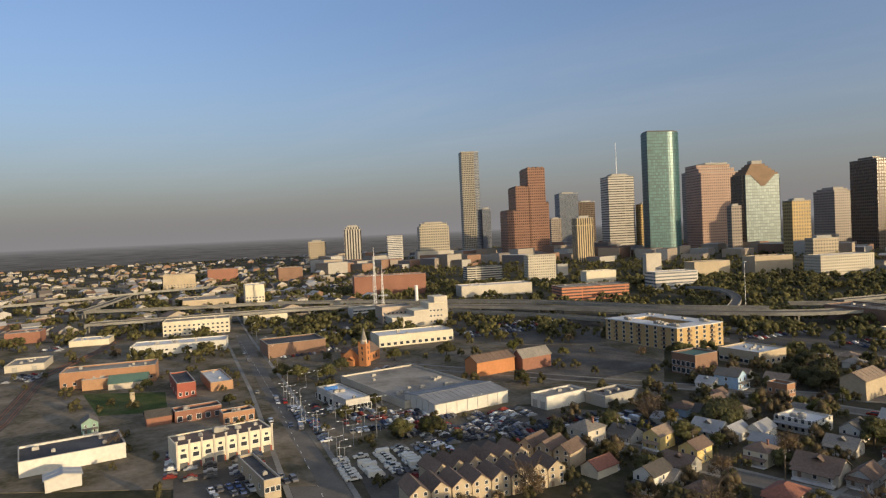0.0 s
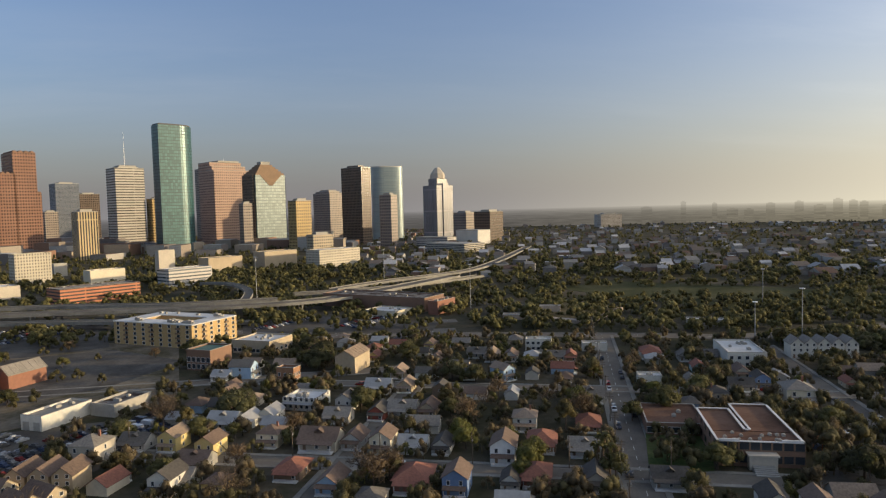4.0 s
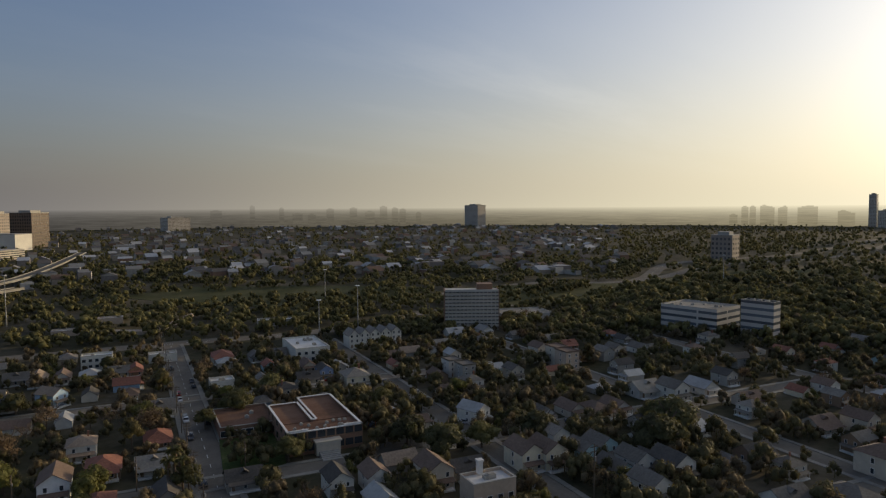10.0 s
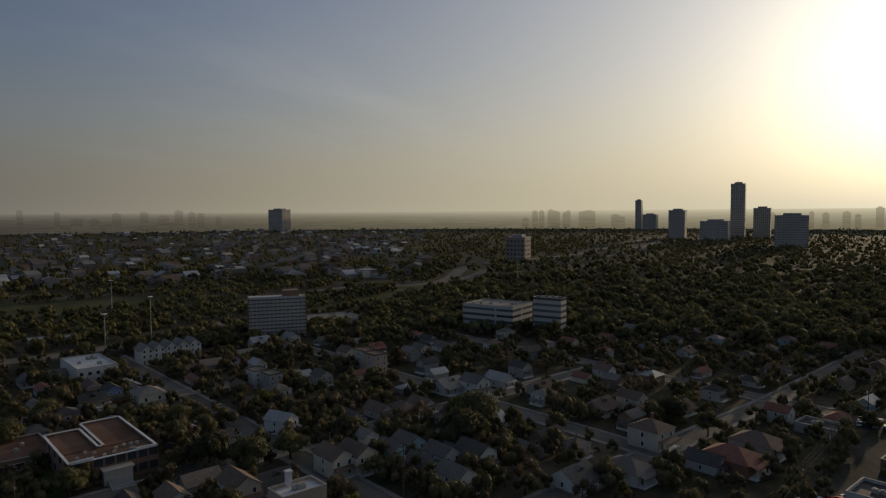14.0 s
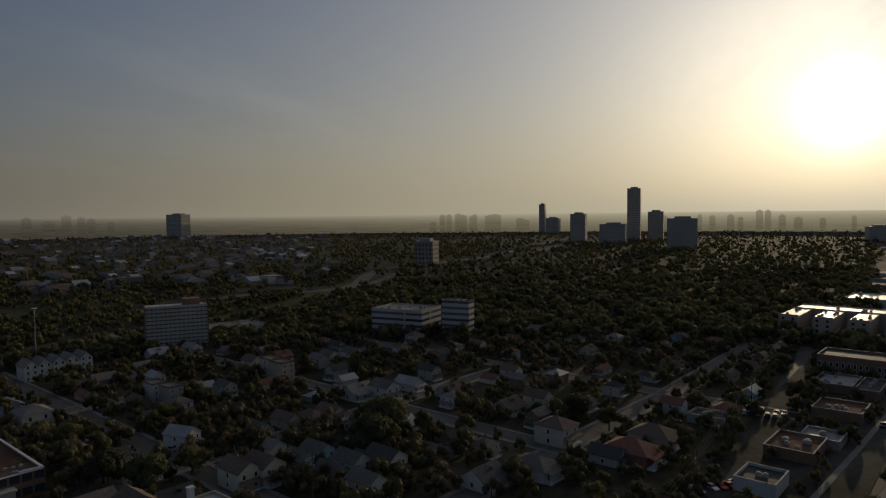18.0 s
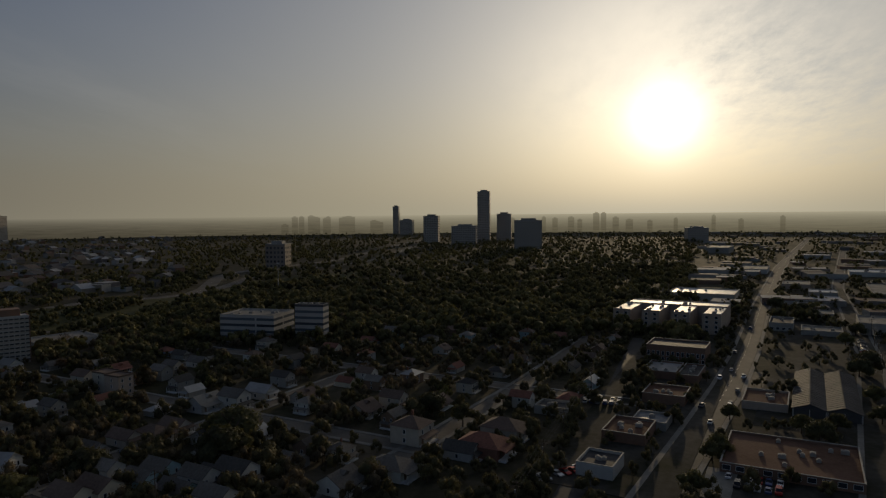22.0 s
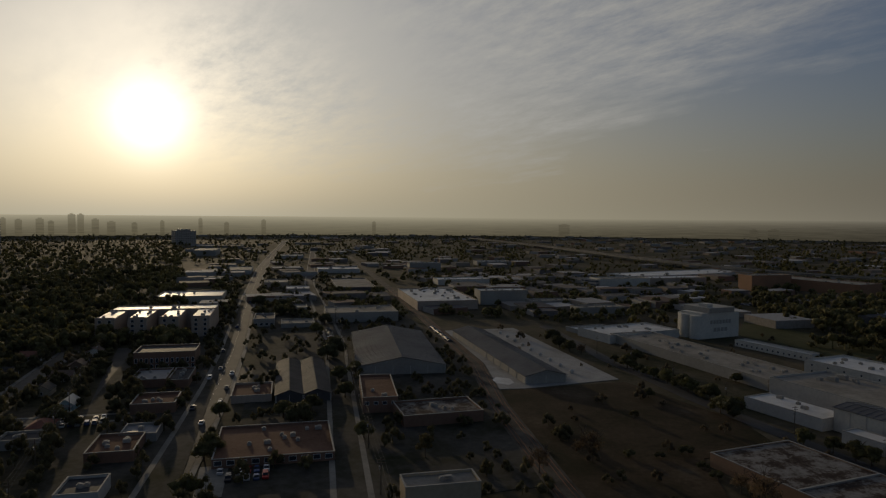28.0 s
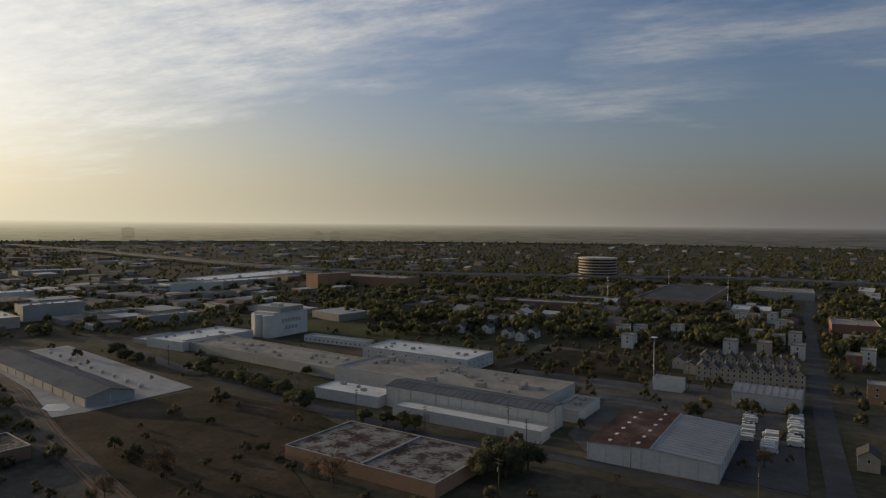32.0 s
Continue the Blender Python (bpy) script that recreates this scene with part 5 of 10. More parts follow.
def green_tower(x, y, w, d, h, turn):
    """Green glass tower: two quarter rounds set side by side, a stepped slit between."""
    ob = thing("skyscraper", "tall green glass tower with rounded sides", "tower", x, y, 0, turn)
    a, b = w / 2, d / 2
    ring = [(-a, -b), (a * 0.1, -b)] + [(a * 0.1 + a * 0.9 * math.sin(q), -b + b * 1.1 * (1 - math.cos(q))) for q in [i * math.pi / 20 for i in range(1, 11)]]
    ring += [(a, b * 0.3), (a, b)] + [(-a * 0.1 - a * 0.9 * math.sin(q), b - b * 1.1 * (1 - math.cos(q))) for q in [i * math.pi / 20 for i in range(0, 11)]]
    part("shaft", Shape().prism(ring, 0, h), "skin_green", ob)
    part("roof_rim", Shape().prism([(px * 0.94, py * 0.94) for px, py in ring], h, h + 3.0), "dark_wall", ob)
    for i in range(4):
        part("roof_unit", Shape().box(-a * 0.5 + i * a * 0.25, -4, h + 3, -a * 0.4 + i * a * 0.25, 4, h + 5.5 + i % 2), "grey_wall", ob)
    return ob


green_tower(-848.6, 1365.0, 86.3, 60, 277.7, 57)


def crowned_tower(x, y, w, d, h, turn):
    """Glass tower with a dark slab for its shaded side and a granite crown like a stepped temple front."""
    ob = thing("skyscraper", "pale glass tower under a stepped granite crown", "tower", x, y, 0, turn)
    a, b = w / 2, d / 2
    part("shaft", Shape().box(-a, -b, 0, a, b, h * 0.93), "skin_pale_glass", ob)
    # dark slab over one face, coloured in place of its shade
    part("corner_block", Shape().box(-a - 5, -b * 0.8, 0, -a, b * 0.8, h * 0.93), "skin_dark", ob)
    for i in range(5):
        part("step", Shape().box(-a * (0.94 - 0.13 * i), -b * (0.94 - 0.13 * i), h * (0.93 + i * 0.028), a * (0.94 - 0.13 * i), b * (0.94 - 0.13 * i), h * (0.958 + i * 0.028)), "brown_paint", ob)
    for side in range(4):
        for k in range(6):
            half = (w if side % 2 == 0 else d) * (0.33 - 0.05 * k)
            part("crown_step", Shape().box(-half, -0.8, h * (0.93 - 0.022 * (k + 1)), half, 0, h * (0.93 - 0.022 * k)), "brown_paint", ob, at=on_face(w, d, side, 0, 0))
    part("crown", Shape().box(-a * 0.3, -b * 0.3, h * 1.07, a * 0.3, b * 0.3, h * 1.11), "grey_wall", ob)
    return ob


crowned_tower(-735.9, 1578.8, 84, 60, 190.0, 57)


def round_tower(x, y, w, d, h, turn):
    """Glass tower whose plan is a long oval."""
    ob = thing("skyscraper", "silvery glass tower with rounded end", "tower", x, y, 0, turn)
    a, b = w / 2, d / 2
    ring = [(a * math.copysign(abs(math.cos(q)) ** 0.7, math.cos(q)), b * math.copysign(abs(math.sin(q)) ** 0.7, math.sin(q))) for q in [i * math.pi / 20 for i in range(40)]]
    part("shaft", Shape().prism(ring, 0, h), "skin_silver", ob, smooth=False)
    part("roof_rim", Shape().prism([(px * 0.97, py * 0.97) for px, py in ring], h, h + 2.5), "pale_grey", ob)
    return ob


round_tower(-519.6, 1948.7, 92.6, 55, 210.7, 25)


def spire_tower(x, y, w, d, h, turn):
    """Stepped granite tower that narrows to a faceted cap."""
    ob = thing("skyscraper", "stepped grey granite tower with faceted cap", "tower", x, y, 0, turn)
    a, b = w / 2, d / 2
    part("shaft", Shape().box(-a, -b, 0, a, b, h), "skin_spire", ob)
    part("upper_shaft", Shape().box(-a * 0.62, -b * 0.62, h, a * 0.62, b * 0.62, h * 1.13), "skin_spire", ob)
    part("wing", Shape().box(-a * 0.3, -b - 3, 0, a * 0.3, -b, h * 1.05).box(a, -b * 0.3, 0, a + 3, b * 0.3, h * 1.05), "skin_spire", ob)
    r = a * 0.66
    part("cap", Shape().taper(0, 0, r, h * 1.13, r * 0.9, h * 1.23, 8).taper(0, 0, r * 0.9, h * 1.23, r * 0.3, h * 1.34, 8), "stone_wall", ob)
    return ob


spire_tower(-356.3, 1893.7, 66.0, 54.0, 150.0, 57)


# ---- ground ----
base_ground = Shape()
rim = [(4900 * math.cos(i * math.pi / 60), 4900 * math.sin(i * math.pi / 60)) for i in range(120)]
base_ground.poly([(x, y, 0.0) for x, y in rim])
solid("ground", base_ground, "ground", "flat ground of grass, earth and worn lots", "ground", "structure")


# ---- roads ----
street("street_south", [(21.5, 60), (21.0, 250), (21.0, 425)], 9.5, "grey asphalt residential street with kerbs")
street("street_cross", [(-160, 201), (21, 203), (300, 203)], 7.5, "grey asphalt cross street between houses", lines=False)
street("street_cross", [(-170, 299), (21, 300), (280, 296)], 7.0, "narrow asphalt street between houses", lines=False)
street("street_west", [(107, 130), (108, 300), (108, 400)], 7.5, "narrow asphalt side street", lines=False)
street("street_west", [(196, 110), (198, 300), (198, 380)], 7.5, "narrow asphalt side street", lines=False)
street("street_west", [(286, 60), (288, 200), (290, 330)], 7.5, "narrow asphalt side street", lines=False)
street("street_east", [(-72, 110), (-70, 300)], 7.0, "narrow asphalt side street", lines=False)
street("street_cross", [(100, 118), (290, 118), (430, 124)], 7.0, "narrow asphalt cross street", lines=False)
street("avenue", [(60, 42), (193, 36.5), (256, 34), (330, 31.8), (416, 31.2), (627, 35.5), (1075, 37.6), (1575, 25), (2271, 4)], 11.5, "wide asphalt avenue with sunlit surface", mat="avenue_asphalt")
street("street_center", [(120, 52), (189, 60), (369, 86), (437, 95)], 8.0, "asphalt street lined with parked cars", lines=False, mat="avenue_asphalt", walks=False)
street("street_north", [(90, -14), (188, -18), (436, -30), (811, -26), (1600, -60)], 8.5, "pale worn asphalt street beside warehouses", lines=False, mat="avenue_asphalt")
street("street_warehouse", [(20, -200), (75, -204), (122, -199), (165, -183), (265, -177), (352, -177), (470, -186)], 8.0, "grey asphalt street between warehouses", lines=False, walks=False, mat="avenue_asphalt")
street("street_far_north", [(30, -150), (43, -228), (63, -301), (102, -451), (150, -640), (210, -900)], 8.0, "straight grey street lined with trees", lines=False, walks=False, mat="avenue_asphalt")
street("boulevard", [(-70, 60), (-190, 104), (-335, 157), (-518, 219), (-760, 305)], 17.0, "wide four-lane asphalt boulevard")
street("parkway", smooth_line([(-330, 415), (-240, 425), (-142, 424), (27, 428), (110, 428), (202, 470), (300, 478), (400, 515), (560, 590), (726, 672), (1000, 690), (1500, 900)], 5), 15.0, "curving asphalt parkway beside parkland", walks=False)
street("street_lots", [(-330, 240), (-210, 281), (-144, 306), (-80, 332)], 8.5, "pale worn street past empty lots", lines=False)

# ---- railway ----
strip("rail_bed", [(90, -72), (191, -80), (272, -88), (353, -101), (746, -112), (1400, -125)], 9.0, 0.25, "rail_bed", "brown gravel railway bed", "railway", thick=0.3)
LANES.append((90, -72, 353, -101, 7.0))
LANES.append((353, -101, 1400, -125, 7.0))
for gauge in (-3.2, -1.7, 1.7, 3.2):
    strip("rail", offset([(90, -72), (191, -80), (272, -88), (353, -101), (746, -112)], gauge), 0.12, 0.42, "rust", "worn steel rail on gravel", "rail", thick=0.15)


# ---- elevated highways ----
viaduct("raised concrete highway on round piers", [(-689.8, 146.6, 9), (-653.2, 214.4, 9), (-635.8, 261.7, 9), (-576.9, 361.9, 9), (-456.7, 429.9, 9), (-351.5, 464.0, 9), (-259.0, 490.4, 9), (-194.5, 532.3, 9), (-158.7, 611.9, 9), (-120.5, 717.8, 9)], 17)
viaduct("raised concrete highway on round piers", [(-823.7, 175.8, 9), (-745.9, 261.7, 9), (-686.3, 342.0, 9), (-565.4, 421.2, 9), (-426.7, 475.3, 10), (-312.6, 492.2, 10), (-235.9, 522.7, 10)], 13)
viaduct("raised concrete highway on round piers", [(-477.7, 406.4, 6), (-349.7, 430.4, 6), (-277.7, 436.5, 5), (-228.4, 457.2, 2)], 10)
viaduct("raised concrete highway on round piers", [(-217.9, 608.8, 8), (-186.5, 676.7, 8), (-149.9, 732.9, 8), (-114.7, 798.2, 8), (-94.3, 933.8, 8), (-71.3, 1305.1, 7)], 12)
viaduct("raised concrete highway on round piers", [(-247.0, 583.3, 7), (-192.3, 616.2, 7), (-146.2, 657.3, 7), (-93.7, 738.5, 7)], 11)
viaduct("curved concrete highway ramp on piers", [(-264.3, 520.2, 9), (-287.5, 575.2, 9), (-315.3, 619.2, 9), (-357.6, 665.9, 8), (-398.8, 689.4, 6)], 8, 5, 4)
viaduct("distant raised freeway across the suburb", [(2300, -640, 8), (1643, -650, 8), (932, -640, 8), (575, -770, 9), (330, -960, 9), (165, -1010, 9), (-100, -1100, 9)], 22, 8, 3)

# ---- streets of shops, sheds and the church, in the east ----


def pilaster_block(x, y, length, turn, h, depth=15.0, bays=8):
    """Two storeys of cream render: slim posts between bays, wide windows above, dark garage openings and red doors below."""
    n = pose(x, y, 0, 0, 0, turn) @ Vector((0, depth / 2, 0))
    take(n.x, n.y, length, depth, turn)
    ob = thing("commercial_building", "long two-storey cream building with posts and red doors", "building", x, y, 0, turn)
    a = length / 2
    part("wall", Shape().box(-a, 0, 0, a, depth, h), "cream_paint", ob)
    roof = part("roof", Shape().box(-a + 0.4, 0.4, h, a - 0.4, depth - 0.4, h + 0.12), "shingle_brown", ob)
    for q in ((-a, 0, a, 0.4), (-a, depth - 0.4, a, depth), (-a, 0.4, -a + 0.4, depth - 0.4), (a - 0.4, 0.4, a, depth - 0.4)):
        part("parapet", Shape().box(q[0], q[1], h, q[2], q[3], h + 0.6), "cream_paint", ob)
    me = window_mesh(length / bays * 0.5, 1.5)
    gate = Shape().box(-length / bays * 0.33, -0.06, 0, length / bays * 0.33, 0.1, 2.6).mesh("garage_opening", ["dark_wall"])
    red = Shape().box(-0.5, -0.12, 0, 0.5, 0.1, 2.3).mesh("door", ["red_paint"])
    post = Shape().box(-0.3, -0.35, 0, 0.3, 0.0, h + 1.8).box(-0.5, -0.5, h + 1.8, 0.5, 0.15, h + 2.1).mesh("post", ["stone_wall"])
    rim = Shape().box(-length / bays * 0.3, -0.15, 0, length / bays * 0.3, 0, 0.2).mesh("sill", ["trim_white"])
    for i in range(bays):
        u = -a + (i + 0.5) * length / bays
        part("window", me, None, ob, at=(u, 0, h * 0.5))
        part("sill", rim, None, ob, at=(u, 0, h * 0.5 - 0.2))
        part("window", me, None, ob, at=pose(u, 0, h * 0.78, 0, 0, 0) @ Matrix.Diagonal((0.6, 1, 0.6, 1)))
        part("garage_opening", gate, None, ob, at=(u, 0, 0))
        part("door", red, None, ob, at=(u + length / bays * 0.42, 0, 0))
    for i in range(bays + 1):
        part("post", post, None, ob, at=(-a + i * length / bays, 0, 0))
    for i in range(5):
        part("roof_unit", roof_unit_mesh(i % 3), None, roof, at=(-a + (i + 0.5) * length / 5, depth * 0.6, h + 0.12))
    return ob


pilaster_block(-239.6, 94.3, 34.2, 83.1, 8.4)

flat_building('commercial_building', 'tan flat-roofed office with sunlit wall', 'building', -207.8, 91.9, 29.2, 5.2, 6.2, -8, 'tan_wall', 'roof_dark', windows=((1, 3, 1, 1.3, 1.5, 2.4, 3.2), (0, 3, 1, 1.3, 1.5, 2.4, 3.2)), units=1)
flat_building('warehouse', 'long low pale warehouse with stained wall', 'warehouse', -285.6, 53.1, 22, 34.4, 5.8, -8, 'white_paint', 'roof_dark', units=4)
pitched_building('shed', 'grey metal-roofed shed beside workshops', 'shed', -256.9, 44.5, 8, 10.8, 4.1, 5.3, -8, 'x', 'pale_grey', 'tin_roof')
house('two_storey', -323.4, 67.4, 80, 'green_paint', 'shingle_grey', 0.9, 'beside a grass lot')
flat_building('brick_building', 'long orange-brick industrial building', 'building', -428.4, 102.3, 20, 49.8, 9.9, -22, 'brick_orange', 'roof_gravel', windows=((1, 10, 1, 1.6, 1.4, 2.5, 3), (0, 3, 1, 1.6, 1.4, 2.5, 3)), units=4)
flat_building('brick_building', 'orange-brick hall with pale roofs and gabled porch', 'building', -417.0, 102.0, 14, 32.8, 6.1, -22, 'orange_wall', 'roof_white', units=3)
flat_building('shed', 'small tan square shed on grass', 'shed', -357.7, 94.5, 0, 2.4, 6.6, -15, 'tan_wall', 'roof_dark')
flat_building('brick_building', 'square red-brick building with arched front', 'building', -368.6, 122.8, 33.8, 9.2, 8.0, -12, 'red_paint', 'roof_dark', windows=((1, 3, 1, 1.4, 1.6, 1.5, 3), (0, 3, 1, 1.4, 1.6, 1.5, 3)))
flat_building('shop', 'low white shop with orange canopy', 'shop', -372.3, 142.6, 37.5, 11.6, 5.0, -12, 'orange_wall', 'roof_white', units=2)
flat_building('brick_building', 'row of red-brick workshops with dark flat roofs', 'building', -308.2, 108.5, 9.0, 20.1, 5.4, -10, 'brick_red', 'roof_dark', windows=((1, 5, 1, 2.0, 2.2, 0.8, 3),), units=4)
flat_building('brick_building', 'orange-brick workshop with dark roof', 'building', -289.1, 119.4, 8, 13.7, 5.1, -10, 'brick_orange', 'roof_dark', units=3, windows=((1, 4, 1, 2.0, 2.0, 0.8, 3),))
pitched_building('brick_shed', 'red-brick gabled workshop on asphalt', 'building', -313.0, 92.9, 8, 10.4, 4.1, 6.3, -10, 'y', 'brick_red', 'shingle_dark')


def stepped_office(x, y, turn):
    """Cream office of four blocks that climb to a square top."""
    take(x, y, 40, 34, turn)
    ob = thing("office_building", "cream office building that steps up to a square top", "building", x, y, 0, turn)
    for x0, y0, x1, y1, h in ((-8, -34, 14, -14, 8.5), (-12, -14, 12, 0, 13), (-12, 0, 10, 14, 18), (-10, 6, 8, 18, 23)):
        part("block", Shape().box(x0, y0, 0, x1, y1, h), "beige_wall", ob)
        part("roof_rim", Shape().box(x0 - 0.2, y0 - 0.2, h, x1 + 0.2, y1 + 0.2, h + 0.6), "cream_paint", ob)
    me = window_mesh(1.6, 1.4)
    for row in range(4):
        for k in range(4):
            part("window", me, None, ob, at=pose(10.02 if row < 3 else 8.02, 1.8 + k * 3.2 + (0 if row < 3 else 4.6), 2.2 + row * 4.6, 0, 0, 90) if row < 3 or k < 3 else pose(-1.0, -14.02, 9.5, 0, 0, 0))
    return ob


def radio_mast(x, y, height):
    """Slim three-legged lattice mast, guyed at mid height."""
    ob = thing("radio_mast", "tall pale steel lattice radio mast", "radio mast", x, y)
    legs = [(1.6 * math.cos(a), 1.6 * math.sin(a)) for a in (0.3, 2.4, 4.5)]
    for lx, ly in legs:
        part("leg", Shape().beam((lx, ly, 0), (lx * 0.35, ly * 0.35, height), 0.35), "trim_white", ob)
    q = Shape()
    n = int(height / 4)
    for i in range(n):
        k0, k1 = 1 - 0.65 * i / n, 1 - 0.65 * (i + 1) / n
        for e in range(3):
            (ax, ay), (bx, by) = legs[e], legs[(e + 1) % 3]
            q.beam((ax * k0, ay * k0, height * i / n), (bx * k1, by * k1, height * (i + 1) / n), 0.18)
    part("bracing", q, "trim_white", ob)
    part("antenna", Shape().taper(0, 0, 0.25, height, 0.1, height + 9, 6), "trim_white", ob)
    return ob


radio_mast(-568.8, 386.1, 58)
radio_mast(-560.5, 389.5, 40)
solid("smoke_stack", Shape().taper(0, 0, 2.0, 0, 1.6, 25, 14), "trim_white", "slim white smoke stack beside a highway", "chimney", m=pose(-556.2, 429.0, 0))
flat_building('warehouse', 'long white warehouse with flat roof', 'warehouse', -509.2, 170.2, 24, 65.5, 7.5, -26, 'white_paint', 'roof_white', units=6, windows=((1, 12, 1, 2, 1.2, 3, 3),))
flat_building('brick_building', 'cream three-storey building with orange bands', 'building', -597.4, 215.0, 26, 54.4, 12.8, -24, 'cream_paint', 'roof_gravel', windows=((1, 14, 3, 1.8, 1.4, 1.2, 3.4),), units=6)
flat_building('warehouse', 'large tan windowless warehouse', 'warehouse', -822.1, 311.8, 60, 59.9, 11.7, -20, 'tan_wall', 'roof_gravel', units=6)
flat_building('office_block', 'cream office block of three steps', 'building', -787.4, 354.9, 30, 22.5, 25.5, -20, 'cream_paint', 'roof_white', windows=((1, 6, 3, 2, 1.5, 2, 3.6),))
flat_building('office_block', 'wide red-brown office building', 'building', -1325.4, 532.8, 40, 57.6, 24.1, -20, 'brick_red', 'roof_gravel')
flat_building('office_block', 'tan school-like building with wings', 'building', -1162.1, 392.3, 40, 50.4, 27.4, -20, 'tan_wall', 'roof_gravel', windows=((1, 10, 3, 2, 1.5, 2, 3.6),))
flat_building('office_block', 'brown flat-roofed office building downtown', 'building', -1172.1, 601.1, 40, 44.7, 25.0, -20, 'brick_brown', 'roof_gravel')
flat_building('shop', 'low cream building beside a highway', 'building', -615.8, 287.5, 16, 41.1, 7.4, -20, 'cream_paint', 'roof_white', units=4)
flat_building('theatre', 'huge red-brick hall without windows', 'building', -728.8, 517.4, 30, 93.7, 26.0, -28, 'brick_red', 'roof_gravel', units=8)
flat_building('parking_garage', 'white three-deck parking garage', 'garage', -550.9, 359.8, 25, 26.1, 10.1, -20, 'pale_grey', 'roof_gravel', windows=((1, 6, 3, 5, 1.4, 1, 3),))
flat_building('office_block', 'pale brick office with stepped roof', 'building', -498.5, 356.9, 25, 27.0, 15.0, -20, 'brick_pale', 'roof_gravel', windows=((1, 7, 3, 1.8, 1.5, 1.5, 3.6),))
stepped_office(-462.1, 365.1, -20)
flat_building('civic_building', 'long cream municipal building with flat roof', 'building', -394.4, 298.0, 25, 55.8, 8.3, -20, 'cream_paint', 'roof_white', windows=((1, 12, 1, 2.5, 2, 1.2, 3.6),), units=4)
flat_building('parking_garage', 'low brown open parking deck', 'garage', -430.6, 220.5, 30, 39.5, 9.4, -15, 'brick_brown', 'roof_dark')
pitched_building('dealership', 'white car dealership hall with low metal roof', 'building', -234.8, 201.4, 26.8, 39.1, 5.8, 7.4, -8, 'y', 'white_paint', 'roof_metal', bays=5)
flat_building('dealership', 'older grey-roofed dealership workshop with window band', 'building', -278.7, 207.6, 72.3, 45.1, 3.8, -8, 'beige_wall', 'roof_gravel', units=14, windows=((3, 11, 1, 2.6, 1.8, 1.2, 3),))
solid("sign_panel", Shape().box(-3.2, -0.4, 0, 3.2, 0.4, 7.2), "blue_sign", "tall blue panel at a showroom front", "sign", m=pose(-286.6, 166.1, 0, 0, 0, 80))
flat_building('showroom', 'glass-fronted car showroom with blue panels', 'building', -276.7, 166.3, 35.1, 11.8, 6.2, -8, 'pale_grey', 'roof_white', windows=((0, 5, 1, 3.2, 3.0, 0.5, 3), (3, 6, 1, 3.2, 3.0, 0.5, 3), (1, 6, 1, 3.2, 3.0, 0.5, 3)), units=3)
flat_building('warehouse', 'white windowless warehouse in a car park', 'warehouse', -199.7, 232.2, 10.6, 23.5, 6.0, -8, 'white_paint', 'roof_gravel', units=3, doors=2)
flat_building('warehouse', 'low grey warehouse with stained roof', 'warehouse', -184.4, 250.4, 12.3, 20.6, 5.1, -8, 'grey_wall', 'roof_worn', units=3)
flat_building('office_block', 'dark office on white columns with red side wall', 'building', -187.1, 326.6, 15.2, 17.1, 10.9, -10, 'brick_brown', 'green_roof', windows=((0, 5, 2, 2.2, 2.4, 1.0, 3.6), (3, 5, 2, 2.2, 2.4, 1.0, 3.6)))
flat_building('office_block', 'tan office building with white flat roofs', 'building', -177.7, 371.3, 25.2, 23.7, 7.7, -10, 'tan_wall', 'roof_white', windows=((0, 8, 1, 2.4, 1.8, 1.2, 3.4), (1, 5, 1, 2.4, 1.8, 1.2, 3.4)), units=7)
pitched_building('brick_hall', 'orange-brick hall with long pitched roof', 'building', -272.5, 259.7, 11.6, 25.7, 8.0, 11.0, -8, 'y', 'church_orange', 'shingle_brown')
pitched_building('brick_hall', 'red and white gabled brick hall', 'building', -263.1, 283.7, 9.3, 20.7, 7.4, 11.4, -8, 'y', 'brick_red', 'shingle_pale')
flat_building('apartment_house', 'white flat-roofed building with yellow side', 'building', -107.3, 262.7, 14.6, 14.2, 5.0, -6, 'white_paint', 'roof_white', windows=((0, 6, 2, 1.2, 1.5, 1.0, 3.0), (1, 3, 2, 1.2, 1.5, 1.0, 3.0)), units=4, canopy='0')
pitched_building('apartment_house', 'tan three-storey gabled apartment house', 'building', -108.0, 327.3, 10.5, 20.0, 8.6, 11.6, -5, 'y', 'tan_wall', 'shingle_tan')
flat_building('brick_house', 'red-brick square house beside trees', 'house', -130.5, 298.2, 9.1, 6.2, 8.0, -8, 'brick_orange', 'shingle_brown', windows=((0, 3, 2, 1, 1.4, 1, 3), (1, 3, 2, 1, 1.4, 1, 3)))


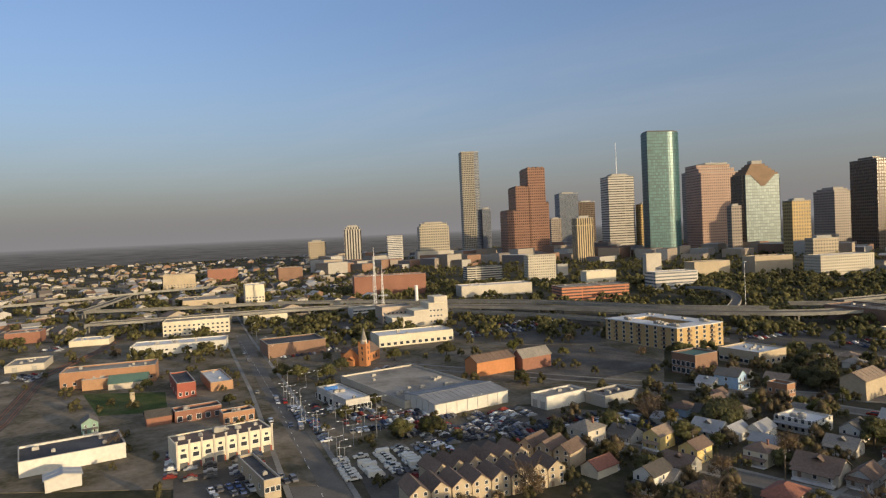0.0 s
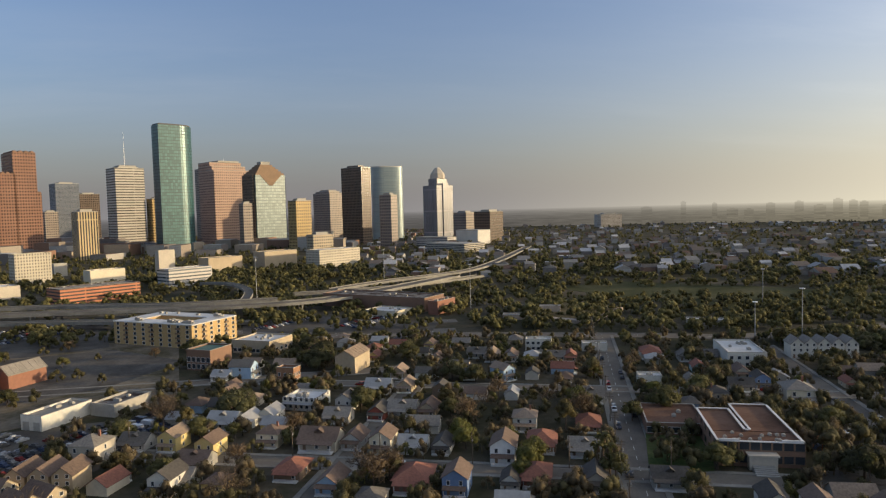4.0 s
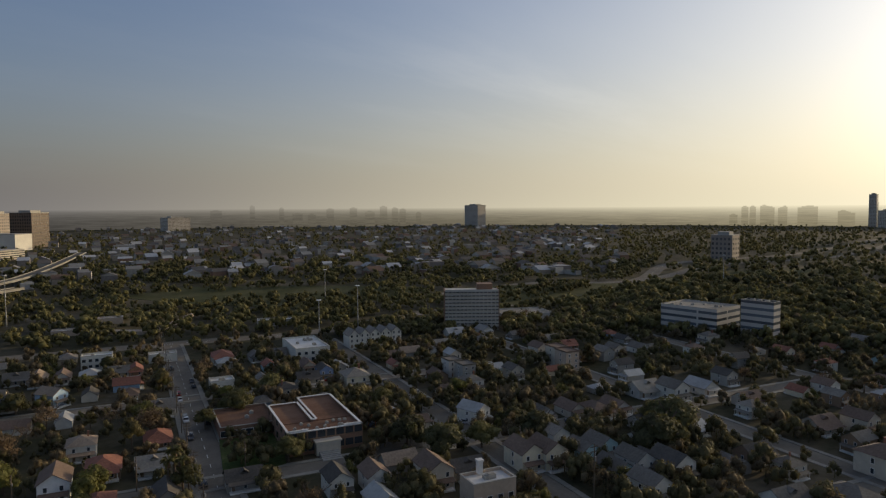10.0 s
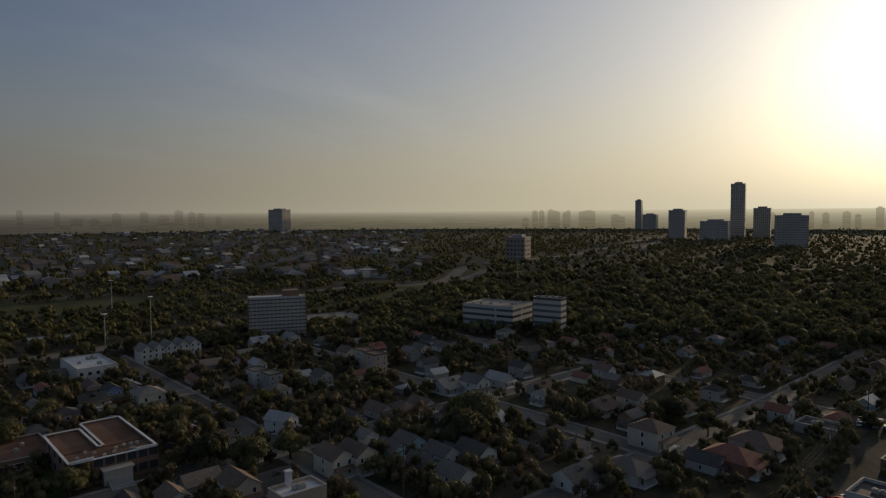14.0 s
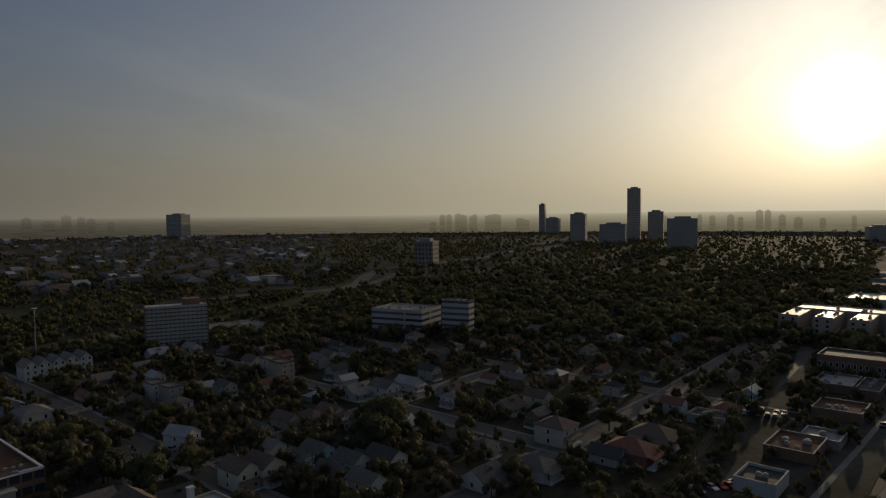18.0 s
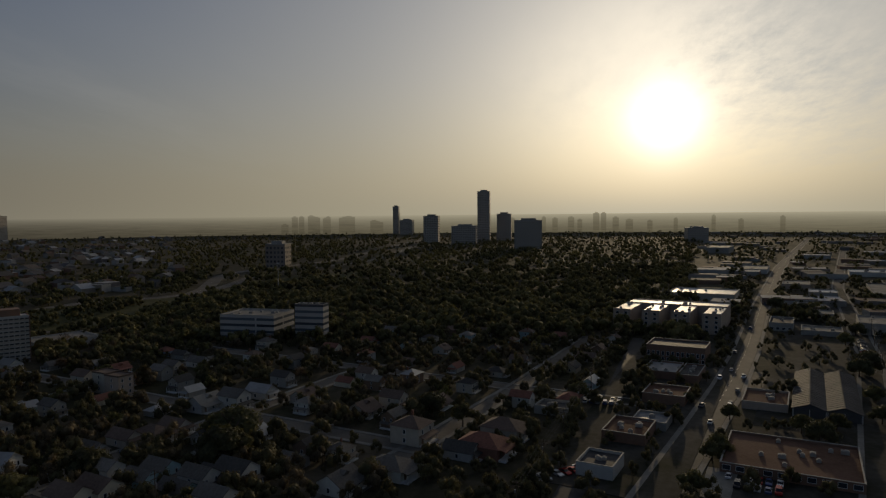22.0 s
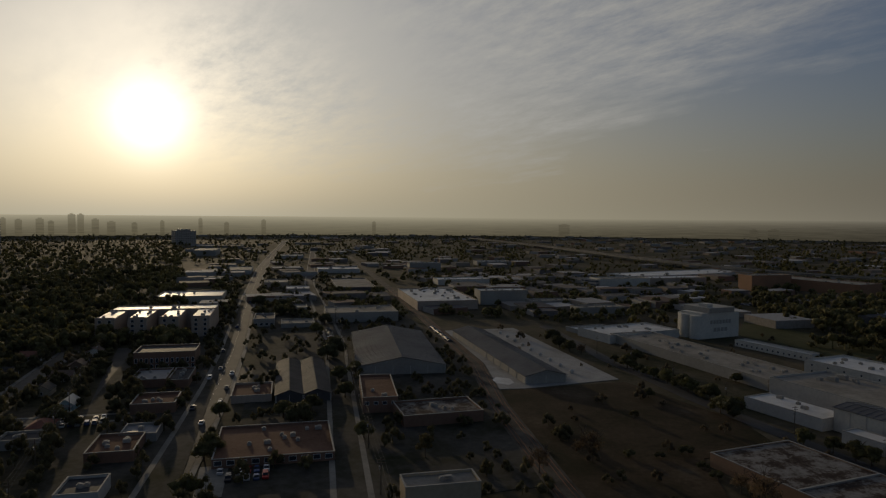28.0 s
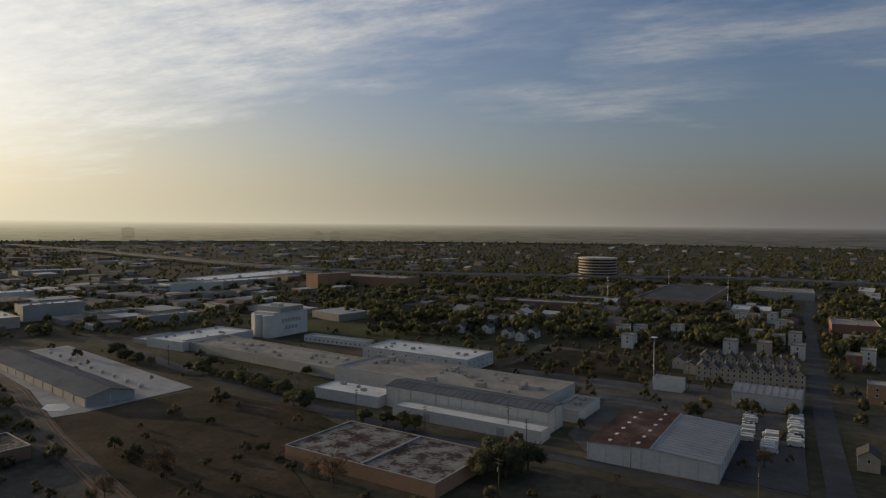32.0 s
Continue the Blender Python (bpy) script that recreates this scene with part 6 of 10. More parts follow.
def apartment_block(x, y, w, d, h, turn, wall, label, storeys=5):
    """Apartments round a court: four wings, balconies in columns, white roofs with units."""
    take(x, y, w, d, turn)
    ob = thing("apartment_building", label, "apartment building", x, y, 0, turn)
    a, b, k = w / 2, d / 2, min(w, d) * 0.3
    for q in ((-a, -b, a, -b + k), (-a, b - k, a, b), (-a, -b + k, -a + k, b - k), (a - k, -b + k, a, b - k)):
        part("wing", Shape().box(q[0], q[1], 0, q[2], q[3], h), wall, ob)
        part("roof", Shape().box(q[0] - 0.3, q[1] - 0.3 if q[1] == -b or q[1] == b - k else q[1], h, q[2] + 0.3, q[3] + 0.3 if q[3] == b or q[3] == -b + k else q[3], h + 0.5), "roof_white", ob)
    me = window_mesh(2.2, 1.8)
    rail = Shape().box(-1.5, -1.3, 0, 1.5, 0, 0.15).box(-1.5, -1.3, 0.15, 1.5, -1.22, 1.1).box(-1.5, -1.22, 0.15, -1.42, 0, 1.1).box(1.42, -1.22, 0.15, 1.5, 0, 1.1).mesh("balcony", ["brown_paint"])
    for side in range(4):
        length = w if side % 2 == 0 else d
        n = int(length / 6.6)
        for st in range(storeys):
            z = st * h / storeys
            for i in range(n):
                at = (i + 0.5) / n * length - length / 2
                part("window", me, None, ob, at=on_face(w, d, side, at, z + 0.8))
                if i % 3 == 1 and st:
                    part("balcony", rail, None, ob, at=on_face(w, d, side, at, z + 0.1))
    rnd = random.Random(9)
    for i in range(16):
        side = rnd.choice((-1, 1))
        part("roof_unit", roof_unit_mesh(i % 3), None, ob, at=(rnd.uniform(-a + 3, a - 3), side * (b - k / 2) + rnd.uniform(-2, 2), h + 0.5))
    return ob


apartment_block(-249.9, 396.8, 64.7, 39.9, 14.3, -13, "gold_wall", "five-storey tan apartment building with balconies and white roofs")



def church(x, y, turn):
    """Orange-brick church: nave, aisle, square tower with belfry and slim spire."""
    take(x, y, 44, 30, turn)
    ob = thing("church", "orange-brick church with tower and slim grey spire", "church", x, y, 0, turn)
    s = Shape().box(-7, -16, 0, 7, 16, 10)
    for e in (-16, 15.7):
        s.poly([(-7, e, 10), (7, e, 10), (0, e, 17)]).poly([(-7, e + 0.3, 10), (0, e + 0.3, 17), (7, e + 0.3, 10)])
    part("nave", s, "church_orange", ob)
    part("nave_roof", Shape().gable(-7, -16, 7, 16, 10, 17, "y", 0.6), "shingle_brown", ob)
    part("transept", Shape().box(-20, 2, 0, -7, 12, 8), "church_orange", ob)
    part("transept_roof", Shape().gable(-20, 2, -7, 12, 8, 13, "x", 0.5), "shingle_brown", ob)
    part("tower", Shape().box(7.2, -18, 0, 13.5, -11.5, 22), "church_orange", ob)
    for c in ((7.2, -18), (12.7, -18), (7.2, -12.3), (12.7, -12.3)):
        part("pinnacle", Shape().box(c[0], c[1], 22, c[0] + 0.8, c[1] + 0.8, 24.5), "church_orange", ob)
    part("belfry", Shape().taper(10.35, -14.75, 2.6, 22, 2.4, 26, 8), "stone_wall", ob)
    part("spire", Shape().taper(10.35, -14.75, 2.3, 26, 0.1, 38, 8), "shingle_pale", ob)
    arch = Shape().box(-0.7, -0.1, 0, 0.7, 0.05, 3.2).prism([(-0.7, -0.1), (0.7, -0.1), (0.7, 0.05), (-0.7, 0.05)], 3.2, 3.6).mesh("window", ["window_glass"])
    for i in range(5):
        part("window", arch, None, ob, at=pose(7.02, -10 + i * 5, 3, 0, 0, 90))
        part("window", arch, None, ob, at=pose(-7.02, -10 + i * 5, 3, 0, 0, -90))
    for z in (6, 12, 17):
        for sd in range(4):
            part("window", arch, None, ob, at=Matrix.Translation((10.35, -14.75, 0)) @ on_face(6.3, 6.5, sd, 0, z) @ Matrix.Diagonal((0.8, 1, 0.8, 1)))
    part("porch", Shape().box(-3, -19, 0, 3, -16, 6).gable(-3, -19, 3, -16, 6, 9, "y", 0.3), "church_orange", ob)
    return ob


church(-360.0, 232.0, 28).scale = (0.82, 0.82, 0.62)

flat_building('office_building', 'white square office with many small windows', 'building', -655.1, 731.7, 18.8, 41.9, 39.8, -28, 'skin_white_windows', 'roof_white', units=5)
flat_building('office_building', 'grey hall with stone columns', 'building', -747.0, 704.7, 24.6, 54.6, 24.5, -28, 'skin_garage', 'roof_gravel', units=5)
flat_building('office_building', 'wide convention hall with white roof', 'building', -593.0, 577.0, 30, 88.2, 13.4, -28, 'beige_wall', 'roof_white', units=5)
flat_building('office_building', 'orange-red open parking garage', 'building', -459.8, 593.1, 30, 77.1, 15.2, -28, 'skin_orange_garage', 'roof_gravel', units=5)
flat_building('office_building', 'cream hall behind a garage', 'building', -538.9, 713.2, 18.3, 40.7, 20.6, -28, 'cream_paint', 'roof_white', units=5)
flat_building('office_building', 'city hall of pale stone with stepped top', 'building', -559.8, 869.4, 10.8, 24.1, 33.9, -28, 'stone_wall', 'roof_gravel', units=5)
flat_building('office_building', 'cream office with dark window bands', 'building', -442.9, 727.2, 25.0, 55.5, 20.6, -28, 'skin_office_white', 'roof_white', units=5)
flat_building('office_building', 'tan windowless theatre block', 'building', -496.5, 909.8, 25.4, 56.5, 20.7, -28, 'tan_wall', 'roof_gravel', units=5)
flat_building('office_building', 'stepped tan performance hall', 'building', -440.1, 974.2, 27.4, 60.9, 25.0, -28, 'tan_wall', 'roof_gravel', units=5)
flat_building('office_building', 'white slab apartment house with balconies', 'building', -348.3, 979.4, 30, 82.5, 26.6, -28, 'skin_white_windows', 'roof_white', units=5)
flat_building('office_building', 'grey concrete block near towers', 'building', -711.1, 846.6, 8.1, 17.9, 18.4, -28, 'grey_wall', 'roof_gravel', units=5)
flat_building('office_building', 'dark brick parking deck', 'building', -154.0, 550.0, 103.8, 30, 11.2, -20, 'brick_brown', 'roof_worn', units=5)
flat_building('office_building', 'red-brick office beside a parking deck', 'building', -96.7, 518.6, 8.6, 27.5, 10.5, -20, 'brick_red', 'roof_worn', units=5)
flat_building('office_building', 'low white pavilion in a car park', 'building', -136.1, 503.5, 28.9, 23.4, 5.1, -20, 'cream_paint', 'roof_white', units=5)
viaduct("curved concrete ramp of a highway junction", [(-836.8, 170.6, 8), (-901.5, 208.4, 8), (-1002.7, 259.5, 8), (-1083.3, 291.1, 8), (-1206.9, 307.0, 8), (-1305.2, 288.9, 8), (-1376.2, 237.6, 8)], 10, 5, 4)
viaduct("raised concrete highway on round piers", [(-1030.9, 83.9, 9), (-1025.3, 169.5, 9), (-1039.7, 256.5, 9), (-1053.5, 339.6, 9), (-1032.0, 437.8, 9)], 12, 5, 4)
strip("rail_bed", [(-331.9, 24.0), (-370.6, 40.2), (-487.0, 76.8), (-567.3, 129.3), (-725.2, 206.7)], 9, 0.2, "rail_bed", "brown gravel railway bed", "railway", thick=0.25)
strip("rail", offset([(-331.9, 24.0), (-370.6, 40.2), (-487.0, 76.8), (-567.3, 129.3), (-725.2, 206.7)], -3.2), 0.12, 0.36, "rust", "worn steel rail on gravel", "rail", thick=0.15)
strip("rail", offset([(-331.9, 24.0), (-370.6, 40.2), (-487.0, 76.8), (-567.3, 129.3), (-725.2, 206.7)], -1.7), 0.12, 0.36, "rust", "worn steel rail on gravel", "rail", thick=0.15)
strip("rail", offset([(-331.9, 24.0), (-370.6, 40.2), (-487.0, 76.8), (-567.3, 129.3), (-725.2, 206.7)], 1.7), 0.12, 0.36, "rust", "worn steel rail on gravel", "rail", thick=0.15)
strip("rail", offset([(-331.9, 24.0), (-370.6, 40.2), (-487.0, 76.8), (-567.3, 129.3), (-725.2, 206.7)], 3.2), 0.12, 0.36, "rust", "worn steel rail on gravel", "rail", thick=0.15)
pitched_building('brick_hall', 'gabled porch hall with green roof', 'building', -408.9, 106.9, 14, 19.9, 3.8, 7.0, -22, 'y', 'stone_wall', 'green_roof')
flat_building('warehouse', 'pale-roofed low workshop beside railway', 'warehouse', -531.3, 76.5, 30, 22.9, 4.8, -20, 'beige_wall', 'roof_gravel', units=4, doors=2)
flat_building('warehouse', 'cream shed with pale flat roof', 'warehouse', -612.2, 133.1, 22, 29.3, 5.0, -24, 'cream_paint', 'roof_white', units=4)
flat_building('brick_building', 'brick building beside a railway yard', 'building', -683.0, 96.6, 24, 26.8, 9.6, -20, 'brick_red', 'roof_gravel', units=3, windows=((0, 7, 2, 1.6, 1.6, 1, 3.4),))
street("feeder_road", [(-275.3, 364.9), (-209.7, 395.4), (-161.7, 412.5), (-111.6, 427.4), (-72.0, 437.8)], 22, "wide grey feeder road beside a highway", walks=False)
street("feeder_road", [(-259.8, 415.0), (-175.3, 447.8), (-121.5, 466.0), (-78.7, 479.4)], 14, "wide grey feeder road beside a highway", walks=False)
flat_building('commercial_building', 'brick building with white flat roof and chimney', 'building', 83.7, 152.3, 12.5, 8, 9.6, 0, 'brick_pale', 'roof_white', units=2, windows=((0, 4, 2, 1.4, 1.6, 1.2, 3.2),))
solid("chimney_stack", Shape().box(-0.7, -0.7, 0, 0.7, 0.7, 3.4).box(-0.9, -0.9, 3.4, 0.9, 0.9, 3.8), "trim_white", "white chimney stack on a flat roof", "chimney", m=pose(82.5, 154.7, 9.6))

# ---- the neighbourhood: school, flats, houses ----


def school(x0, x1, y0, y1, y2, h):
    """Brick school with a U-shaped plan: front range and two wings, curved white parapets, red roofs."""
    mid = (x0 + x1) / 2
    take(mid, (y0 + y1) / 2, x1 - x0 + 4, y1 - y0 + 4)
    ob = thing("school", "brown-brick school with white parapets and red flat roof", "school", mid, y0, 0)
    w, t = (x1 - x0) / 2, 0.5
    ranges = ((-w, 0, w, 12, h), (-w, 12, -w + 11, y2 - y0, h), (w - 13, 12, w, y1 - y0, h))
    for q in ranges:
        part("wall", Shape().box(q[0], q[1], 0, q[2], q[3], q[4] - 0.9), "brick_brown", ob)
        part("roof", Shape().box(q[0] + t, q[1] + t, q[4] - 0.9, q[2] - t, q[3] - t, q[4] - 0.6), "roof_red", ob)
    for q in ((-w, 0, w, t), (-w, 0, -w + t, y2 - y0), (w - t, 0, w, y1 - y0), (-w, y2 - y0 - t, -w + 11, y2 - y0), (w - 13, y1 - y0 - t, w, y1 - y0),
              (-w + 11 - t, 12, -w + 11, y2 - y0), (w - 13, 12, w - 13 + t, y1 - y0), (-w + 11, 12 - t, w - 13, 12)):
        part("parapet", Shape().box(q[0], q[1], h - 0.9, q[2], q[3], h), "brick_brown", ob)
        part("coping", Shape().box(q[0] - 0.12, q[1] - 0.12, h, q[2] + 0.12, q[3] + 0.12, h + 0.25), "trim_white", ob)
    for c in (-w + 3.5, w - 3.5):
        part("gable_parapet", Shape().prism([(c - 3, -0.05), (c + 3, -0.05), (c + 3, 0.5), (c - 3, 0.5)], h, h + 0.8), "trim_white", ob)
    me = window_mesh(2.6, 2.3, "brown_paint")
    for st in (1.2, 5.2):
        for i in range(8):
            if 2 < i < 5 and st < 2:
                continue
            part("window", me, None, ob, at=(-w + (i + 0.5) * 2 * w / 8, 0, st))
        for i in range(5):
            part("window", me, None, ob, at=pose(-w, (y2 - y0) * (i + 0.5) / 5, st, 0, 0, -90))
            part("window", me, None, ob, at=pose(w, (y1 - y0) * (i + 0.5) / 5, st, 0, 0, 90))
    part("porch", Shape().box(-4, -3, 0, 4, 0, 4.2).box(-4.4, -3.4, 4.2, 4.4, 0, 4.7), "stone_wall", ob)
    for i in range(6):
        part("step", Shape().box(-3.2, -3.6 - i * 0.9, 0, 3.2, -2.7 - i * 0.9, 1.5 - i * 0.24), "concrete", ob)
    rnd = random.Random(4)
    for i in range(14):
        part("roof_vent", roof_unit_mesh(1), None, ob, at=pose(rnd.uniform(-w + 2, w - 2), rnd.uniform(2, 10), h - 0.6, 0, 0, 0) @ Matrix.Scale(0.7, 4))
    return ob


school(44.5, 69.6, 213.8, 254.5, 248.6, 7.6)

flat_building('school_annex', 'low brick school annex with red roof', 'building', 36.6, 252.1, 19.6, 24, 4.4, 0, 'brick_brown', 'roof_red', windows=((0, 7, 1, 2.6, 2.0, 1.0, 3),), units=2)


def slab_block(x, y, w, d, h, turn):
    """Concrete slab of flats: a grid of loggias on both long sides, brick end walls, plant room."""
    take(x, y, w, d, turn)
    ob = thing("apartment_tower", "ten-storey concrete apartment slab with gridded balconies", "apartment building", x, y, 0, turn)
    part("core", Shape().box(-w / 2 + 0.6, -d / 2 + 1.2, 0, w / 2 - 0.6, d / 2 - 1.2, h), "dark_wall", ob)
    part("end_wall", Shape().box(-w / 2, -d / 2, 0, -w / 2 + 0.6, d / 2, h + 0.6), "brick_brown", ob)
    part("end_wall", Shape().box(w / 2 - 0.6, -d / 2, 0, w / 2, d / 2, h + 0.6), "brick_brown", ob)
    n = 11
    for i in range(n + 1):
        part("floor_slab", Shape().box(-w / 2 + 0.6, -d / 2, i * h / n - 0.25, w / 2 - 0.6, d / 2, i * h / n + 0.25), "pale_grey", ob)
    cols = 14
    fin = Shape().box(-0.2, -d / 2, 0, 0.2, d / 2, h).mesh("column", ["pale_grey"])
    for i in range(1, cols):
        part("column", fin, None, ob, at=(-w / 2 + w * i / cols, 0, 0))
    for side in (-1, 1):
        for i in range(n):
            part("railing", Shape().box(-w / 2 + 0.6, side * d / 2 - 0.08, i * h / n + 0.25, w / 2 - 0.6, side * d / 2 + 0.08, i * h / n + 1.25), "stone_wall", ob)
    part("plant_room", Shape().box(w * 0.1, -d * 0.3, h + 0.25, w * 0.38, d * 0.3, h + 4.5), "brick_brown", ob)
    part("roof_rim", Shape().box(-w / 2 + 0.6, -d / 2, h + 0.25, w / 2 - 0.6, -d / 2 + 0.3, h + 1.2), "pale_grey", ob)
    return ob


slab_block(205.4, 396.2, 36.1, max(14.0, 16.2), 25.2, -24)

flat_building('podium', 'low white-edged parking podium', 'garage', 258.0, 417.1, 37.9, 30, 4.6, -10, 'pale_grey', 'roof_gravel')
flat_building('office_building', 'white four-storey office with ribbon windows', 'building', 329.0, 317.9, 28.6, 37.9, 17.4, 15, 'skin_office_white', 'roof_gravel', units=6)
flat_building('office_building', 'white six-storey office tower with chamfered corners', 'building', 341.0, 282.6, 8.8, 19.6, 23.5, 15, 'skin_office_white', 'roof_gravel', units=4)
flat_building('office_building', 'white glazed loft building among houses', 'building', -16.0, 380.3, 14.4, 8, 7.0, 0, 'white_paint', 'roof_white', windows=((0, 5, 2, 1.6, 1.5, 1, 3),), units=2)
flat_building('office_building', 'low white flat-roofed building among houses', 'building', 14.7, 382.2, 13.7, 8, 4.4, 0, 'white_paint', 'roof_white', units=3)
flat_building('office_building', 'white stucco building with stained flat roof', 'building', 85.3, 359.5, 17.9, 33.2, 7.8, 0, 'white_paint', 'roof_white', windows=((0, 5, 2, 1.6, 1.6, 1.2, 3.2),), units=8)
flat_building('office_building', 'white flat-roofed house extension among trees', 'building', 35.9, 311.4, 10.2, 8, 4.3, 0, 'white_paint', 'roof_white', units=2)
flat_building('pavilion', 'open white-roofed park pavilion', 'pavilion', -37.2, 488.2, 17.1, 8, 3.7, 0, 'brick_pale', 'roof_white')
flat_building('pavilion', 'brick pavilion with flat white roof', 'pavilion', -12.5, 509.5, 15.4, 8, 6.8, 0, 'brick_pale', 'roof_white')
flat_building('canopy_building', 'long white canopy on posts', 'pavilion', 89.8, 467.6, 23.2, 10, 4.1, -8, 'grey_wall', 'roof_white')
slab("playing_field", [(-34.2, 494.7), (13.9, 471.3), (41.5, 534.3), (0.8, 572.3)], 0.6, "turf", "raised brown turf roof field with low wall", "field")
solid("retaining_wall", Shape().prism([(-34.7, 489.5), (13.6, 464.5), (42.5, 531.4), (0.8, 575.7)], 0, 2.2), "brick_pale", "pale brick retaining wall round a turf field", "wall", "structure")
slab("field_top", [(-32.5, 494.7), (13.9, 472.5), (40.6, 534.3), (0.3, 568.9)], 2.4, "turf", "flat brown turf field with lit edge", "field")
slab("park_lawn", [(-9.9, 677.6), (45.8, 736.9), (160.9, 694.4), (266.0, 626.1), (237.5, 558.8), (124.0, 535.0), (46.7, 600.3)], 0.12, "park_grass", "wide green park lawn with paths", "lawn")
strip("path", [(42.0, 675.6), (92.1, 655.6), (92.3, 592.4), (118.7, 663.5), (168.1, 661.8)], 4, 0.2, "concrete", "pale curved footpath across a lawn", "path", thick=0.1)
strip("path", [(44.0, 666.2), (75.4, 603.6), (146.2, 543.8), (258.2, 607.9)], 4, 0.2, "concrete", "pale curved footpath across a lawn", "path", thick=0.1)
slab("park_lawn", [(326.1, 597.6), (400.4, 585.5), (477.3, 547.2), (648.0, 599.9), (818.4, 577.7), (789.9, 531.5), (462.1, 448.9), (332.2, 452.4), (271.1, 478.0)], 0.12, "park_grass", "green slope beside a parkway", "lawn")
street("freeway", smooth_line([(258, 560), (390, 600), (496, 569), (700, 720), (1000, 760), (1500, 960), (2200, 1200)], 5), 18.0, "multi-lane road curving through parkland", walks=False)
house('row', 115.3, 372.6, 0, 'white_paint', 'shingle_pale', 0.95, 'in a white terrace', tall=0.95)
house('row', 121.6, 372.9, 0, 'white_paint', 'shingle_pale', 0.95, 'in a white terrace', tall=0.95)
house('row', 128.2, 373.3, 0, 'white_paint', 'shingle_pale', 0.95, 'in a white terrace', tall=0.95)
house('row', 134.8, 373.7, 0, 'white_paint', 'shingle_pale', 0.95, 'in a white terrace', tall=0.95)
house('row', 141.4, 374.1, 0, 'white_paint', 'shingle_pale', 0.95, 'in a white terrace', tall=0.95)
house('two_storey', -157.9, 307.2, 90, 'blue_paint', 'shingle_grey', 1.15, 'among trees')
house('side', -166.4, 302.1, 0, 'white_paint', 'tin_roof', 0.9, 'among trees')
house('side', -83.0, 287.6, 0, 'white_paint', 'tin_roof', 1.1, 'among trees')
house('cottage', -71.4, 291.4, 0, 'tan_wall', 'shingle_tan', 1, 'among trees')
house('cottage', -67.1, 314.7, 90, 'white_paint', 'shingle_grey', 0.9, 'among trees')
house('cottage', -115.0, 244.5, 0, 'white_paint', 'tin_roof', 1.0, 'among trees')
house('side', -128.4, 233.6, 0, 'white_paint', 'tin_roof', 1.1, 'among trees')
house('cottage', -107.1, 232.1, 90, 'yellow_paint', 'tin_roof', 0.9, 'among trees')
house('cottage', -120.3, 235.8, 0, 'pale_grey', 'tin_roof', 1.0, 'among trees')
house('two_storey', -89.0, 260.3, 0, 'pale_grey', 'shingle_grey', 0.95, 'among trees')
house('cottage', -72.9, 251.7, 0, 'red_paint', 'shingle_dark', 1, 'among trees')
house('side', -64.0, 255.4, 0, 'pale_grey', 'shingle_pale', 1.1, 'among trees')
house('cottage', -54.3, 257.9, 0, 'tan_wall', 'shingle_brown', 1, 'among trees')
house('side', -87.2, 244.7, 0, 'beige_wall', 'shingle_pale', 1, 'among trees')
house('side', -83.5, 216.2, 0, 'beige_wall', 'shingle_brown', 1.3, 'among trees')
house('cottage', -72.6, 220.2, 0, 'pale_grey', 'shingle_brown', 1, 'among trees')
house('two_storey', -61.4, 216.1, 0, 'cream_paint', 'shingle_brown', 1.0, 'among trees')
house('side', -51.3, 217.3, 0, 'white_paint', 'tin_roof', 0.95, 'among trees')
house('cottage', -41.5, 218.4, 0, 'pale_grey', 'shingle_dark', 0.9, 'among trees')
house('two_storey', -135.1, 210.2, 0, 'yellow_paint', 'shingle_tan', 0.95, 'among trees')
house('two_storey', -118.7, 205.8, 0, 'yellow_paint', 'shingle_brown', 0.95, 'among trees')
house('big_hip', -157.0, 197.1, 0, 'beige_wall', 'shingle_pale', 1.1, 'among trees')
house('side', -148.2, 208.7, 0, 'pale_grey', 'shingle_grey', 1, 'among trees')
house('side', -117.5, 194.7, 0, 'grey_wall', 'shingle_brown', 1, 'among trees')
house('side', -114.9, 180.8, 0, 'pale_grey', 'shingle_pale', 1, 'among trees')
house('two_storey', -115.6, 175.9, 0, 'white_paint', 'shingle_dark', 1, 'among trees')
house('bungalow', -83.7, 192.2, 0, 'brown_paint', 'shingle_red', 1, 'among trees')
house('cottage', -68.0, 184.0, 0, 'blue_paint', 'shingle_brown', 1, 'among trees')
house('bungalow', -44.6, 188.8, 0, 'brick_red', 'shingle_red', 1.2, 'among trees')
house('two_storey', -31.6, 186.6, 0, 'slate_blue', 'shingle_brown', 1, 'among trees')
house('big_hip', -15.6, 243.7, 0, 'white_paint', 'shingle_tan', 0.95, 'among trees')
house('two_storey', -20.5, 212.3, 0, 'trim_white', 'shingle_brown', 1.1, 'among trees')
house('bungalow', -8.8, 224.6, 0, 'brown_paint', 'shingle_red', 1.1, 'among trees')
house('side', 9.0, 281.3, 0, 'beige_wall', 'shingle_grey', 1.1, 'among trees')
house('bungalow', 7.1, 246.0, 0, 'brown_paint', 'shingle_red', 1, 'among trees')
house('side', 5.0, 220.0, 0, 'white_paint', 'shingle_pale', 1.0, 'among trees')
house('cottage', 7.5, 195.0, 0, 'grey_wall', 'shingle_dark', 1, 'among trees')
house('two_storey', -30.3, 314.5, 45, 'blue_paint', 'shingle_tan', 1.0, 'among trees')
house('cottage', -39.4, 354.9, 0, 'tan_wall', 'shingle_tan', 1.1, 'among trees')
house('cottage', 1.5, 357.6, 0, 'orange_wall', 'shingle_red', 0.9, 'among trees')
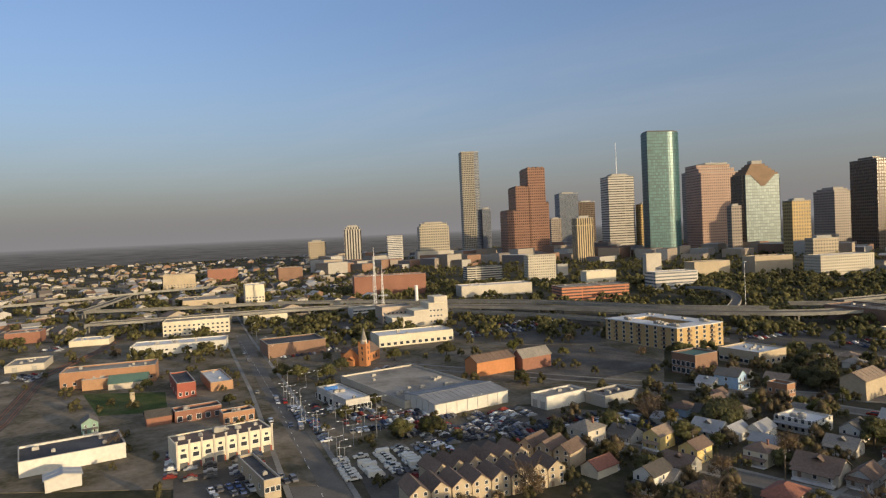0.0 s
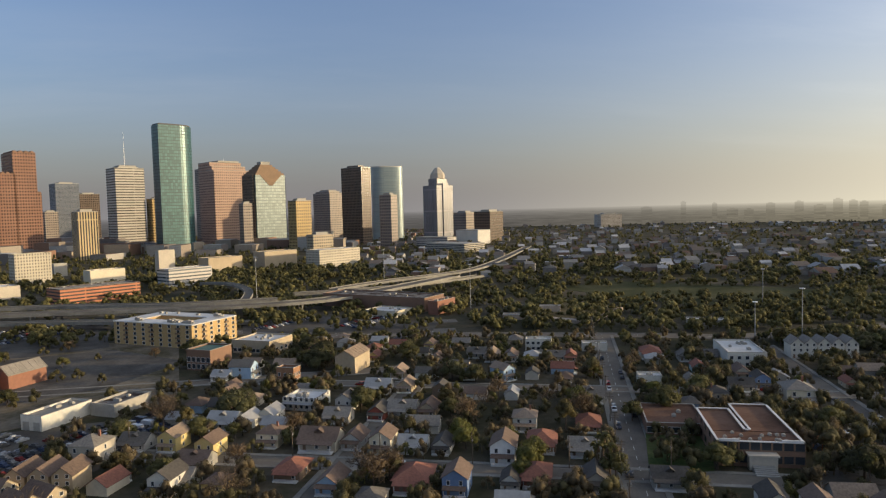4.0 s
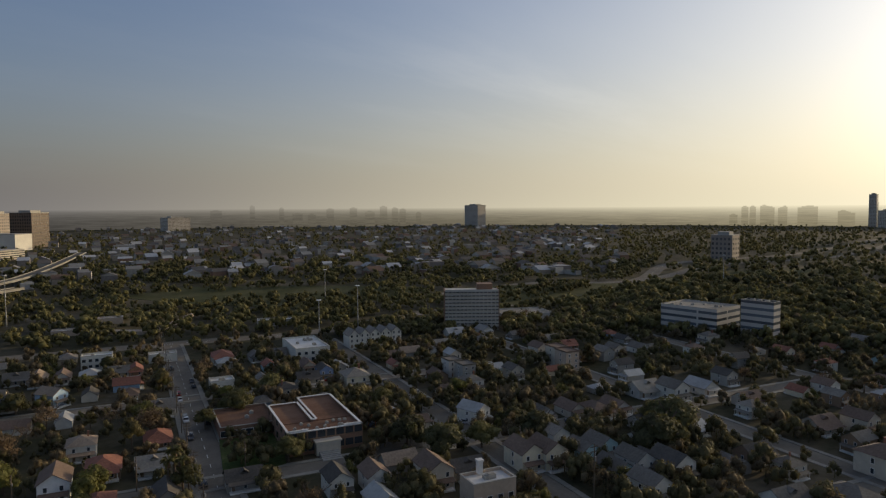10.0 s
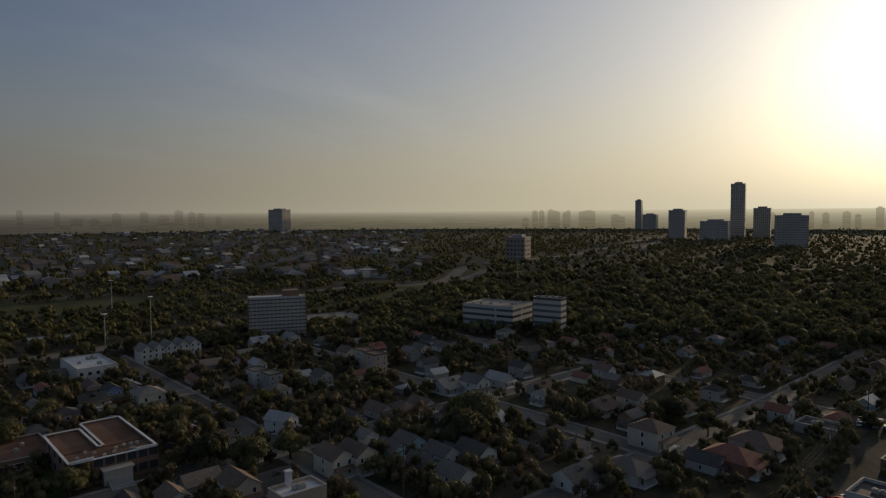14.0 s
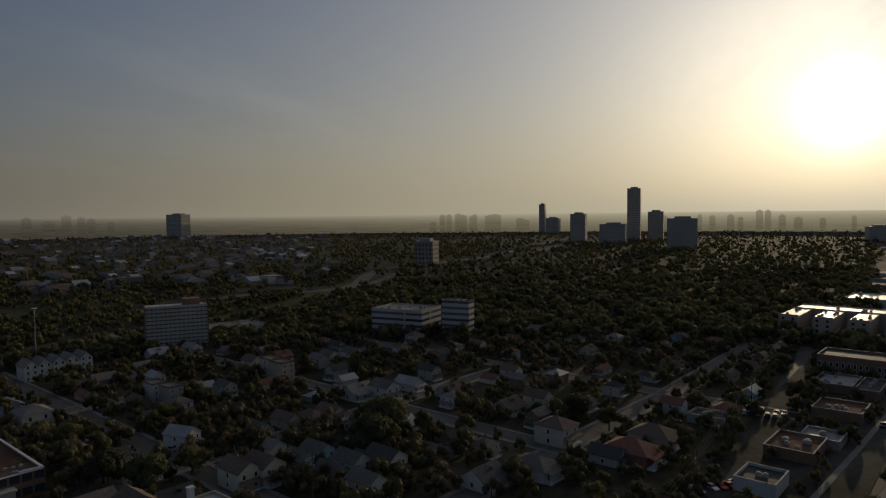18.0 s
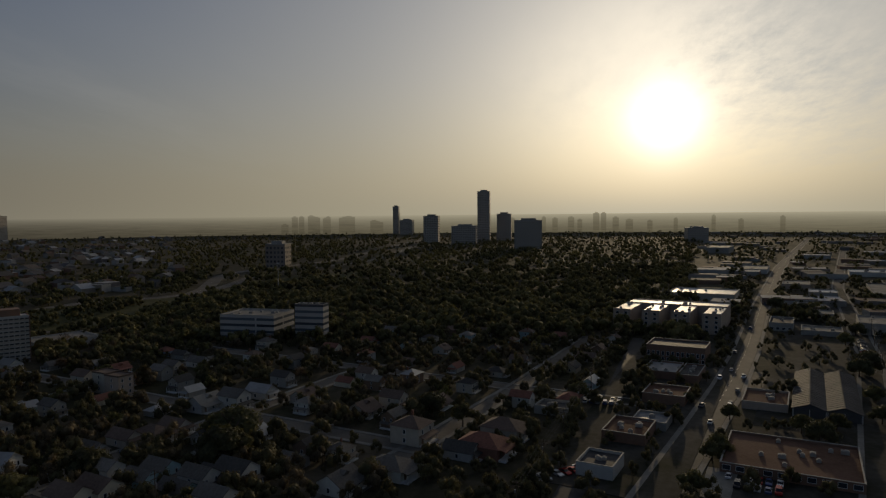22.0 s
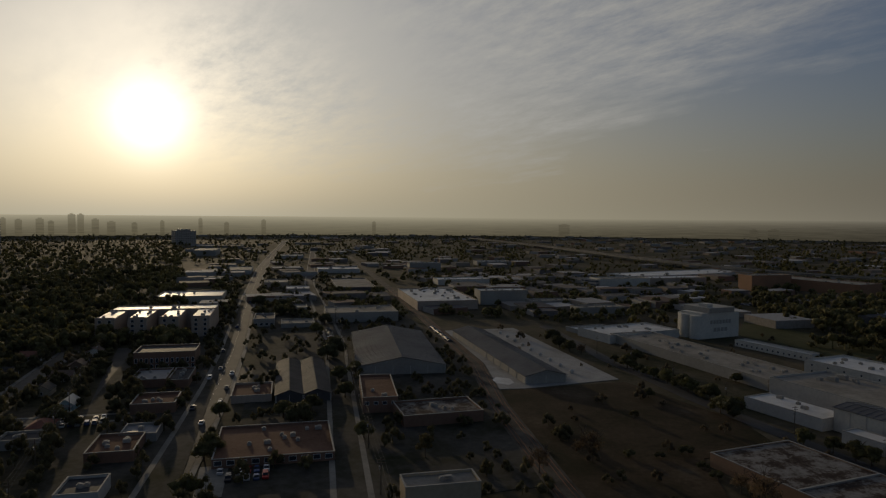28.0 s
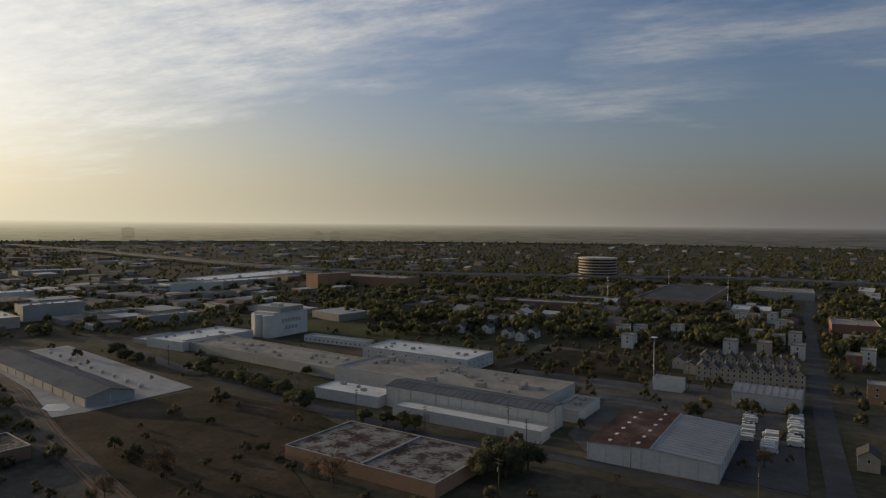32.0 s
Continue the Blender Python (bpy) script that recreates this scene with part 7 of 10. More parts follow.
house('side', -5.8, 357.1, 0, 'pale_grey', 'shingle_grey', 0.9, 'among trees')
house('cottage', -29.5, 355.5, 0, 'pale_grey', 'shingle_brown', 1, 'among trees')
house('side', -48.4, 361.0, 0, 'beige_wall', 'shingle_grey', 1, 'among trees')
house('bungalow', 42.7, 366.8, 0, 'beige_wall', 'shingle_red', 1.2, 'among trees')
house('cottage', 58.9, 361.3, 0, 'pale_grey', 'shingle_grey', 0.9, 'among trees')
house('cottage', 61.5, 337.5, 0, 'teal_paint', 'shingle_red', 0.9, 'among trees')
house('side', 70.2, 362.0, 0, 'grey_wall', 'shingle_grey', 1, 'among trees')
house('big_hip', 89.6, 286.0, 0, 'cream_paint', 'shingle_pale', 1.2, 'among trees')
house('side', 72.6, 303.6, 0, 'pale_grey', 'shingle_dark', 1, 'among trees')
house('two_storey', 81.9, 308.8, 0, 'slate_blue', 'shingle_dark', 0.9, 'among trees')
house('cottage', 78.4, 328.0, 0, 'beige_wall', 'shingle_brown', 1, 'among trees')
house('bungalow', -9.5, 196.2, 0, 'brick_red', 'shingle_red', 1, 'among trees')
house('cottage', -16.7, 192.2, 0, 'white_paint', 'shingle_dark', 0.8, 'among trees')
house('side', 28.1, 197.4, 0, 'grey_wall', 'shingle_dark', 1, 'among trees')
house('two_storey', 51.3, 181.4, 0, 'white_paint', 'shingle_dark', 0.95, 'among trees')
house('two_storey', 61.8, 179.6, 0, 'pale_grey', 'shingle_brown', 0.95, 'among trees')
house('two_storey', 78.1, 174.9, 0, 'beige_wall', 'shingle_brown', 1.1, 'among trees')
house('side', 89.4, 176.5, 0, 'beige_wall', 'shingle_dark', 1, 'among trees')
house('two_storey', 114.9, 220.0, 20, 'white_paint', 'tin_roof', 1.0, 'among trees')
house('two_storey', 108.9, 175.0, 0, 'cream_paint', 'shingle_brown', 1.1, 'among trees')
house('two_storey', 116.0, 172.9, 0, 'cream_paint', 'shingle_brown', 1.1, 'among trees')
house('two_storey', 135.4, 171.6, 0, 'teal_paint', 'shingle_grey', 0.95, 'among trees')
house('two_storey', 127.1, 169.7, 0, 'teal_paint', 'shingle_grey', 0.95, 'among trees')
house('cottage', 129.5, 157.1, 0, 'teal_paint', 'shingle_grey', 1, 'among trees')
house('two_storey', 136.0, 155.9, 0, 'white_paint', 'shingle_grey', 1, 'among trees')
house('cottage', 141.4, 153.6, 0, 'beige_wall', 'shingle_dark', 1.1, 'among trees')
house('big_hip', 134.1, 259.4, 0, 'pale_grey', 'shingle_grey', 0.95, 'among trees')
house('modern', 138.4, 287.4, 0, 'pale_grey', 'shingle_grey', 0.8, 'among trees')
house('modern', 140.1, 276.5, 0, 'grey_wall', 'shingle_grey', 0.8, 'among trees')
house('two_storey', 161.9, 269.8, 0, 'beige_wall', 'shingle_grey', 0.9, 'among trees')
house('two_storey', 198.6, 304.3, 0, 'beige_wall', 'shingle_brown', 1, 'among trees')
house('modern', 196.1, 275.0, 0, 'brick_pale', 'shingle_brown', 0.9, 'among trees')
house('modern', 197.6, 286.0, 0, 'beige_wall', 'shingle_brown', 0.9, 'among trees')
house('cottage', 152.6, 212.0, 0, 'beige_wall', 'shingle_brown', 1, 'among trees')
house('bungalow', 160.3, 206.5, 0, 'beige_wall', 'shingle_brown', 1.1, 'among trees')
house('cottage', 140.1, 212.5, 0, 'pale_grey', 'shingle_grey', 0.9, 'among trees')
house('cottage', 170.0, 206.8, 0, 'pale_grey', 'shingle_brown', 1, 'among trees')
house('two_storey', 203.2, 210.5, 0, 'white_paint', 'shingle_grey', 1.1, 'among trees')
house('cottage', 221.0, 212.5, 0, 'white_paint', 'tin_roof', 1.1, 'among trees')
house('side', 196.3, 220.0, 0, 'pale_grey', 'roof_gravel', 1.2, 'among trees')
house('side', 177.3, 174.3, 0, 'white_paint', 'tin_roof', 0.9, 'among trees')
house('two_storey', 234.9, 286.4, 0, 'beige_wall', 'shingle_grey', 0.9, 'among trees')
house('cottage', 252.4, 287.3, 0, 'white_paint', 'shingle_grey', 1, 'among trees')
house('cottage', 202.7, 373.8, 0, 'white_paint', 'tin_roof', 1.0, 'among trees')
house('side', 180.9, 371.7, 0, 'white_paint', 'tin_roof', 1.1, 'among trees')
house('two_storey', 143.6, 148.5, 0, 'white_paint', 'shingle_dark', 1.1, 'among trees')
house('two_storey', 127.8, 140.2, 0, 'white_paint', 'shingle_grey', 1, 'among trees')
house('side', 155.7, 119.7, 0, 'white_paint', 'shingle_grey', 1.1, 'among trees')
house('bungalow', 171.9, 112.4, 0, 'white_paint', 'shingle_grey', 1.2, 'among trees')
house('big_hip', 201.8, 122.9, 0, 'beige_wall', 'shingle_brown', 1.2, 'among trees')
house('bungalow', 222.0, 96.1, 0, 'beige_wall', 'shingle_brown', 1.3, 'among trees')
house('bungalow', 202.0, 95.0, 0, 'brick_red', 'shingle_red', 1.4, 'among trees')
house('cottage', 195.3, 100.0, 0, 'pale_grey', 'shingle_dark', 1, 'among trees')
house('side', 219.9, 156.6, 0, 'beige_wall', 'shingle_brown', 1.1, 'among trees')
house('side', 176.8, 147.7, 0, 'brown_paint', 'shingle_dark', 1, 'among trees')
house('two_storey', 233.4, 150.9, 0, 'beige_wall', 'shingle_brown', 1, 'among trees')
house('side', 224.6, 191.1, 0, 'pale_grey', 'shingle_brown', 1, 'among trees')

# rows of gabled town houses
house('row', -156.9, 116.9, 71.0, 'tan_wall', 'shingle_brown', 0.92, 'in a terrace', 'terrace of gabled town houses', 0.76)
house('row', -154.8, 122.9, 71.0, 'tan_wall', 'shingle_brown', 0.92, 'in a terrace', 'terrace of gabled town houses', 0.76)
house('row', -152.7, 129.0, 71.0, 'tan_wall', 'shingle_brown', 0.92, 'in a terrace', 'terrace of gabled town houses', 0.76)
house('row', -150.7, 135.0, 71.0, 'tan_wall', 'shingle_brown', 0.92, 'in a terrace', 'terrace of gabled town houses', 0.76)
house('row', -148.6, 141.0, 71.0, 'tan_wall', 'shingle_brown', 0.92, 'in a terrace', 'terrace of gabled town houses', 0.76)
house('row', -146.5, 147.0, 71.0, 'tan_wall', 'shingle_brown', 0.92, 'in a terrace', 'terrace of gabled town houses', 0.76)
house('row', -144.5, 153.0, 71.0, 'tan_wall', 'shingle_brown', 0.92, 'in a terrace', 'terrace of gabled town houses', 0.76)
house('row', -142.4, 159.0, 71.0, 'tan_wall', 'shingle_brown', 0.92, 'in a terrace', 'terrace of gabled town houses', 0.76)
house('row', -166.3, 132.3, 77.6, 'tan_wall', 'shingle_brown', 0.92, 'in a terrace', 'terrace of gabled town houses', 0.76)
house('row', -165.1, 138.1, 77.6, 'tan_wall', 'shingle_brown', 0.92, 'in a terrace', 'terrace of gabled town houses', 0.76)
house('row', -163.8, 143.8, 77.6, 'tan_wall', 'shingle_brown', 0.92, 'in a terrace', 'terrace of gabled town houses', 0.76)
house('row', -162.6, 149.5, 77.6, 'tan_wall', 'shingle_brown', 0.92, 'in a terrace', 'terrace of gabled town houses', 0.76)
house('row', -161.3, 155.3, 77.6, 'tan_wall', 'shingle_brown', 0.92, 'in a terrace', 'terrace of gabled town houses', 0.76)
house('row', -160.0, 161.0, 77.6, 'tan_wall', 'shingle_brown', 0.92, 'in a terrace', 'terrace of gabled town houses', 0.76)
house('row', -160.3, 172.1, 11.1, 'tan_wall', 'shingle_brown', 0.92, 'in a terrace', 'terrace of gabled town houses', 0.76)
house('row', -153.4, 173.4, 11.1, 'tan_wall', 'shingle_brown', 0.92, 'in a terrace', 'terrace of gabled town houses', 0.76)
house('row', -146.6, 174.8, 11.1, 'tan_wall', 'shingle_brown', 0.92, 'in a terrace', 'terrace of gabled town houses', 0.76)

# ---- along the avenue ----


def winged_apartments(x, y, w, d, h):
    """Apartments with a long spine behind and four wings towards the street, open courts between."""
    take(x, y, w, d)
    ob = thing("apartment_building", "five-storey brick apartment building with glinting white roof wings", "apartment building", x, y)
    a, b, k = w / 2, d / 2, d / 8.5
    blocks = [(a * 0.25, -b, a, b)] + [(-a, -b + i * (d - k * 1.4) / 3, a * 0.25, -b + i * (d - k * 1.4) / 3 + k * 1.4) for i in range(4)]
    for x0, y0, x1, y1 in blocks:
        part("wing", Shape().box(x0, y0, 0, x1, y1, h), "brick_pale", ob)
        part("roof", Shape().box(x0 + 0.4, y0 + 0.4, h, x1 - 0.4, y1 - 0.4, h + 0.3), "roof_white", ob)
        part("parapet", Shape().box(x0, y0, h, x0 + 0.4, y1, h + 1.0).box(x1 - 0.4, y0, h, x1, y1, h + 0.9), "brick_pale", ob)
    me = window_mesh(1.8, 1.7)
    for x0, y0, x1, y1 in blocks[1:]:
        for st in range(4):
            for i in range(2):
                part("window", me, None, ob, at=pose(x0, y0 + (i + 0.5) * (y1 - y0) / 2, 1.2 + st * 3.1, 0, 0, -90))
    r = random.Random(12)
    for i in range(26):
        x0, y0, x1, y1 = blocks[i % 5]
        part("roof_unit", roof_unit_mesh(i % 2), None, ob, at=(r.uniform(x0 + 2, x1 - 2), r.uniform(y0 + 2, y1 - 2), h + 0.3))
    return ob


flat_building('commercial_building', 'large low building with dark red flat roof', 'building', 237.4, 4.1, 34.3, 38.5, 3.2, 0, 'brick_brown', 'roof_red', units=10, windows=((3, 10, 1, 2.2, 1.4, 1.2, 3),))
flat_building('commercial_building', 'low building with dull red roof', 'building', 309.0, 15.0, 23.1, 17.0, 3.2, 0, 'brick_pale', 'roof_red', units=3)
pitched_building('warehouse', 'grey double-gabled metal warehouse', 'warehouse', 328.5, -12.8, 69.2, 11.6, 3.5, 5.5, 0, 'x', 'dark_wall', 'roof_dark', 8)
pitched_building('warehouse', 'grey double-gabled metal warehouse', 'warehouse', 328.5, -1.0, 69.2, 11.6, 3.5, 5.5, 0, 'x', 'dark_wall', 'roof_dark', 8)
flat_building('commercial_building', 'low building with white sunlit roof', 'building', 504.7, -7.8, 22.5, 23.8, 3.3, 0, 'grey_wall', 'roof_gravel', units=3)
flat_building('commercial_building', 'flat commercial building beside an avenue', 'building', 518.2, 16.2, 30.6, 14.7, 5.7, 0, 'grey_wall', 'roof_dark', units=2, windows=((3, 4, 1, 2, 1.6, 1, 3),))
flat_building('warehouse', 'white-walled flat warehouse beside a street', 'warehouse', 530.9, -56.4, 39.4, 54.4, 7.6, 0, 'grey_wall', 'roof_gravel', units=6)
flat_building('warehouse', 'wide warehouse with pale roof', 'warehouse', 764.6, -71.9, 106.0, 41.0, 6.0, 0, 'dark_wall', 'roof_gravel')
flat_building('warehouse', 'very wide warehouse with white roof and many units', 'warehouse', 618.8, -136.3, 105.0, 54.0, 8.0, 0, 'brick_pale', 'roof_white', units=26)
pitched_building('warehouse', 'big grey gabled metal warehouse', 'warehouse', 388.0, -60.5, 104.0, 45.0, 4.6, 9.0, -4, 'x', 'grey_wall', 'roof_steel', bays=9)
flat_building('warehouse', 'flat building with patched pale roof', 'warehouse', 261.0, -58.6, 21.0, 32.0, 4.6, 3, 'brick_brown', 'roof_worn', units=4)
flat_building('brick_building', 'dark brown-brick two-storey building', 'building', 291.0, -38.5, 40.0, 14.5, 6.6, -4, 'brick_brown', 'roof_red', units=2, windows=((3, 4, 1, 1.6, 1.2, 3.6, 3),))
flat_building('warehouse', 'low building with pale roof edge', 'warehouse', 183.7, -42.2, 9.7, 21.6, 6.1, 0, 'tan_wall', 'roof_gravel', units=3)
flat_building('shop', 'low shop with white metal canopy', 'shop', 258.8, 51.3, 13.4, 12.4, 3.2, 0, 'grey_wall', 'roof_metal', units=1)
flat_building('shop', 'row of dark flat-roofed shops', 'shop', 242.6, 56.1, 19.8, 14.9, 3.8, 0, 'brick_brown', 'roof_red', units=5)
flat_building('shop', 'small white workshop beside a street', 'shop', 204.6, 56.2, 13.8, 11.4, 4.3, 0, 'pale_grey', 'roof_dark', units=3)
flat_building('shop', 'low grey shop with pale roof', 'shop', 257.9, 89.4, 10.4, 13.9, 3.4, 0, 'grey_wall', 'roof_dark', units=2)
flat_building('shop', 'long flat-roofed shops beside an avenue', 'shop', 343.1, 49.4, 26.3, 9.3, 3.9, 0, 'brick_brown', 'roof_dark', units=4)
flat_building('shop', 'shop with striped white canopies', 'shop', 344.4, 63.1, 23.8, 15.9, 4.0, 0, 'brick_brown', 'roof_metal', units=4)
flat_building('shop', 'long flat shop building beside an avenue', 'shop', 297.1, 52.9, 17.9, 17.1, 4.3, 0, 'brick_brown', 'roof_red', units=5)
flat_building('apartment_house', 'two-storey dark brick building with white columns', 'building', 380.8, 61.8, 20.9, 30.1, 9.4, 0, 'brick_brown', 'roof_dark', windows=((3, 12, 2, 1.2, 2.2, 0.8, 3.2),))
winged_apartments(500.0, 85.0, 62.0, 70.0, 13.0)
flat_building('parking_garage', 'parking garage with sunlit top deck', 'garage', 668.8, 86.3, 46.4, 57.1, 7.1, 0, 'beige_wall', 'roof_white', units=2)
flat_building('commercial_building', 'flat-roofed commercial building beside trees', 'building', 996.2, 64.0, 67.5, 31.8, 6.1, 0, 'pale_grey', 'roof_gravel', units=2)
flat_building('commercial_building', 'flat-roofed commercial building beside trees', 'building', 709.3, -11.2, 29.2, 23.4, 7.3, 0, 'grey_wall', 'roof_white', units=2)
flat_building('commercial_building', 'flat-roofed commercial building beside trees', 'building', 1473.2, 161.2, 105.5, 44.9, 11.3, 0, 'grey_wall', 'roof_gravel', units=2)
flat_building('commercial_building', 'flat-roofed commercial building beside trees', 'building', 989.9, -72.7, 44.4, 58.5, 5.7, 0, 'pale_grey', 'roof_white', units=2)
flat_building('commercial_building', 'flat-roofed commercial building beside trees', 'building', 802.5, 12.0, 43.7, 25.9, 5.6, 0, 'brick_pale', 'roof_gravel', units=2)
flat_building('commercial_building', 'flat-roofed commercial building beside trees', 'building', 580.7, -9.2, 22.7, 14.4, 4.6, 0, 'grey_wall', 'roof_gravel', units=2)
flat_building('warehouse', 'wide flat-roofed industrial building', 'warehouse', 603.5, -195.7, 20.2, 45.0, 13.0, 0, 'grey_wall', 'roof_white', units=7)
flat_building('warehouse', 'wide flat-roofed industrial building', 'warehouse', 790.8, -206.0, 28.5, 63.4, 6.7, 0, 'white_paint', 'roof_white', units=7)
flat_building('warehouse', 'wide flat-roofed industrial building', 'warehouse', 729.6, -384.1, 28.5, 63.4, 10.5, 0, 'white_paint', 'roof_gravel', units=7)
flat_building('warehouse', 'wide flat-roofed industrial building', 'warehouse', 575.3, -231.6, 17.1, 37.9, 6.1, 0, 'grey_wall', 'roof_gravel', units=7)
flat_building('warehouse', 'wide flat-roofed industrial building', 'warehouse', 519.5, -253.5, 18.2, 40.5, 7.0, 0, 'grey_wall', 'roof_gravel', units=7)
flat_building('warehouse', 'wide flat-roofed industrial building', 'warehouse', 998.7, -202.2, 21.4, 47.5, 11.8, 0, 'grey_wall', 'roof_white', units=7)
flat_building('warehouse', 'wide flat-roofed industrial building', 'warehouse', 754.5, -457.2, 30, 100.1, 8.2, 0, 'brick_pale', 'roof_white', units=7)
flat_building('warehouse', 'wide flat-roofed industrial building', 'warehouse', 1103.4, -342.4, 27.0, 59.9, 6.7, 0, 'grey_wall', 'roof_white', units=7)
flat_building('warehouse', 'wide flat-roofed industrial building', 'warehouse', 670.8, -535.7, 23.4, 51.9, 17.2, 0, 'brick_orange', 'roof_gravel', units=7)

# ---- warehouses and silos in the north ----
flat_building('warehouse', 'low orange-brick warehouse with torn tar roof', 'warehouse', 162.6, -155.0, 61.0, 34.0, 4.6, 9, 'orange_wall', 'roof_worn', edge=0.25, units=0)
solid("roof_parapet", Shape().box(-0.3, -16.4, 0, 0.3, 16.4, 0.5), "grey_wall", "low parapet across a torn tar roof", "parapet", m=pose(160.5, -155.3, 4.35, 0, 0, 9))
warehouse = pitched_building("warehouse", "white metal warehouse, one half of its roof rusted", "warehouse", 98.5, -231.0, 42.0, 48.0, 6.2, 7.4, 11, "y", "white_paint", "roof_metal", 6)
part("rusted_roof", Shape()._slope(0.3, 21.4, -24.3, 24.3, 7.58, 6.36), "roof_rust", warehouse, "rusted roof sheets with pale patches")
for i in range(12):
    part("skylight", Shape().box(-0.6, -1, 0, 0.6, 1, 0.1), "roof_white", warehouse, at=pose(5.0 + i % 2 * 9.5, -20 + i // 2 * 8.0, 7.42 - i % 2 * 0.63, 0, 3.3, 0))

pitched_building('warehouse', 'tall white warehouse with wall bays and dark roof', 'warehouse', 177.5, -216.8, 76.0, 15.0, 9.0, 10.0, 10, 'x', 'white_paint', 'roof_steel', bays=6)
flat_building('warehouse', 'low white lean-to warehouse on a yard', 'warehouse', 168.6, -204.2, 66.8, 8.4, 4.4, 10, 'pale_grey', 'roof_white', edge=0.2, doors=2)
flat_building('warehouse', 'wide warehouse with patched pale roof and units', 'warehouse', 213.5, -244.5, 114.0, 37.0, 7.4, 9, 'pale_grey', 'roof_gravel', units=22)
flat_building('factory_building', 'two-storey white factory with small windows', 'building', 267.2, -286.0, 71.3, 30, 7.0, 10, 'white_paint', 'roof_white', windows=((0, 8, 2, 1, 1, 1.2, 3.2), (1, 6, 2, 1, 1, 1.2, 3.2), (2, 8, 2, 1, 1, 1.2, 3.2), (3, 6, 2, 1, 1, 1.2, 3.2)), units=9)
flat_building('warehouse', 'long grey warehouse with loading doors', 'warehouse', 337.0, -227.0, 132.0, 30.0, 5.4, 6, 'grey_wall', 'roof_gravel', units=24, doors=9)
flat_building('warehouse', 'white flat-roofed warehouse beside a street', 'warehouse', 433.3, -211.8, 32.6, 30, 2.9, 12, 'grey_wall', 'roof_white', units=4)
flat_building('warehouse', 'bright white-roofed warehouse beside silos', 'warehouse', 415.9, -226.3, 34, 58.8, 5.5, 12, 'white_paint', 'roof_white', units=9)
flat_building('warehouse', 'long low blue-white building beside silos', 'building', 347.4, -286.7, 51.9, 10, 4.0, 12, 'white_paint', 'tin_roof', windows=((2, 14, 1, 1.2, 1, 1.2, 3),))
flat_building('workshop', 'white workshop with curved roof', 'building', 232.1, -201.4, 35.8, 16.1, 4.7, 12, 'pale_grey', 'roof_white', edge=0.2, units=3)
flat_building('workshop', 'small white block beside a yard', 'building', 145.9, -249.8, 10.9, 26.2, 4.8, 10, 'white_paint', 'roof_gravel', units=4)
flat_building('workshop', 'long white site building in a yard', 'building', 135.1, -318.1, 13.7, 8, 6.0, 12, 'white_paint', 'roof_metal', edge=0.1)
pitched_building('open_shed', 'open-fronted metal shed in a yard', 'shed', 90.5, -321.2, 27.1, 20, 6.8, 8.8, 10, 'x', 'pale_grey', 'roof_metal', bays=5)


def silos(x, y, w, d, h, turn):
    """Grain silos: a row of round bins against a tall concrete house, with a head house above."""
    take(x, y, w, d, turn)
    ob = thing("grain_silo", "tall white concrete grain silos with faded painted sign", "silo", x, y, 0, turn)
    part("house", Shape().box(-w / 2, -d / 2 + 1, 0, w / 2, d / 2 - 1, h), "white_paint", ob)
    r = d / 8
    for i in range(4):
        part("bin", Shape().taper(w / 2, -d / 2 + r + i * 2 * r, r, 0, r, h - 1.5, 20), "white_paint", ob, smooth=False)
    n = int(w / (2 * r))
    for sgn in (-1, 1):
        for i in range(n):
            if sgn > 0 or i == n - 1:
                part("bin", Shape().taper(-w / 2 + r + i * 2 * r, sgn * (d / 2 - 1), r * 0.98, 0, r * 0.98, h - 1.5, 20), "white_paint", ob)
    part("roof_house", Shape().box(-w / 2 - 1, -d * 0.32, h, w / 2 + 3, d * 0.32, h + 3.4), "grey_wall", ob)
    part("head_house", Shape().box(-w * 0.3, d * 0.1, h + 3.4, w * 0.1, d * 0.24, h + 5.6), "pale_grey", ob)
    part("elevator", Shape().box(w / 2, -2, 0, w / 2 + 3, 2, h + 3), "metal_grey", ob)
    # the painted sign, as plain bars
    for z, many, wide in ((0.56, 7, 2.1), (0.26, 4, 2.6)):
        for k in range(many):
            u = (k - (many - 1) / 2) * (wide + 0.7)
            part("sign_bar", Shape().box(-w / 2 - 0.06, u - wide / 2, h * z, -w / 2 + 0.02, u + wide / 2, h * (z + 0.15)), "grey_wall", ob, "faded grey painted bar")
    return ob


silos(409.0, -283.9, 18.8, 36.2, 17.2, 12)

pitched_building('freight_shed', 'long dark-roofed freight shed beside railway tracks', 'shed', 372.0, -121.0, 136.0, 21.0, 4.0, 6.6, 1, 'x', 'grey_wall', 'roof_steel', 12)
for i in range(9):
    solid("roof_vent", Shape().taper(0, 0, 0.9, 0, 0.9, 1.4, 10).taper(0, 0, 1.5, 1.4, 0.3, 2.1, 10), "pale_grey", "squat pale vent pipe on a concrete apron", "vent", group="vents on the apron", m=pose(322.0 + i * 15.0, -143.5, 0.1))
slab("dock_apron", [(461.0, -100.5), (298.0, -93.5), (296.5, -108.5), (304.5, -161.0), (463.0, -160.5)], 0.1, "concrete", "pale concrete loading apron", "yard")
slab("water_tank_base", [(321.0, -102.3), (315.2, -98.4), (308.1, -98.9), (304.0, -103.3), (308.4, -107.4), (316.2, -107.9)], 0.16, "roof_white", "round pale concrete pad", "pad")
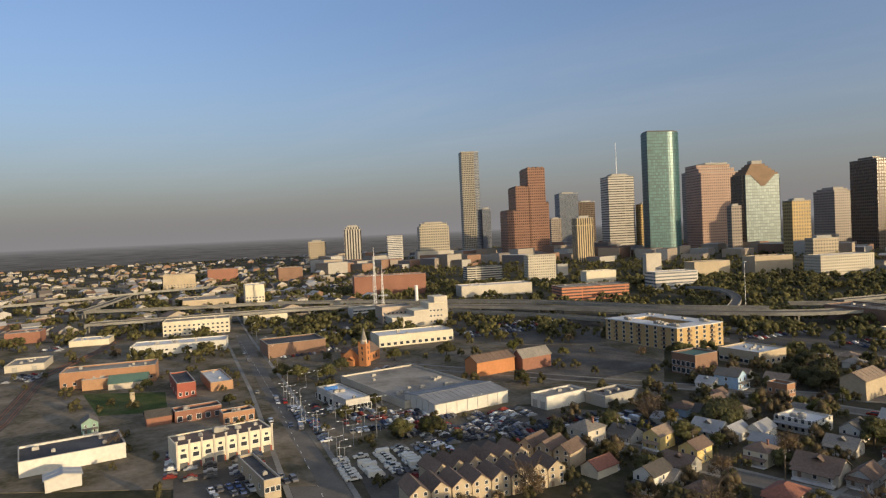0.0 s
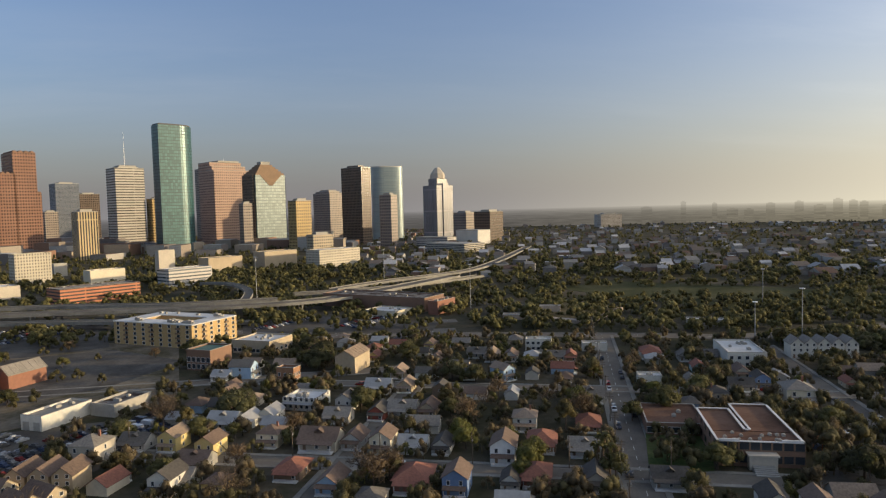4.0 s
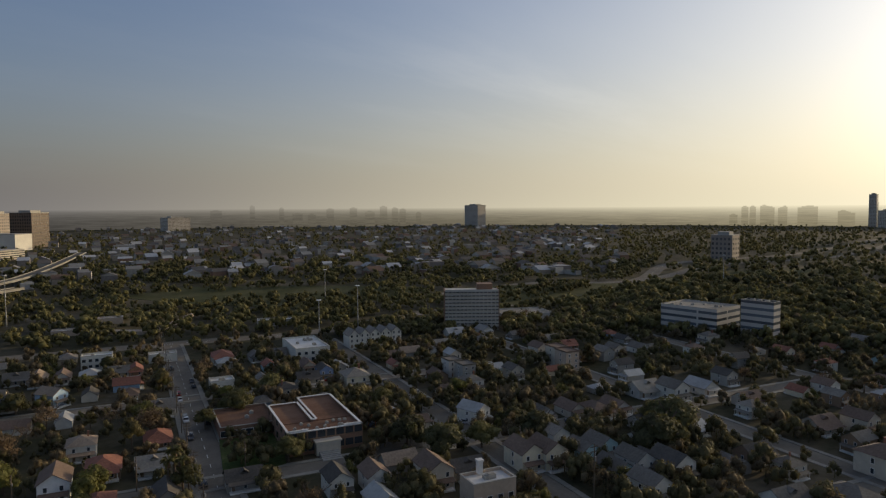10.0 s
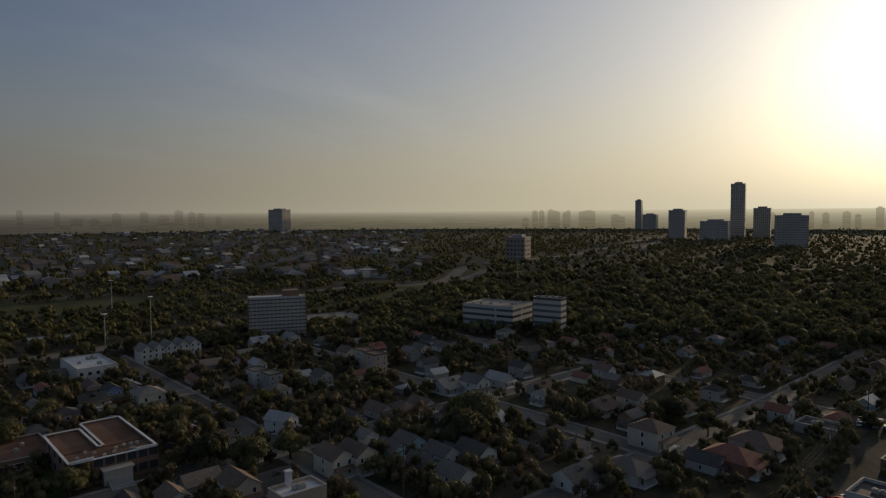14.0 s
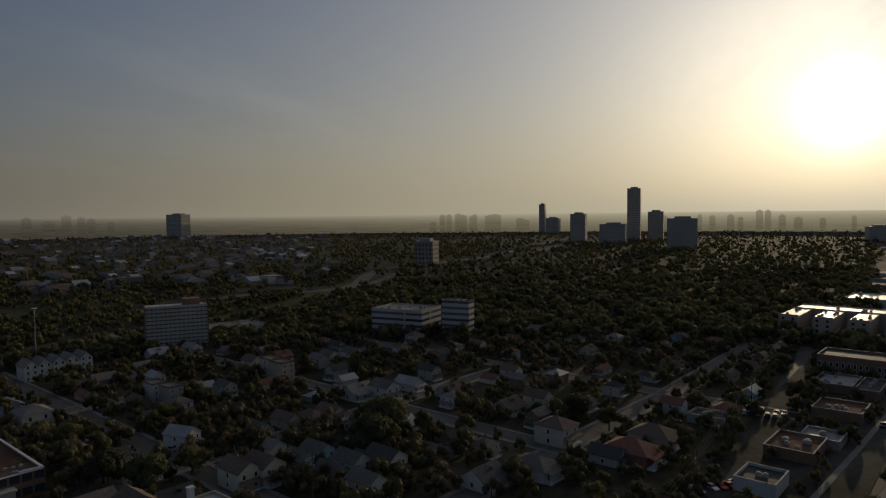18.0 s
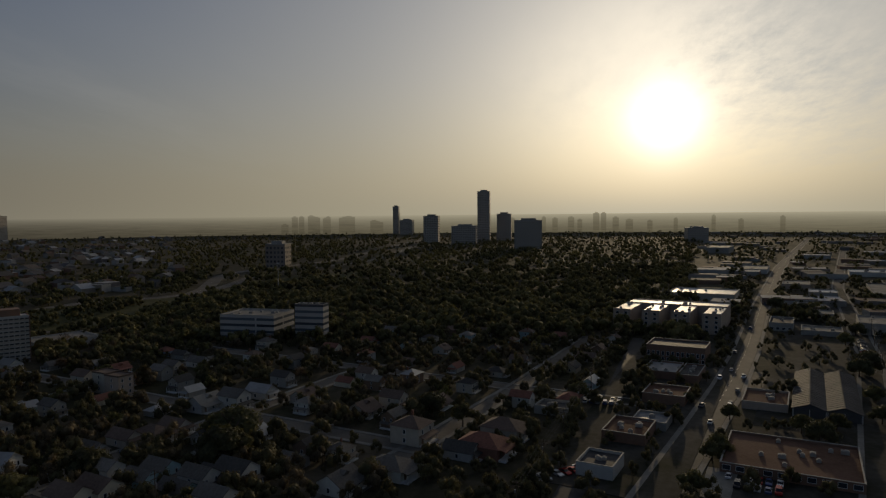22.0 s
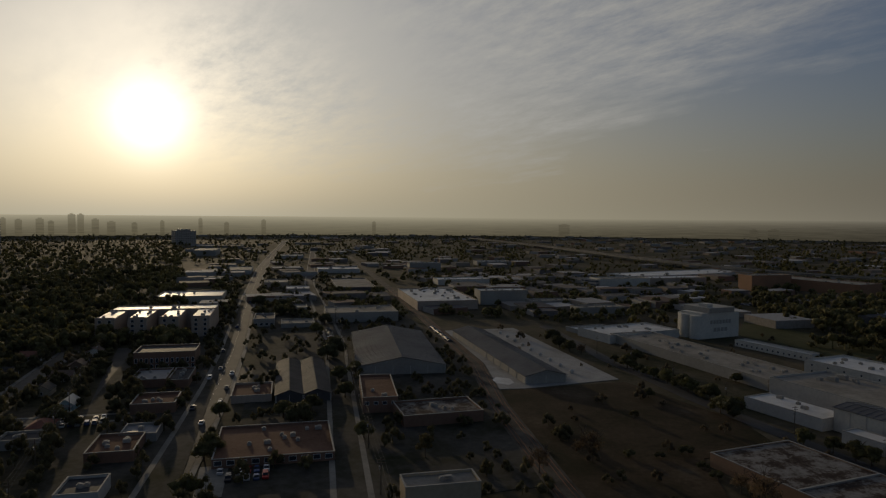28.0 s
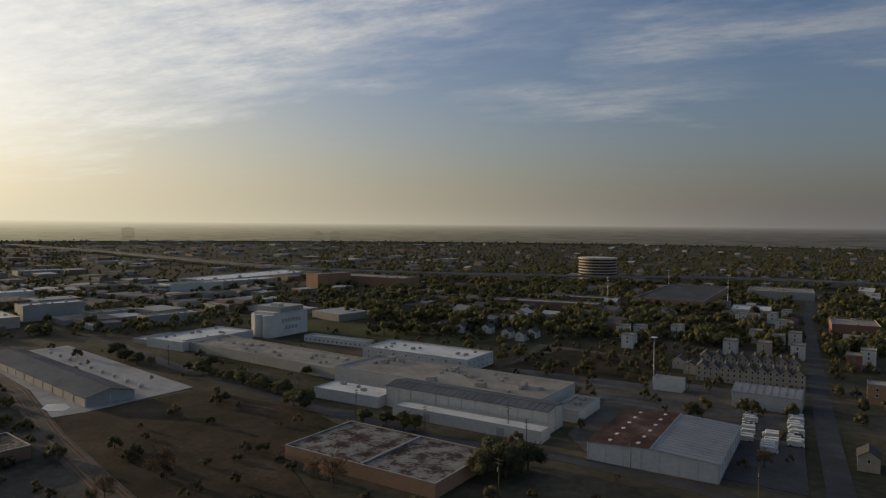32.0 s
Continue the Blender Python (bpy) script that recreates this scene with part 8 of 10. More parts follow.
slab("dry_field", [(294.8, -91.7), (299.0, -161.4), (229.3, -175.1), (199.7, -168.7), (196.6, -135.6), (156.1, -119.3), (166.7, -80.5), (207.7, -82.8)], 0.06, "dry_field", "bare brown field with dry grass", "field")
slab("green_field", [(464.1, -353.8), (339.4, -362.0), (277.9, -376.7), (284.1, -303.2), (349.2, -309.8), (406.4, -303.7)], 0.07, "park_grass", "green meadow behind a factory", "field")
slab("yard", [(224.5, -304.7), (251.3, -378.8), (167.4, -384.4), (157.0, -332.8), (113.8, -341.5), (68.1, -296.7), (81.4, -264.2), (119.6, -210.0), (134.1, -222.6), (147.5, -278.6)], 0.05, "gravel_yard", "pale gravel yard between warehouses", "yard")
slab("car_park", [(74.2, -217.0), (87.8, -272.5), (65.9, -279.3), (50.0, -220.6)], 0.07, "avenue_asphalt", "dark asphalt van park behind a fence", "car park")
slab("earth_lot", [(225.7, -303.6), (229.6, -372.2), (167.4, -384.5), (148.1, -320.6)], 0.09, "dry_field", "dark bare earth lot with tracks", "lot")
slab("yard", [(306.9, -48.0), (306.2, -95.0), (187.2, -79.7), (180.7, -27.0)], 0.05, "lot_dark", "dusty yard with machines", "yard")
slab("pool_deck", [(222.8, 27.1), (223.6, 12.1), (197.8, 11.0), (198.1, 26.2)], 0.07, "old_concrete", "pale wet-looking concrete court", "court")
slab("car_park", [(219.4, 11.3), (221.0, -15.5), (186.5, -13.8), (185.1, 9.5)], 0.06, "asphalt", "asphalt car park with parked cars", "car park")
slab("car_park", [(368.5, 24.0), (368.2, 8.0), (331.7, 8.6), (332.1, 24.0)], 0.06, "asphalt", "asphalt car park behind shops", "car park")
house('row', 132.5, -354.1, -163.5, 'tan_wall', 'shingle_dark', 0.85, 'in a terrace', 'dark-roofed terrace')
house('row', 127.1, -355.7, -163.5, 'tan_wall', 'shingle_dark', 0.85, 'in a terrace', 'dark-roofed terrace')
house('row', 121.7, -357.3, -163.5, 'tan_wall', 'shingle_dark', 0.85, 'in a terrace', 'dark-roofed terrace')
house('row', 116.4, -358.9, -163.5, 'tan_wall', 'shingle_dark', 0.85, 'in a terrace', 'dark-roofed terrace')
house('row', 111.0, -360.5, -163.5, 'tan_wall', 'shingle_dark', 0.85, 'in a terrace', 'dark-roofed terrace')
house('row', 105.7, -362.1, -163.5, 'tan_wall', 'shingle_dark', 0.85, 'in a terrace', 'dark-roofed terrace')
house('row', 100.3, -363.7, -163.5, 'tan_wall', 'shingle_dark', 0.85, 'in a terrace', 'dark-roofed terrace')
house('row', 94.9, -365.3, -163.5, 'tan_wall', 'shingle_dark', 0.85, 'in a terrace', 'dark-roofed terrace')
house('row', 89.6, -366.8, -163.5, 'tan_wall', 'shingle_dark', 0.85, 'in a terrace', 'dark-roofed terrace')
house('row', 142.3, -384.9, -162.8, 'tan_wall', 'shingle_dark', 0.85, 'in a terrace', 'dark-roofed terrace')
house('row', 136.2, -386.8, -162.8, 'tan_wall', 'shingle_dark', 0.85, 'in a terrace', 'dark-roofed terrace')
house('row', 130.1, -388.7, -162.8, 'tan_wall', 'shingle_dark', 0.85, 'in a terrace', 'dark-roofed terrace')
house('row', 124.0, -390.6, -162.8, 'tan_wall', 'shingle_dark', 0.85, 'in a terrace', 'dark-roofed terrace')
house('row', 117.9, -392.5, -162.8, 'tan_wall', 'shingle_dark', 0.85, 'in a terrace', 'dark-roofed terrace')
house('row', 111.8, -394.4, -162.8, 'tan_wall', 'shingle_dark', 0.85, 'in a terrace', 'dark-roofed terrace')
house('row', 105.6, -396.3, -162.8, 'tan_wall', 'shingle_dark', 0.85, 'in a terrace', 'dark-roofed terrace')
house('row', 99.5, -398.2, -162.8, 'tan_wall', 'shingle_dark', 0.85, 'in a terrace', 'dark-roofed terrace')
house('modern', 202.6, -411.9, 10, 'white_paint', 'roof_gravel', 0.9, 'in the north')
house('modern', 215.1, -454.7, 10, 'white_paint', 'roof_gravel', 0.9, 'in the north')
house('modern', 196.0, -474.3, 10, 'white_paint', 'roof_gravel', 0.9, 'in the north')
house('modern', 223.8, -445.8, 10, 'pale_grey', 'roof_gravel', 0.9, 'in the north')
house('modern', 186.9, -580.9, 10, 'white_paint', 'roof_gravel', 0.9, 'in the north')
house('modern', 127.8, -442.5, 10, 'brick_pale', 'roof_gravel', 0.9, 'in the north')
house('modern', 130.0, -479.7, 10, 'tan_wall', 'roof_gravel', 0.9, 'in the north')
house('modern', 110.2, -448.1, 10, 'white_paint', 'roof_gravel', 0.9, 'in the north')
house('modern', 124.8, -499.3, 10, 'cream_paint', 'roof_gravel', 0.9, 'in the north')
house('modern', 147.6, -491.2, 10, 'beige_wall', 'roof_gravel', 0.9, 'in the north')
house('modern', 149.5, -557.8, 10, 'pale_grey', 'roof_gravel', 0.9, 'in the north')
house('modern', 78.3, -436.3, 10, 'brick_red', 'roof_gravel', 0.9, 'in the north')
house('modern', 75.5, -460.0, 10, 'white_paint', 'roof_gravel', 0.9, 'in the north')
house('modern', 55.5, -361.2, 10, 'orange_wall', 'roof_gravel', 0.9, 'in the north')
house('modern', 146.1, -436.6, 10, 'pale_grey', 'roof_gravel', 0.9, 'in the north')
house('modern', 167.8, -600.9, 10, 'white_paint', 'roof_gravel', 0.9, 'in the north')
house('modern', 164.1, -628.0, 10, 'beige_wall', 'roof_gravel', 0.9, 'in the north')
house('two_storey', 41.7, -260.5, 10, 'tan_wall', 'shingle_dark', 0.9, 'in the north')
house('two_storey', 320.4, -381.5, 10, 'white_paint', 'shingle_dark', 0.9, 'in the north')
house('two_storey', 304.0, -391.2, 10, 'white_paint', 'shingle_dark', 0.9, 'in the north')
house('two_storey', 282.2, -385.9, 10, 'pale_grey', 'shingle_dark', 0.9, 'in the north')
house('two_storey', 268.5, -383.7, 10, 'white_paint', 'shingle_dark', 0.9, 'in the north')
house('two_storey', 339.3, -380.8, 10, 'beige_wall', 'shingle_dark', 0.9, 'in the north')
house('two_storey', 269.5, -399.0, 10, 'white_paint', 'shingle_dark', 0.9, 'in the north')
house('two_storey', 142.1, -363.4, 10, 'grey_wall', 'shingle_dark', 0.9, 'in the north')
house('two_storey', 152.4, -373.0, 10, 'beige_wall', 'shingle_dark', 0.9, 'in the north')
flat_building('brick_warehouse', 'low red-brick warehouse beside a street', 'warehouse', 104.5, -575.4, 30.3, 40, 10.3, 15, 'brick_red', 'roof_gravel', units=5)
flat_building('warehouse', 'white flat-roofed warehouse beside a street', 'warehouse', 199.2, -647.8, 32.8, 40, 6.1, 15, 'pale_grey', 'roof_white', units=6)
flat_building('warehouse', 'grey flat-roofed warehouse beside a freeway', 'warehouse', 225.8, -836.2, 67.0, 60, 8.3, 15, 'grey_wall', 'roof_gravel', units=6)
flat_building('warehouse', 'orange-lit wide warehouse with dark brown roof', 'warehouse', 292.0, -724.0, 66.0, 190.0, 9.0, 12, 'orange_wall', 'roof_dark')
flat_building('apartment_house', 'long brown brick apartment rows', 'building', 350.9, -541.4, 99.0, 20, 8.2, 20, 'brick_brown', 'roof_gravel', units=5)
flat_building('apartment_house', 'long brown brick apartment rows', 'building', 356.6, -610.8, 80.0, 20, 7.1, 20, 'brick_brown', 'roof_gravel', units=5)
flat_building('office_building', 'orange and white low office campus', 'building', 653.0, -586.1, 128.5, 40, 12.6, 15, 'brick_orange', 'roof_gravel', units=6)
flat_building('office_building', 'white office with dark ribbon windows', 'building', 738.4, -375.5, 25, 63.9, 9.3, 15, 'skin_office_white', 'roof_white')
flat_building('warehouse', 'very long white-roofed distribution shed', 'warehouse', 847.4, -535.8, 60, 208.5, 5.1, 15, 'pale_grey', 'roof_white', units=10)

round_office = thing("round_office_building", "round glazed office building with lit side", "office building", 480.0, -872.0, 0)
take(480.0, -872.0, 70, 70)
for i in range(8):
    part("floor", Shape().taper(0, 0, 27, i * 4.0, 27, i * 4.0 + 1.6, 32), "tan_wall", round_office)
    part("glazing", Shape().taper(0, 0, 26, i * 4.0 + 1.6, 26, i * 4.0 + 4.0, 32), "window_glass", round_office)
part("roof_rim", Shape().taper(0, 0, 27.5, 32, 27.5, 34, 32), "stone_wall", round_office)


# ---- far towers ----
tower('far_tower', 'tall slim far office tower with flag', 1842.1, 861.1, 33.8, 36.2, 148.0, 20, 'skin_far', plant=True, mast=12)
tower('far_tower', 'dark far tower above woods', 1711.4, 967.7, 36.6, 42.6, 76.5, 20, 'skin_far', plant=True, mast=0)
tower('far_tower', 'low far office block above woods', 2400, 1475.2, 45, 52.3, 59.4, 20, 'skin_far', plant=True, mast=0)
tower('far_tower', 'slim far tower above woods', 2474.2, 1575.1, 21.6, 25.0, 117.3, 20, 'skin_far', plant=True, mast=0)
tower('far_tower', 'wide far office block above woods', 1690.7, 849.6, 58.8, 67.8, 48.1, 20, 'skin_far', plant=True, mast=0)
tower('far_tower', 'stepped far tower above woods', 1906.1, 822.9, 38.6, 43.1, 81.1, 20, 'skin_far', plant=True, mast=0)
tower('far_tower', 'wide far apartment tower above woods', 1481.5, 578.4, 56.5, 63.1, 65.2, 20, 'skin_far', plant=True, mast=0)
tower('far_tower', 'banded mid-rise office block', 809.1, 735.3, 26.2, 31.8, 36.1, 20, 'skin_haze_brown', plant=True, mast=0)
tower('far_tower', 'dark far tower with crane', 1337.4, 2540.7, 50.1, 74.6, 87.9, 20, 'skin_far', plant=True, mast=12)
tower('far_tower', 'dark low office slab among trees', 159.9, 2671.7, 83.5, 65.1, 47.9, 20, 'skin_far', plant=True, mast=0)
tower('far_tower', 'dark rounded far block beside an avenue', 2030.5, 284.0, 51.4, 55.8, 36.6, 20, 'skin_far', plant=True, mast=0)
# the skyline past the woods, glowing in painted haze: turn from +x in degrees, width, height
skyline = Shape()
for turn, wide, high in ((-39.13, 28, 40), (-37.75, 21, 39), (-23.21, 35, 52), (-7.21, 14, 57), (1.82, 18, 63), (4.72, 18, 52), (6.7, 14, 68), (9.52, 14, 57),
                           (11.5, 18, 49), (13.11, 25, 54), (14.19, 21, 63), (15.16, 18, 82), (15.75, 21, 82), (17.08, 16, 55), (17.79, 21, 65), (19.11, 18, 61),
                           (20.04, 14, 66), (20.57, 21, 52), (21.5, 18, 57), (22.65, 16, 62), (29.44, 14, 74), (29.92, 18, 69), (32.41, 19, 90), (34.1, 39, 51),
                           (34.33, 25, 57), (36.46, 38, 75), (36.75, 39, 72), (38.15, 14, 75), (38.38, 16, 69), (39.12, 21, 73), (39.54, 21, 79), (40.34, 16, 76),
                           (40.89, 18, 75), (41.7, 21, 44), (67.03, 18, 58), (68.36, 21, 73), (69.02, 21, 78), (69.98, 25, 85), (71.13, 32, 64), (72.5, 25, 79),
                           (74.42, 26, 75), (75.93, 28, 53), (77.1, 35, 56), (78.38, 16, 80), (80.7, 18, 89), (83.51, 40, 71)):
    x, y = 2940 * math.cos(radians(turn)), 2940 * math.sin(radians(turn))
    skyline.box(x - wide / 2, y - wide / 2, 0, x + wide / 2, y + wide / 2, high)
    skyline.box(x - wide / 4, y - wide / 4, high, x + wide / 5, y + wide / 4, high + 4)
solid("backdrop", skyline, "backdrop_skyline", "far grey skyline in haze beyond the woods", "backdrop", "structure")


# ---- lots, lawns and parked cars ----
slab("car_park", [(-338.2, 157.7), (-325.8, 182.5), (-223.4, 159.8), (-213.7, 132.1), (-229.8, 127.3)], 0.05, "asphalt", 'asphalt car dealership lot', "car park")
slab("car_park", [(-216.2, 130.1), (-217.2, 155.3), (-190.8, 176.4), (-169.6, 176.2), (-161.9, 127.4), (-164.7, 108.5)], 0.05, "asphalt", 'asphalt storage lot full of cars', "car park")
slab("car_park", [(-214.3, 214.6), (-158.1, 245.9), (-139.3, 220.0), (-149.8, 181.2), (-207.4, 173.5)], 0.05, "asphalt", 'asphalt car park beside a hall', "car park")
slab("car_park", [(-233.2, 72.9), (-231.4, 109.7), (-208.4, 100.4), (-198.6, 79.2), (-206.9, 64.2)], 0.05, "asphalt", "asphalt car park in front of a white building", "car park")
slab("car_park", [(-476.2, 404.7), (-368.4, 485.9), (-280.6, 372.1), (-312.2, 340.0), (-374.1, 322.4)], 0.05, "asphalt", "large asphalt car park beside a highway", "car park")
slab("car_park", [(-459.2, 213.6), (-566.1, 357.6), (-452.2, 305.9), (-407.1, 200.5)], 0.05, "asphalt", "asphalt car park", "car park")
slab("car_park", [(-234.0, 457.0), (-192.5, 497.0), (-89.4, 473.3), (-88.8, 429.0), (-215.2, 419.7)], 0.05, "asphalt", "asphalt car park below a highway", "car park")
slab("empty_lot", [(-320.3, 331.1), (-272.9, 365.0), (-208.0, 338.6), (-215.6, 279.0), (-242.3, 249.0)], 0.04, "gravel_yard", "empty gravel and grass lot", "lot")
slab("lot", [(-723.5, 24.9), (-557.3, 231.1), (-351.3, 158.4), (-192.4, 105.3), (-284.9, 7.1)], 0.02, 'lot_mix', 'worn gravel and asphalt lots between workshops', "lot")
slab("lot", [(-538.8, 234.9), (-433.9, 368.4), (-244.9, 391.0), (-166.1, 263.4), (-213.0, 218.9), (-186.4, 155.4), (-191.6, 112.7), (-329.5, 158.5)], 0.02, 'lot_mix', 'worn asphalt lots beside a boulevard', "lot")
slab("lot", [(-1062.6, 38.6), (-562.0, 486.7), (-321.9, 506.3), (-250.7, 393.1), (-441.7, 375.1), (-548.1, 239.0), (-739.2, 25.5)], 0.02, 'lot_mix', 'worn lots below an elevated highway', "lot")
slab("lot", [(188.1, 72.4), (369.2, 85.5), (536.3, 88.1), (692.6, 67.3), (692.4, 38.3), (187.3, 31.1)], 0.02, 'lot_dark', 'sparse lots between shops and avenue', "lot")
slab("lot", [(187.1, 18.4), (535.7, 16.2), (810.6, -2.8), (810.4, -84.6), (366.7, -101.0), (185.3, -80.5)], 0.02, 'lot_dark', 'worn lots between avenue and railway', "lot")
slab("lawn", [(-408.9, 82.6), (-374.7, 115.6), (-330.6, 102.7), (-349.1, 76.6)], 0.05, "lawn", "grass lot beside workshops", "lawn")
slab("lawn", [(26.4, 241.2), (47.6, 241.0), (42.7, 208.6), (23.3, 202.0)], 0.05, "lawn", "school lawn with clipped grass", "lawn")
car_rows(-187.8, 115.2, 70, 4, 8, seed=1, kinds=('pickup', 'sedan', 'pickup', 'van'), paint='white_paint', note='in a storage lot', gap=3.0, row_gap=7.6)
car_rows(-188.8, 139.5, 70, 3, 6, seed=4, kinds=('pickup', 'sedan'), paint='', note='in a storage lot', gap=3.0, row_gap=7.6)
car_rows(-235.6, 138.8, -20, 1, 11, seed=2, note='in a dealer lot')
car_rows(-246.9, 149.3, -20, 1, 11, seed=3, note='in a dealer lot', paint='red_paint', fill=0.5)
car_rows(-231.2, 130.6, 70, 1, 12, seed=5, note='in a dealer lot')
car_rows(-263.4, 138.1, 70, 1, 10, seed=6, note='in a dealer lot')
car_rows(-212.9, 78.0, -10, 2, 10, seed=7, note='in front of a white building')
car_rows(-169.5, 213.1, -10, 2, 9, seed=9, note='beside a white warehouse', kinds=('van', 'sedan', 'suv'), paint='')
car_rows(210.3, 6.4, 0, 2, 6, seed=11, kinds=('sedan', 'suv'), fill=0.7, note='behind shops')
car_rows(279.4, 69.1, 10, 2, 6, seed=12, note='beside an avenue', fill=0.9)
car_rows(202.2, 62.5, 60, 1, 7, seed=13, note='beside a street')
car_rows(81.6, -261.5, 194, 1, 14, seed=14, gap=3.05, kinds=('van', 'van', 'sedan'), paint='white_paint', note='in a van park', fill=0.85)
car_rows(70.2, -251.0, 194, 1, 9, seed=15, gap=3.05, kinds=('van',), paint='white_paint', note='in a van park', fill=0.9)
car_rows(65.6, -267.5, 194, 1, 14, seed=16, gap=3.1, kinds=('van', 'van', 'pickup'), paint='white_paint', note='in a van park', fill=0.9)
car('pickup', 17.6, 246.5, -90, note='at the kerb of a street', group='cars at the kerb')
car('suv', 17.6, 270.1, -90, note='at the kerb of a street', group='cars at the kerb')
car('pickup', 17.6, 247.6, -90, note='at the kerb of a street', group='cars at the kerb')
car('suv', 17.6, 307.2, 90, note='at the kerb of a street', group='cars at the kerb')
car('pickup', 17.6, 267.2, -90, note='at the kerb of a street', group='cars at the kerb')
car('suv', 17.6, 202.4, 90, note='at the kerb of a street', group='cars at the kerb')
car('sedan', 17.6, 297.8, -90, note='at the kerb of a street', group='cars at the kerb')
car('pickup', 17.6, 357.6, 90, note='at the kerb of a street', group='cars at the kerb')
car('sedan', 24.6, 317.8, 90, note='at the kerb of a street', group='cars at the kerb')
car('sedan', 24.6, 328.4, -90, note='at the kerb of a street', group='cars at the kerb')
car('pickup', 24.6, 196.9, -90, note='at the kerb of a street', group='cars at the kerb')
car('suv', 24.6, 260.9, 90, note='at the kerb of a street', group='cars at the kerb')
car('sedan', 24.6, 263.3, 90, note='at the kerb of a street', group='cars at the kerb')
car('pickup', 24.6, 271.1, -90, note='at the kerb of a street', group='cars at the kerb')
car('pickup', 104.6, 250.9, 90, note='at the kerb of a street', group='cars at the kerb')
car('sedan', 104.6, 286.7, -90, note='at the kerb of a street', group='cars at the kerb')
car('sedan', 104.6, 284.1, -90, note='at the kerb of a street', group='cars at the kerb')
car('sedan', 111, 220.5, 90, note='at the kerb of a street', group='cars at the kerb')
car('sedan', 111, 265.4, 90, note='at the kerb of a street', group='cars at the kerb')
car('sedan', 111, 268.6, -90, note='at the kerb of a street', group='cars at the kerb')
car('sedan', -67, 249.1, 90, note='at the kerb of a street', group='cars at the kerb')
car('pickup', -67, 208.7, 90, note='at the kerb of a street', group='cars at the kerb')
car('sedan', -67, 269.0, 90, note='at the kerb of a street', group='cars at the kerb')
car('suv', 201, 160.1, -90, note='at the kerb of a street', group='cars at the kerb')
car('sedan', 201, 206.4, -90, note='at the kerb of a street', group='cars at the kerb')
car('pickup', 352.4, 27.0, 0, note='on an avenue', group='cars on the avenue')
car('sedan', 365.2, 33.7, 180, note='on an avenue', group='cars on the avenue')
car('suv', 411.5, 36.3, 180, note='on an avenue', group='cars on the avenue')
car('pickup', 676.6, 33.1, 0, note='on an avenue', group='cars on the avenue')
car('suv', 659.9, 36.5, 180, note='on an avenue', group='cars on the avenue')
car('sedan', 270.3, 32.1, 0, note='on an avenue', group='cars on the avenue')
car('suv', 672.3, 36.5, 180, note='on an avenue', group='cars on the avenue')
car('sedan', 298.0, 28.0, 0, note='on an avenue', group='cars on the avenue')
car('sedan', 301.2, 27.9, 0, note='on an avenue', group='cars on the avenue')
car('sedan', 699.2, 33.0, 0, note='on an avenue', group='cars on the avenue')
car('sedan', 661.6, 36.5, 180, note='on an avenue', group='cars on the avenue')
car('pickup', 291.6, 38.1, 180, note='on an avenue', group='cars on the avenue')
car('pickup', 502.3, 34.8, 180, note='on an avenue', group='cars on the avenue')
car('pickup', 644.0, 33.1, 0, note='on an avenue', group='cars on the avenue')
car('sedan', 324.4, 27.3, 0, note='on an avenue', group='cars on the avenue')
car('suv', 344.9, 37.0, 180, note='on an avenue', group='cars on the avenue')
car('sedan', -261.8, 131.4, -20, note='on a boulevard', group='cars on the boulevard')
car('suv', -275.5, 128.7, 160, note='on a boulevard', group='cars on the boulevard')
car('van', -309.3, 148.1, -20, note='on a boulevard', group='cars on the boulevard')
car('van', -422.6, 184.1, 160, note='on a boulevard', group='cars on the boulevard')
car('sedan', -332.6, 148.8, 160, note='on a boulevard', group='cars on the boulevard')
car('van', -254.7, 132.3, -20, note='on a boulevard', group='cars on the boulevard')
car('suv', -301.1, 148.7, -20, note='on a boulevard', group='cars on the boulevard')
car('sedan', -303.4, 146.0, -20, note='on a boulevard', group='cars on the boulevard')
car('suv', -287.7, 144.0, -20, note='on a boulevard', group='cars on the boulevard')
car('sedan', -455.4, 195.7, 160, note='on a boulevard', group='cars on the boulevard')
car('sedan', 147.2, 203.6, 0, note='on a side street', group='cars at the kerb')
car('suv', 113.6, 203.6, 0, note='on a side street', group='cars at the kerb')
car('suv', -53.4, 203.6, 0, note='on a side street', group='cars at the kerb')
car('sedan', 31.0, 203.6, 0, note='on a side street', group='cars at the kerb')
car('sedan', -9.8, 203.6, 0, note='on a side street', group='cars at the kerb')
car('suv', -94.6, 296.4, 180, note='on a side street', group='cars at the kerb')
car('suv', 82.6, 301.6, 180, note='on a side street', group='cars at the kerb')
car('sedan', -130.5, 301.6, 180, note='on a side street', group='cars at the kerb')
car('suv', -82.6, 301.6, 180, note='on a side street', group='cars at the kerb')
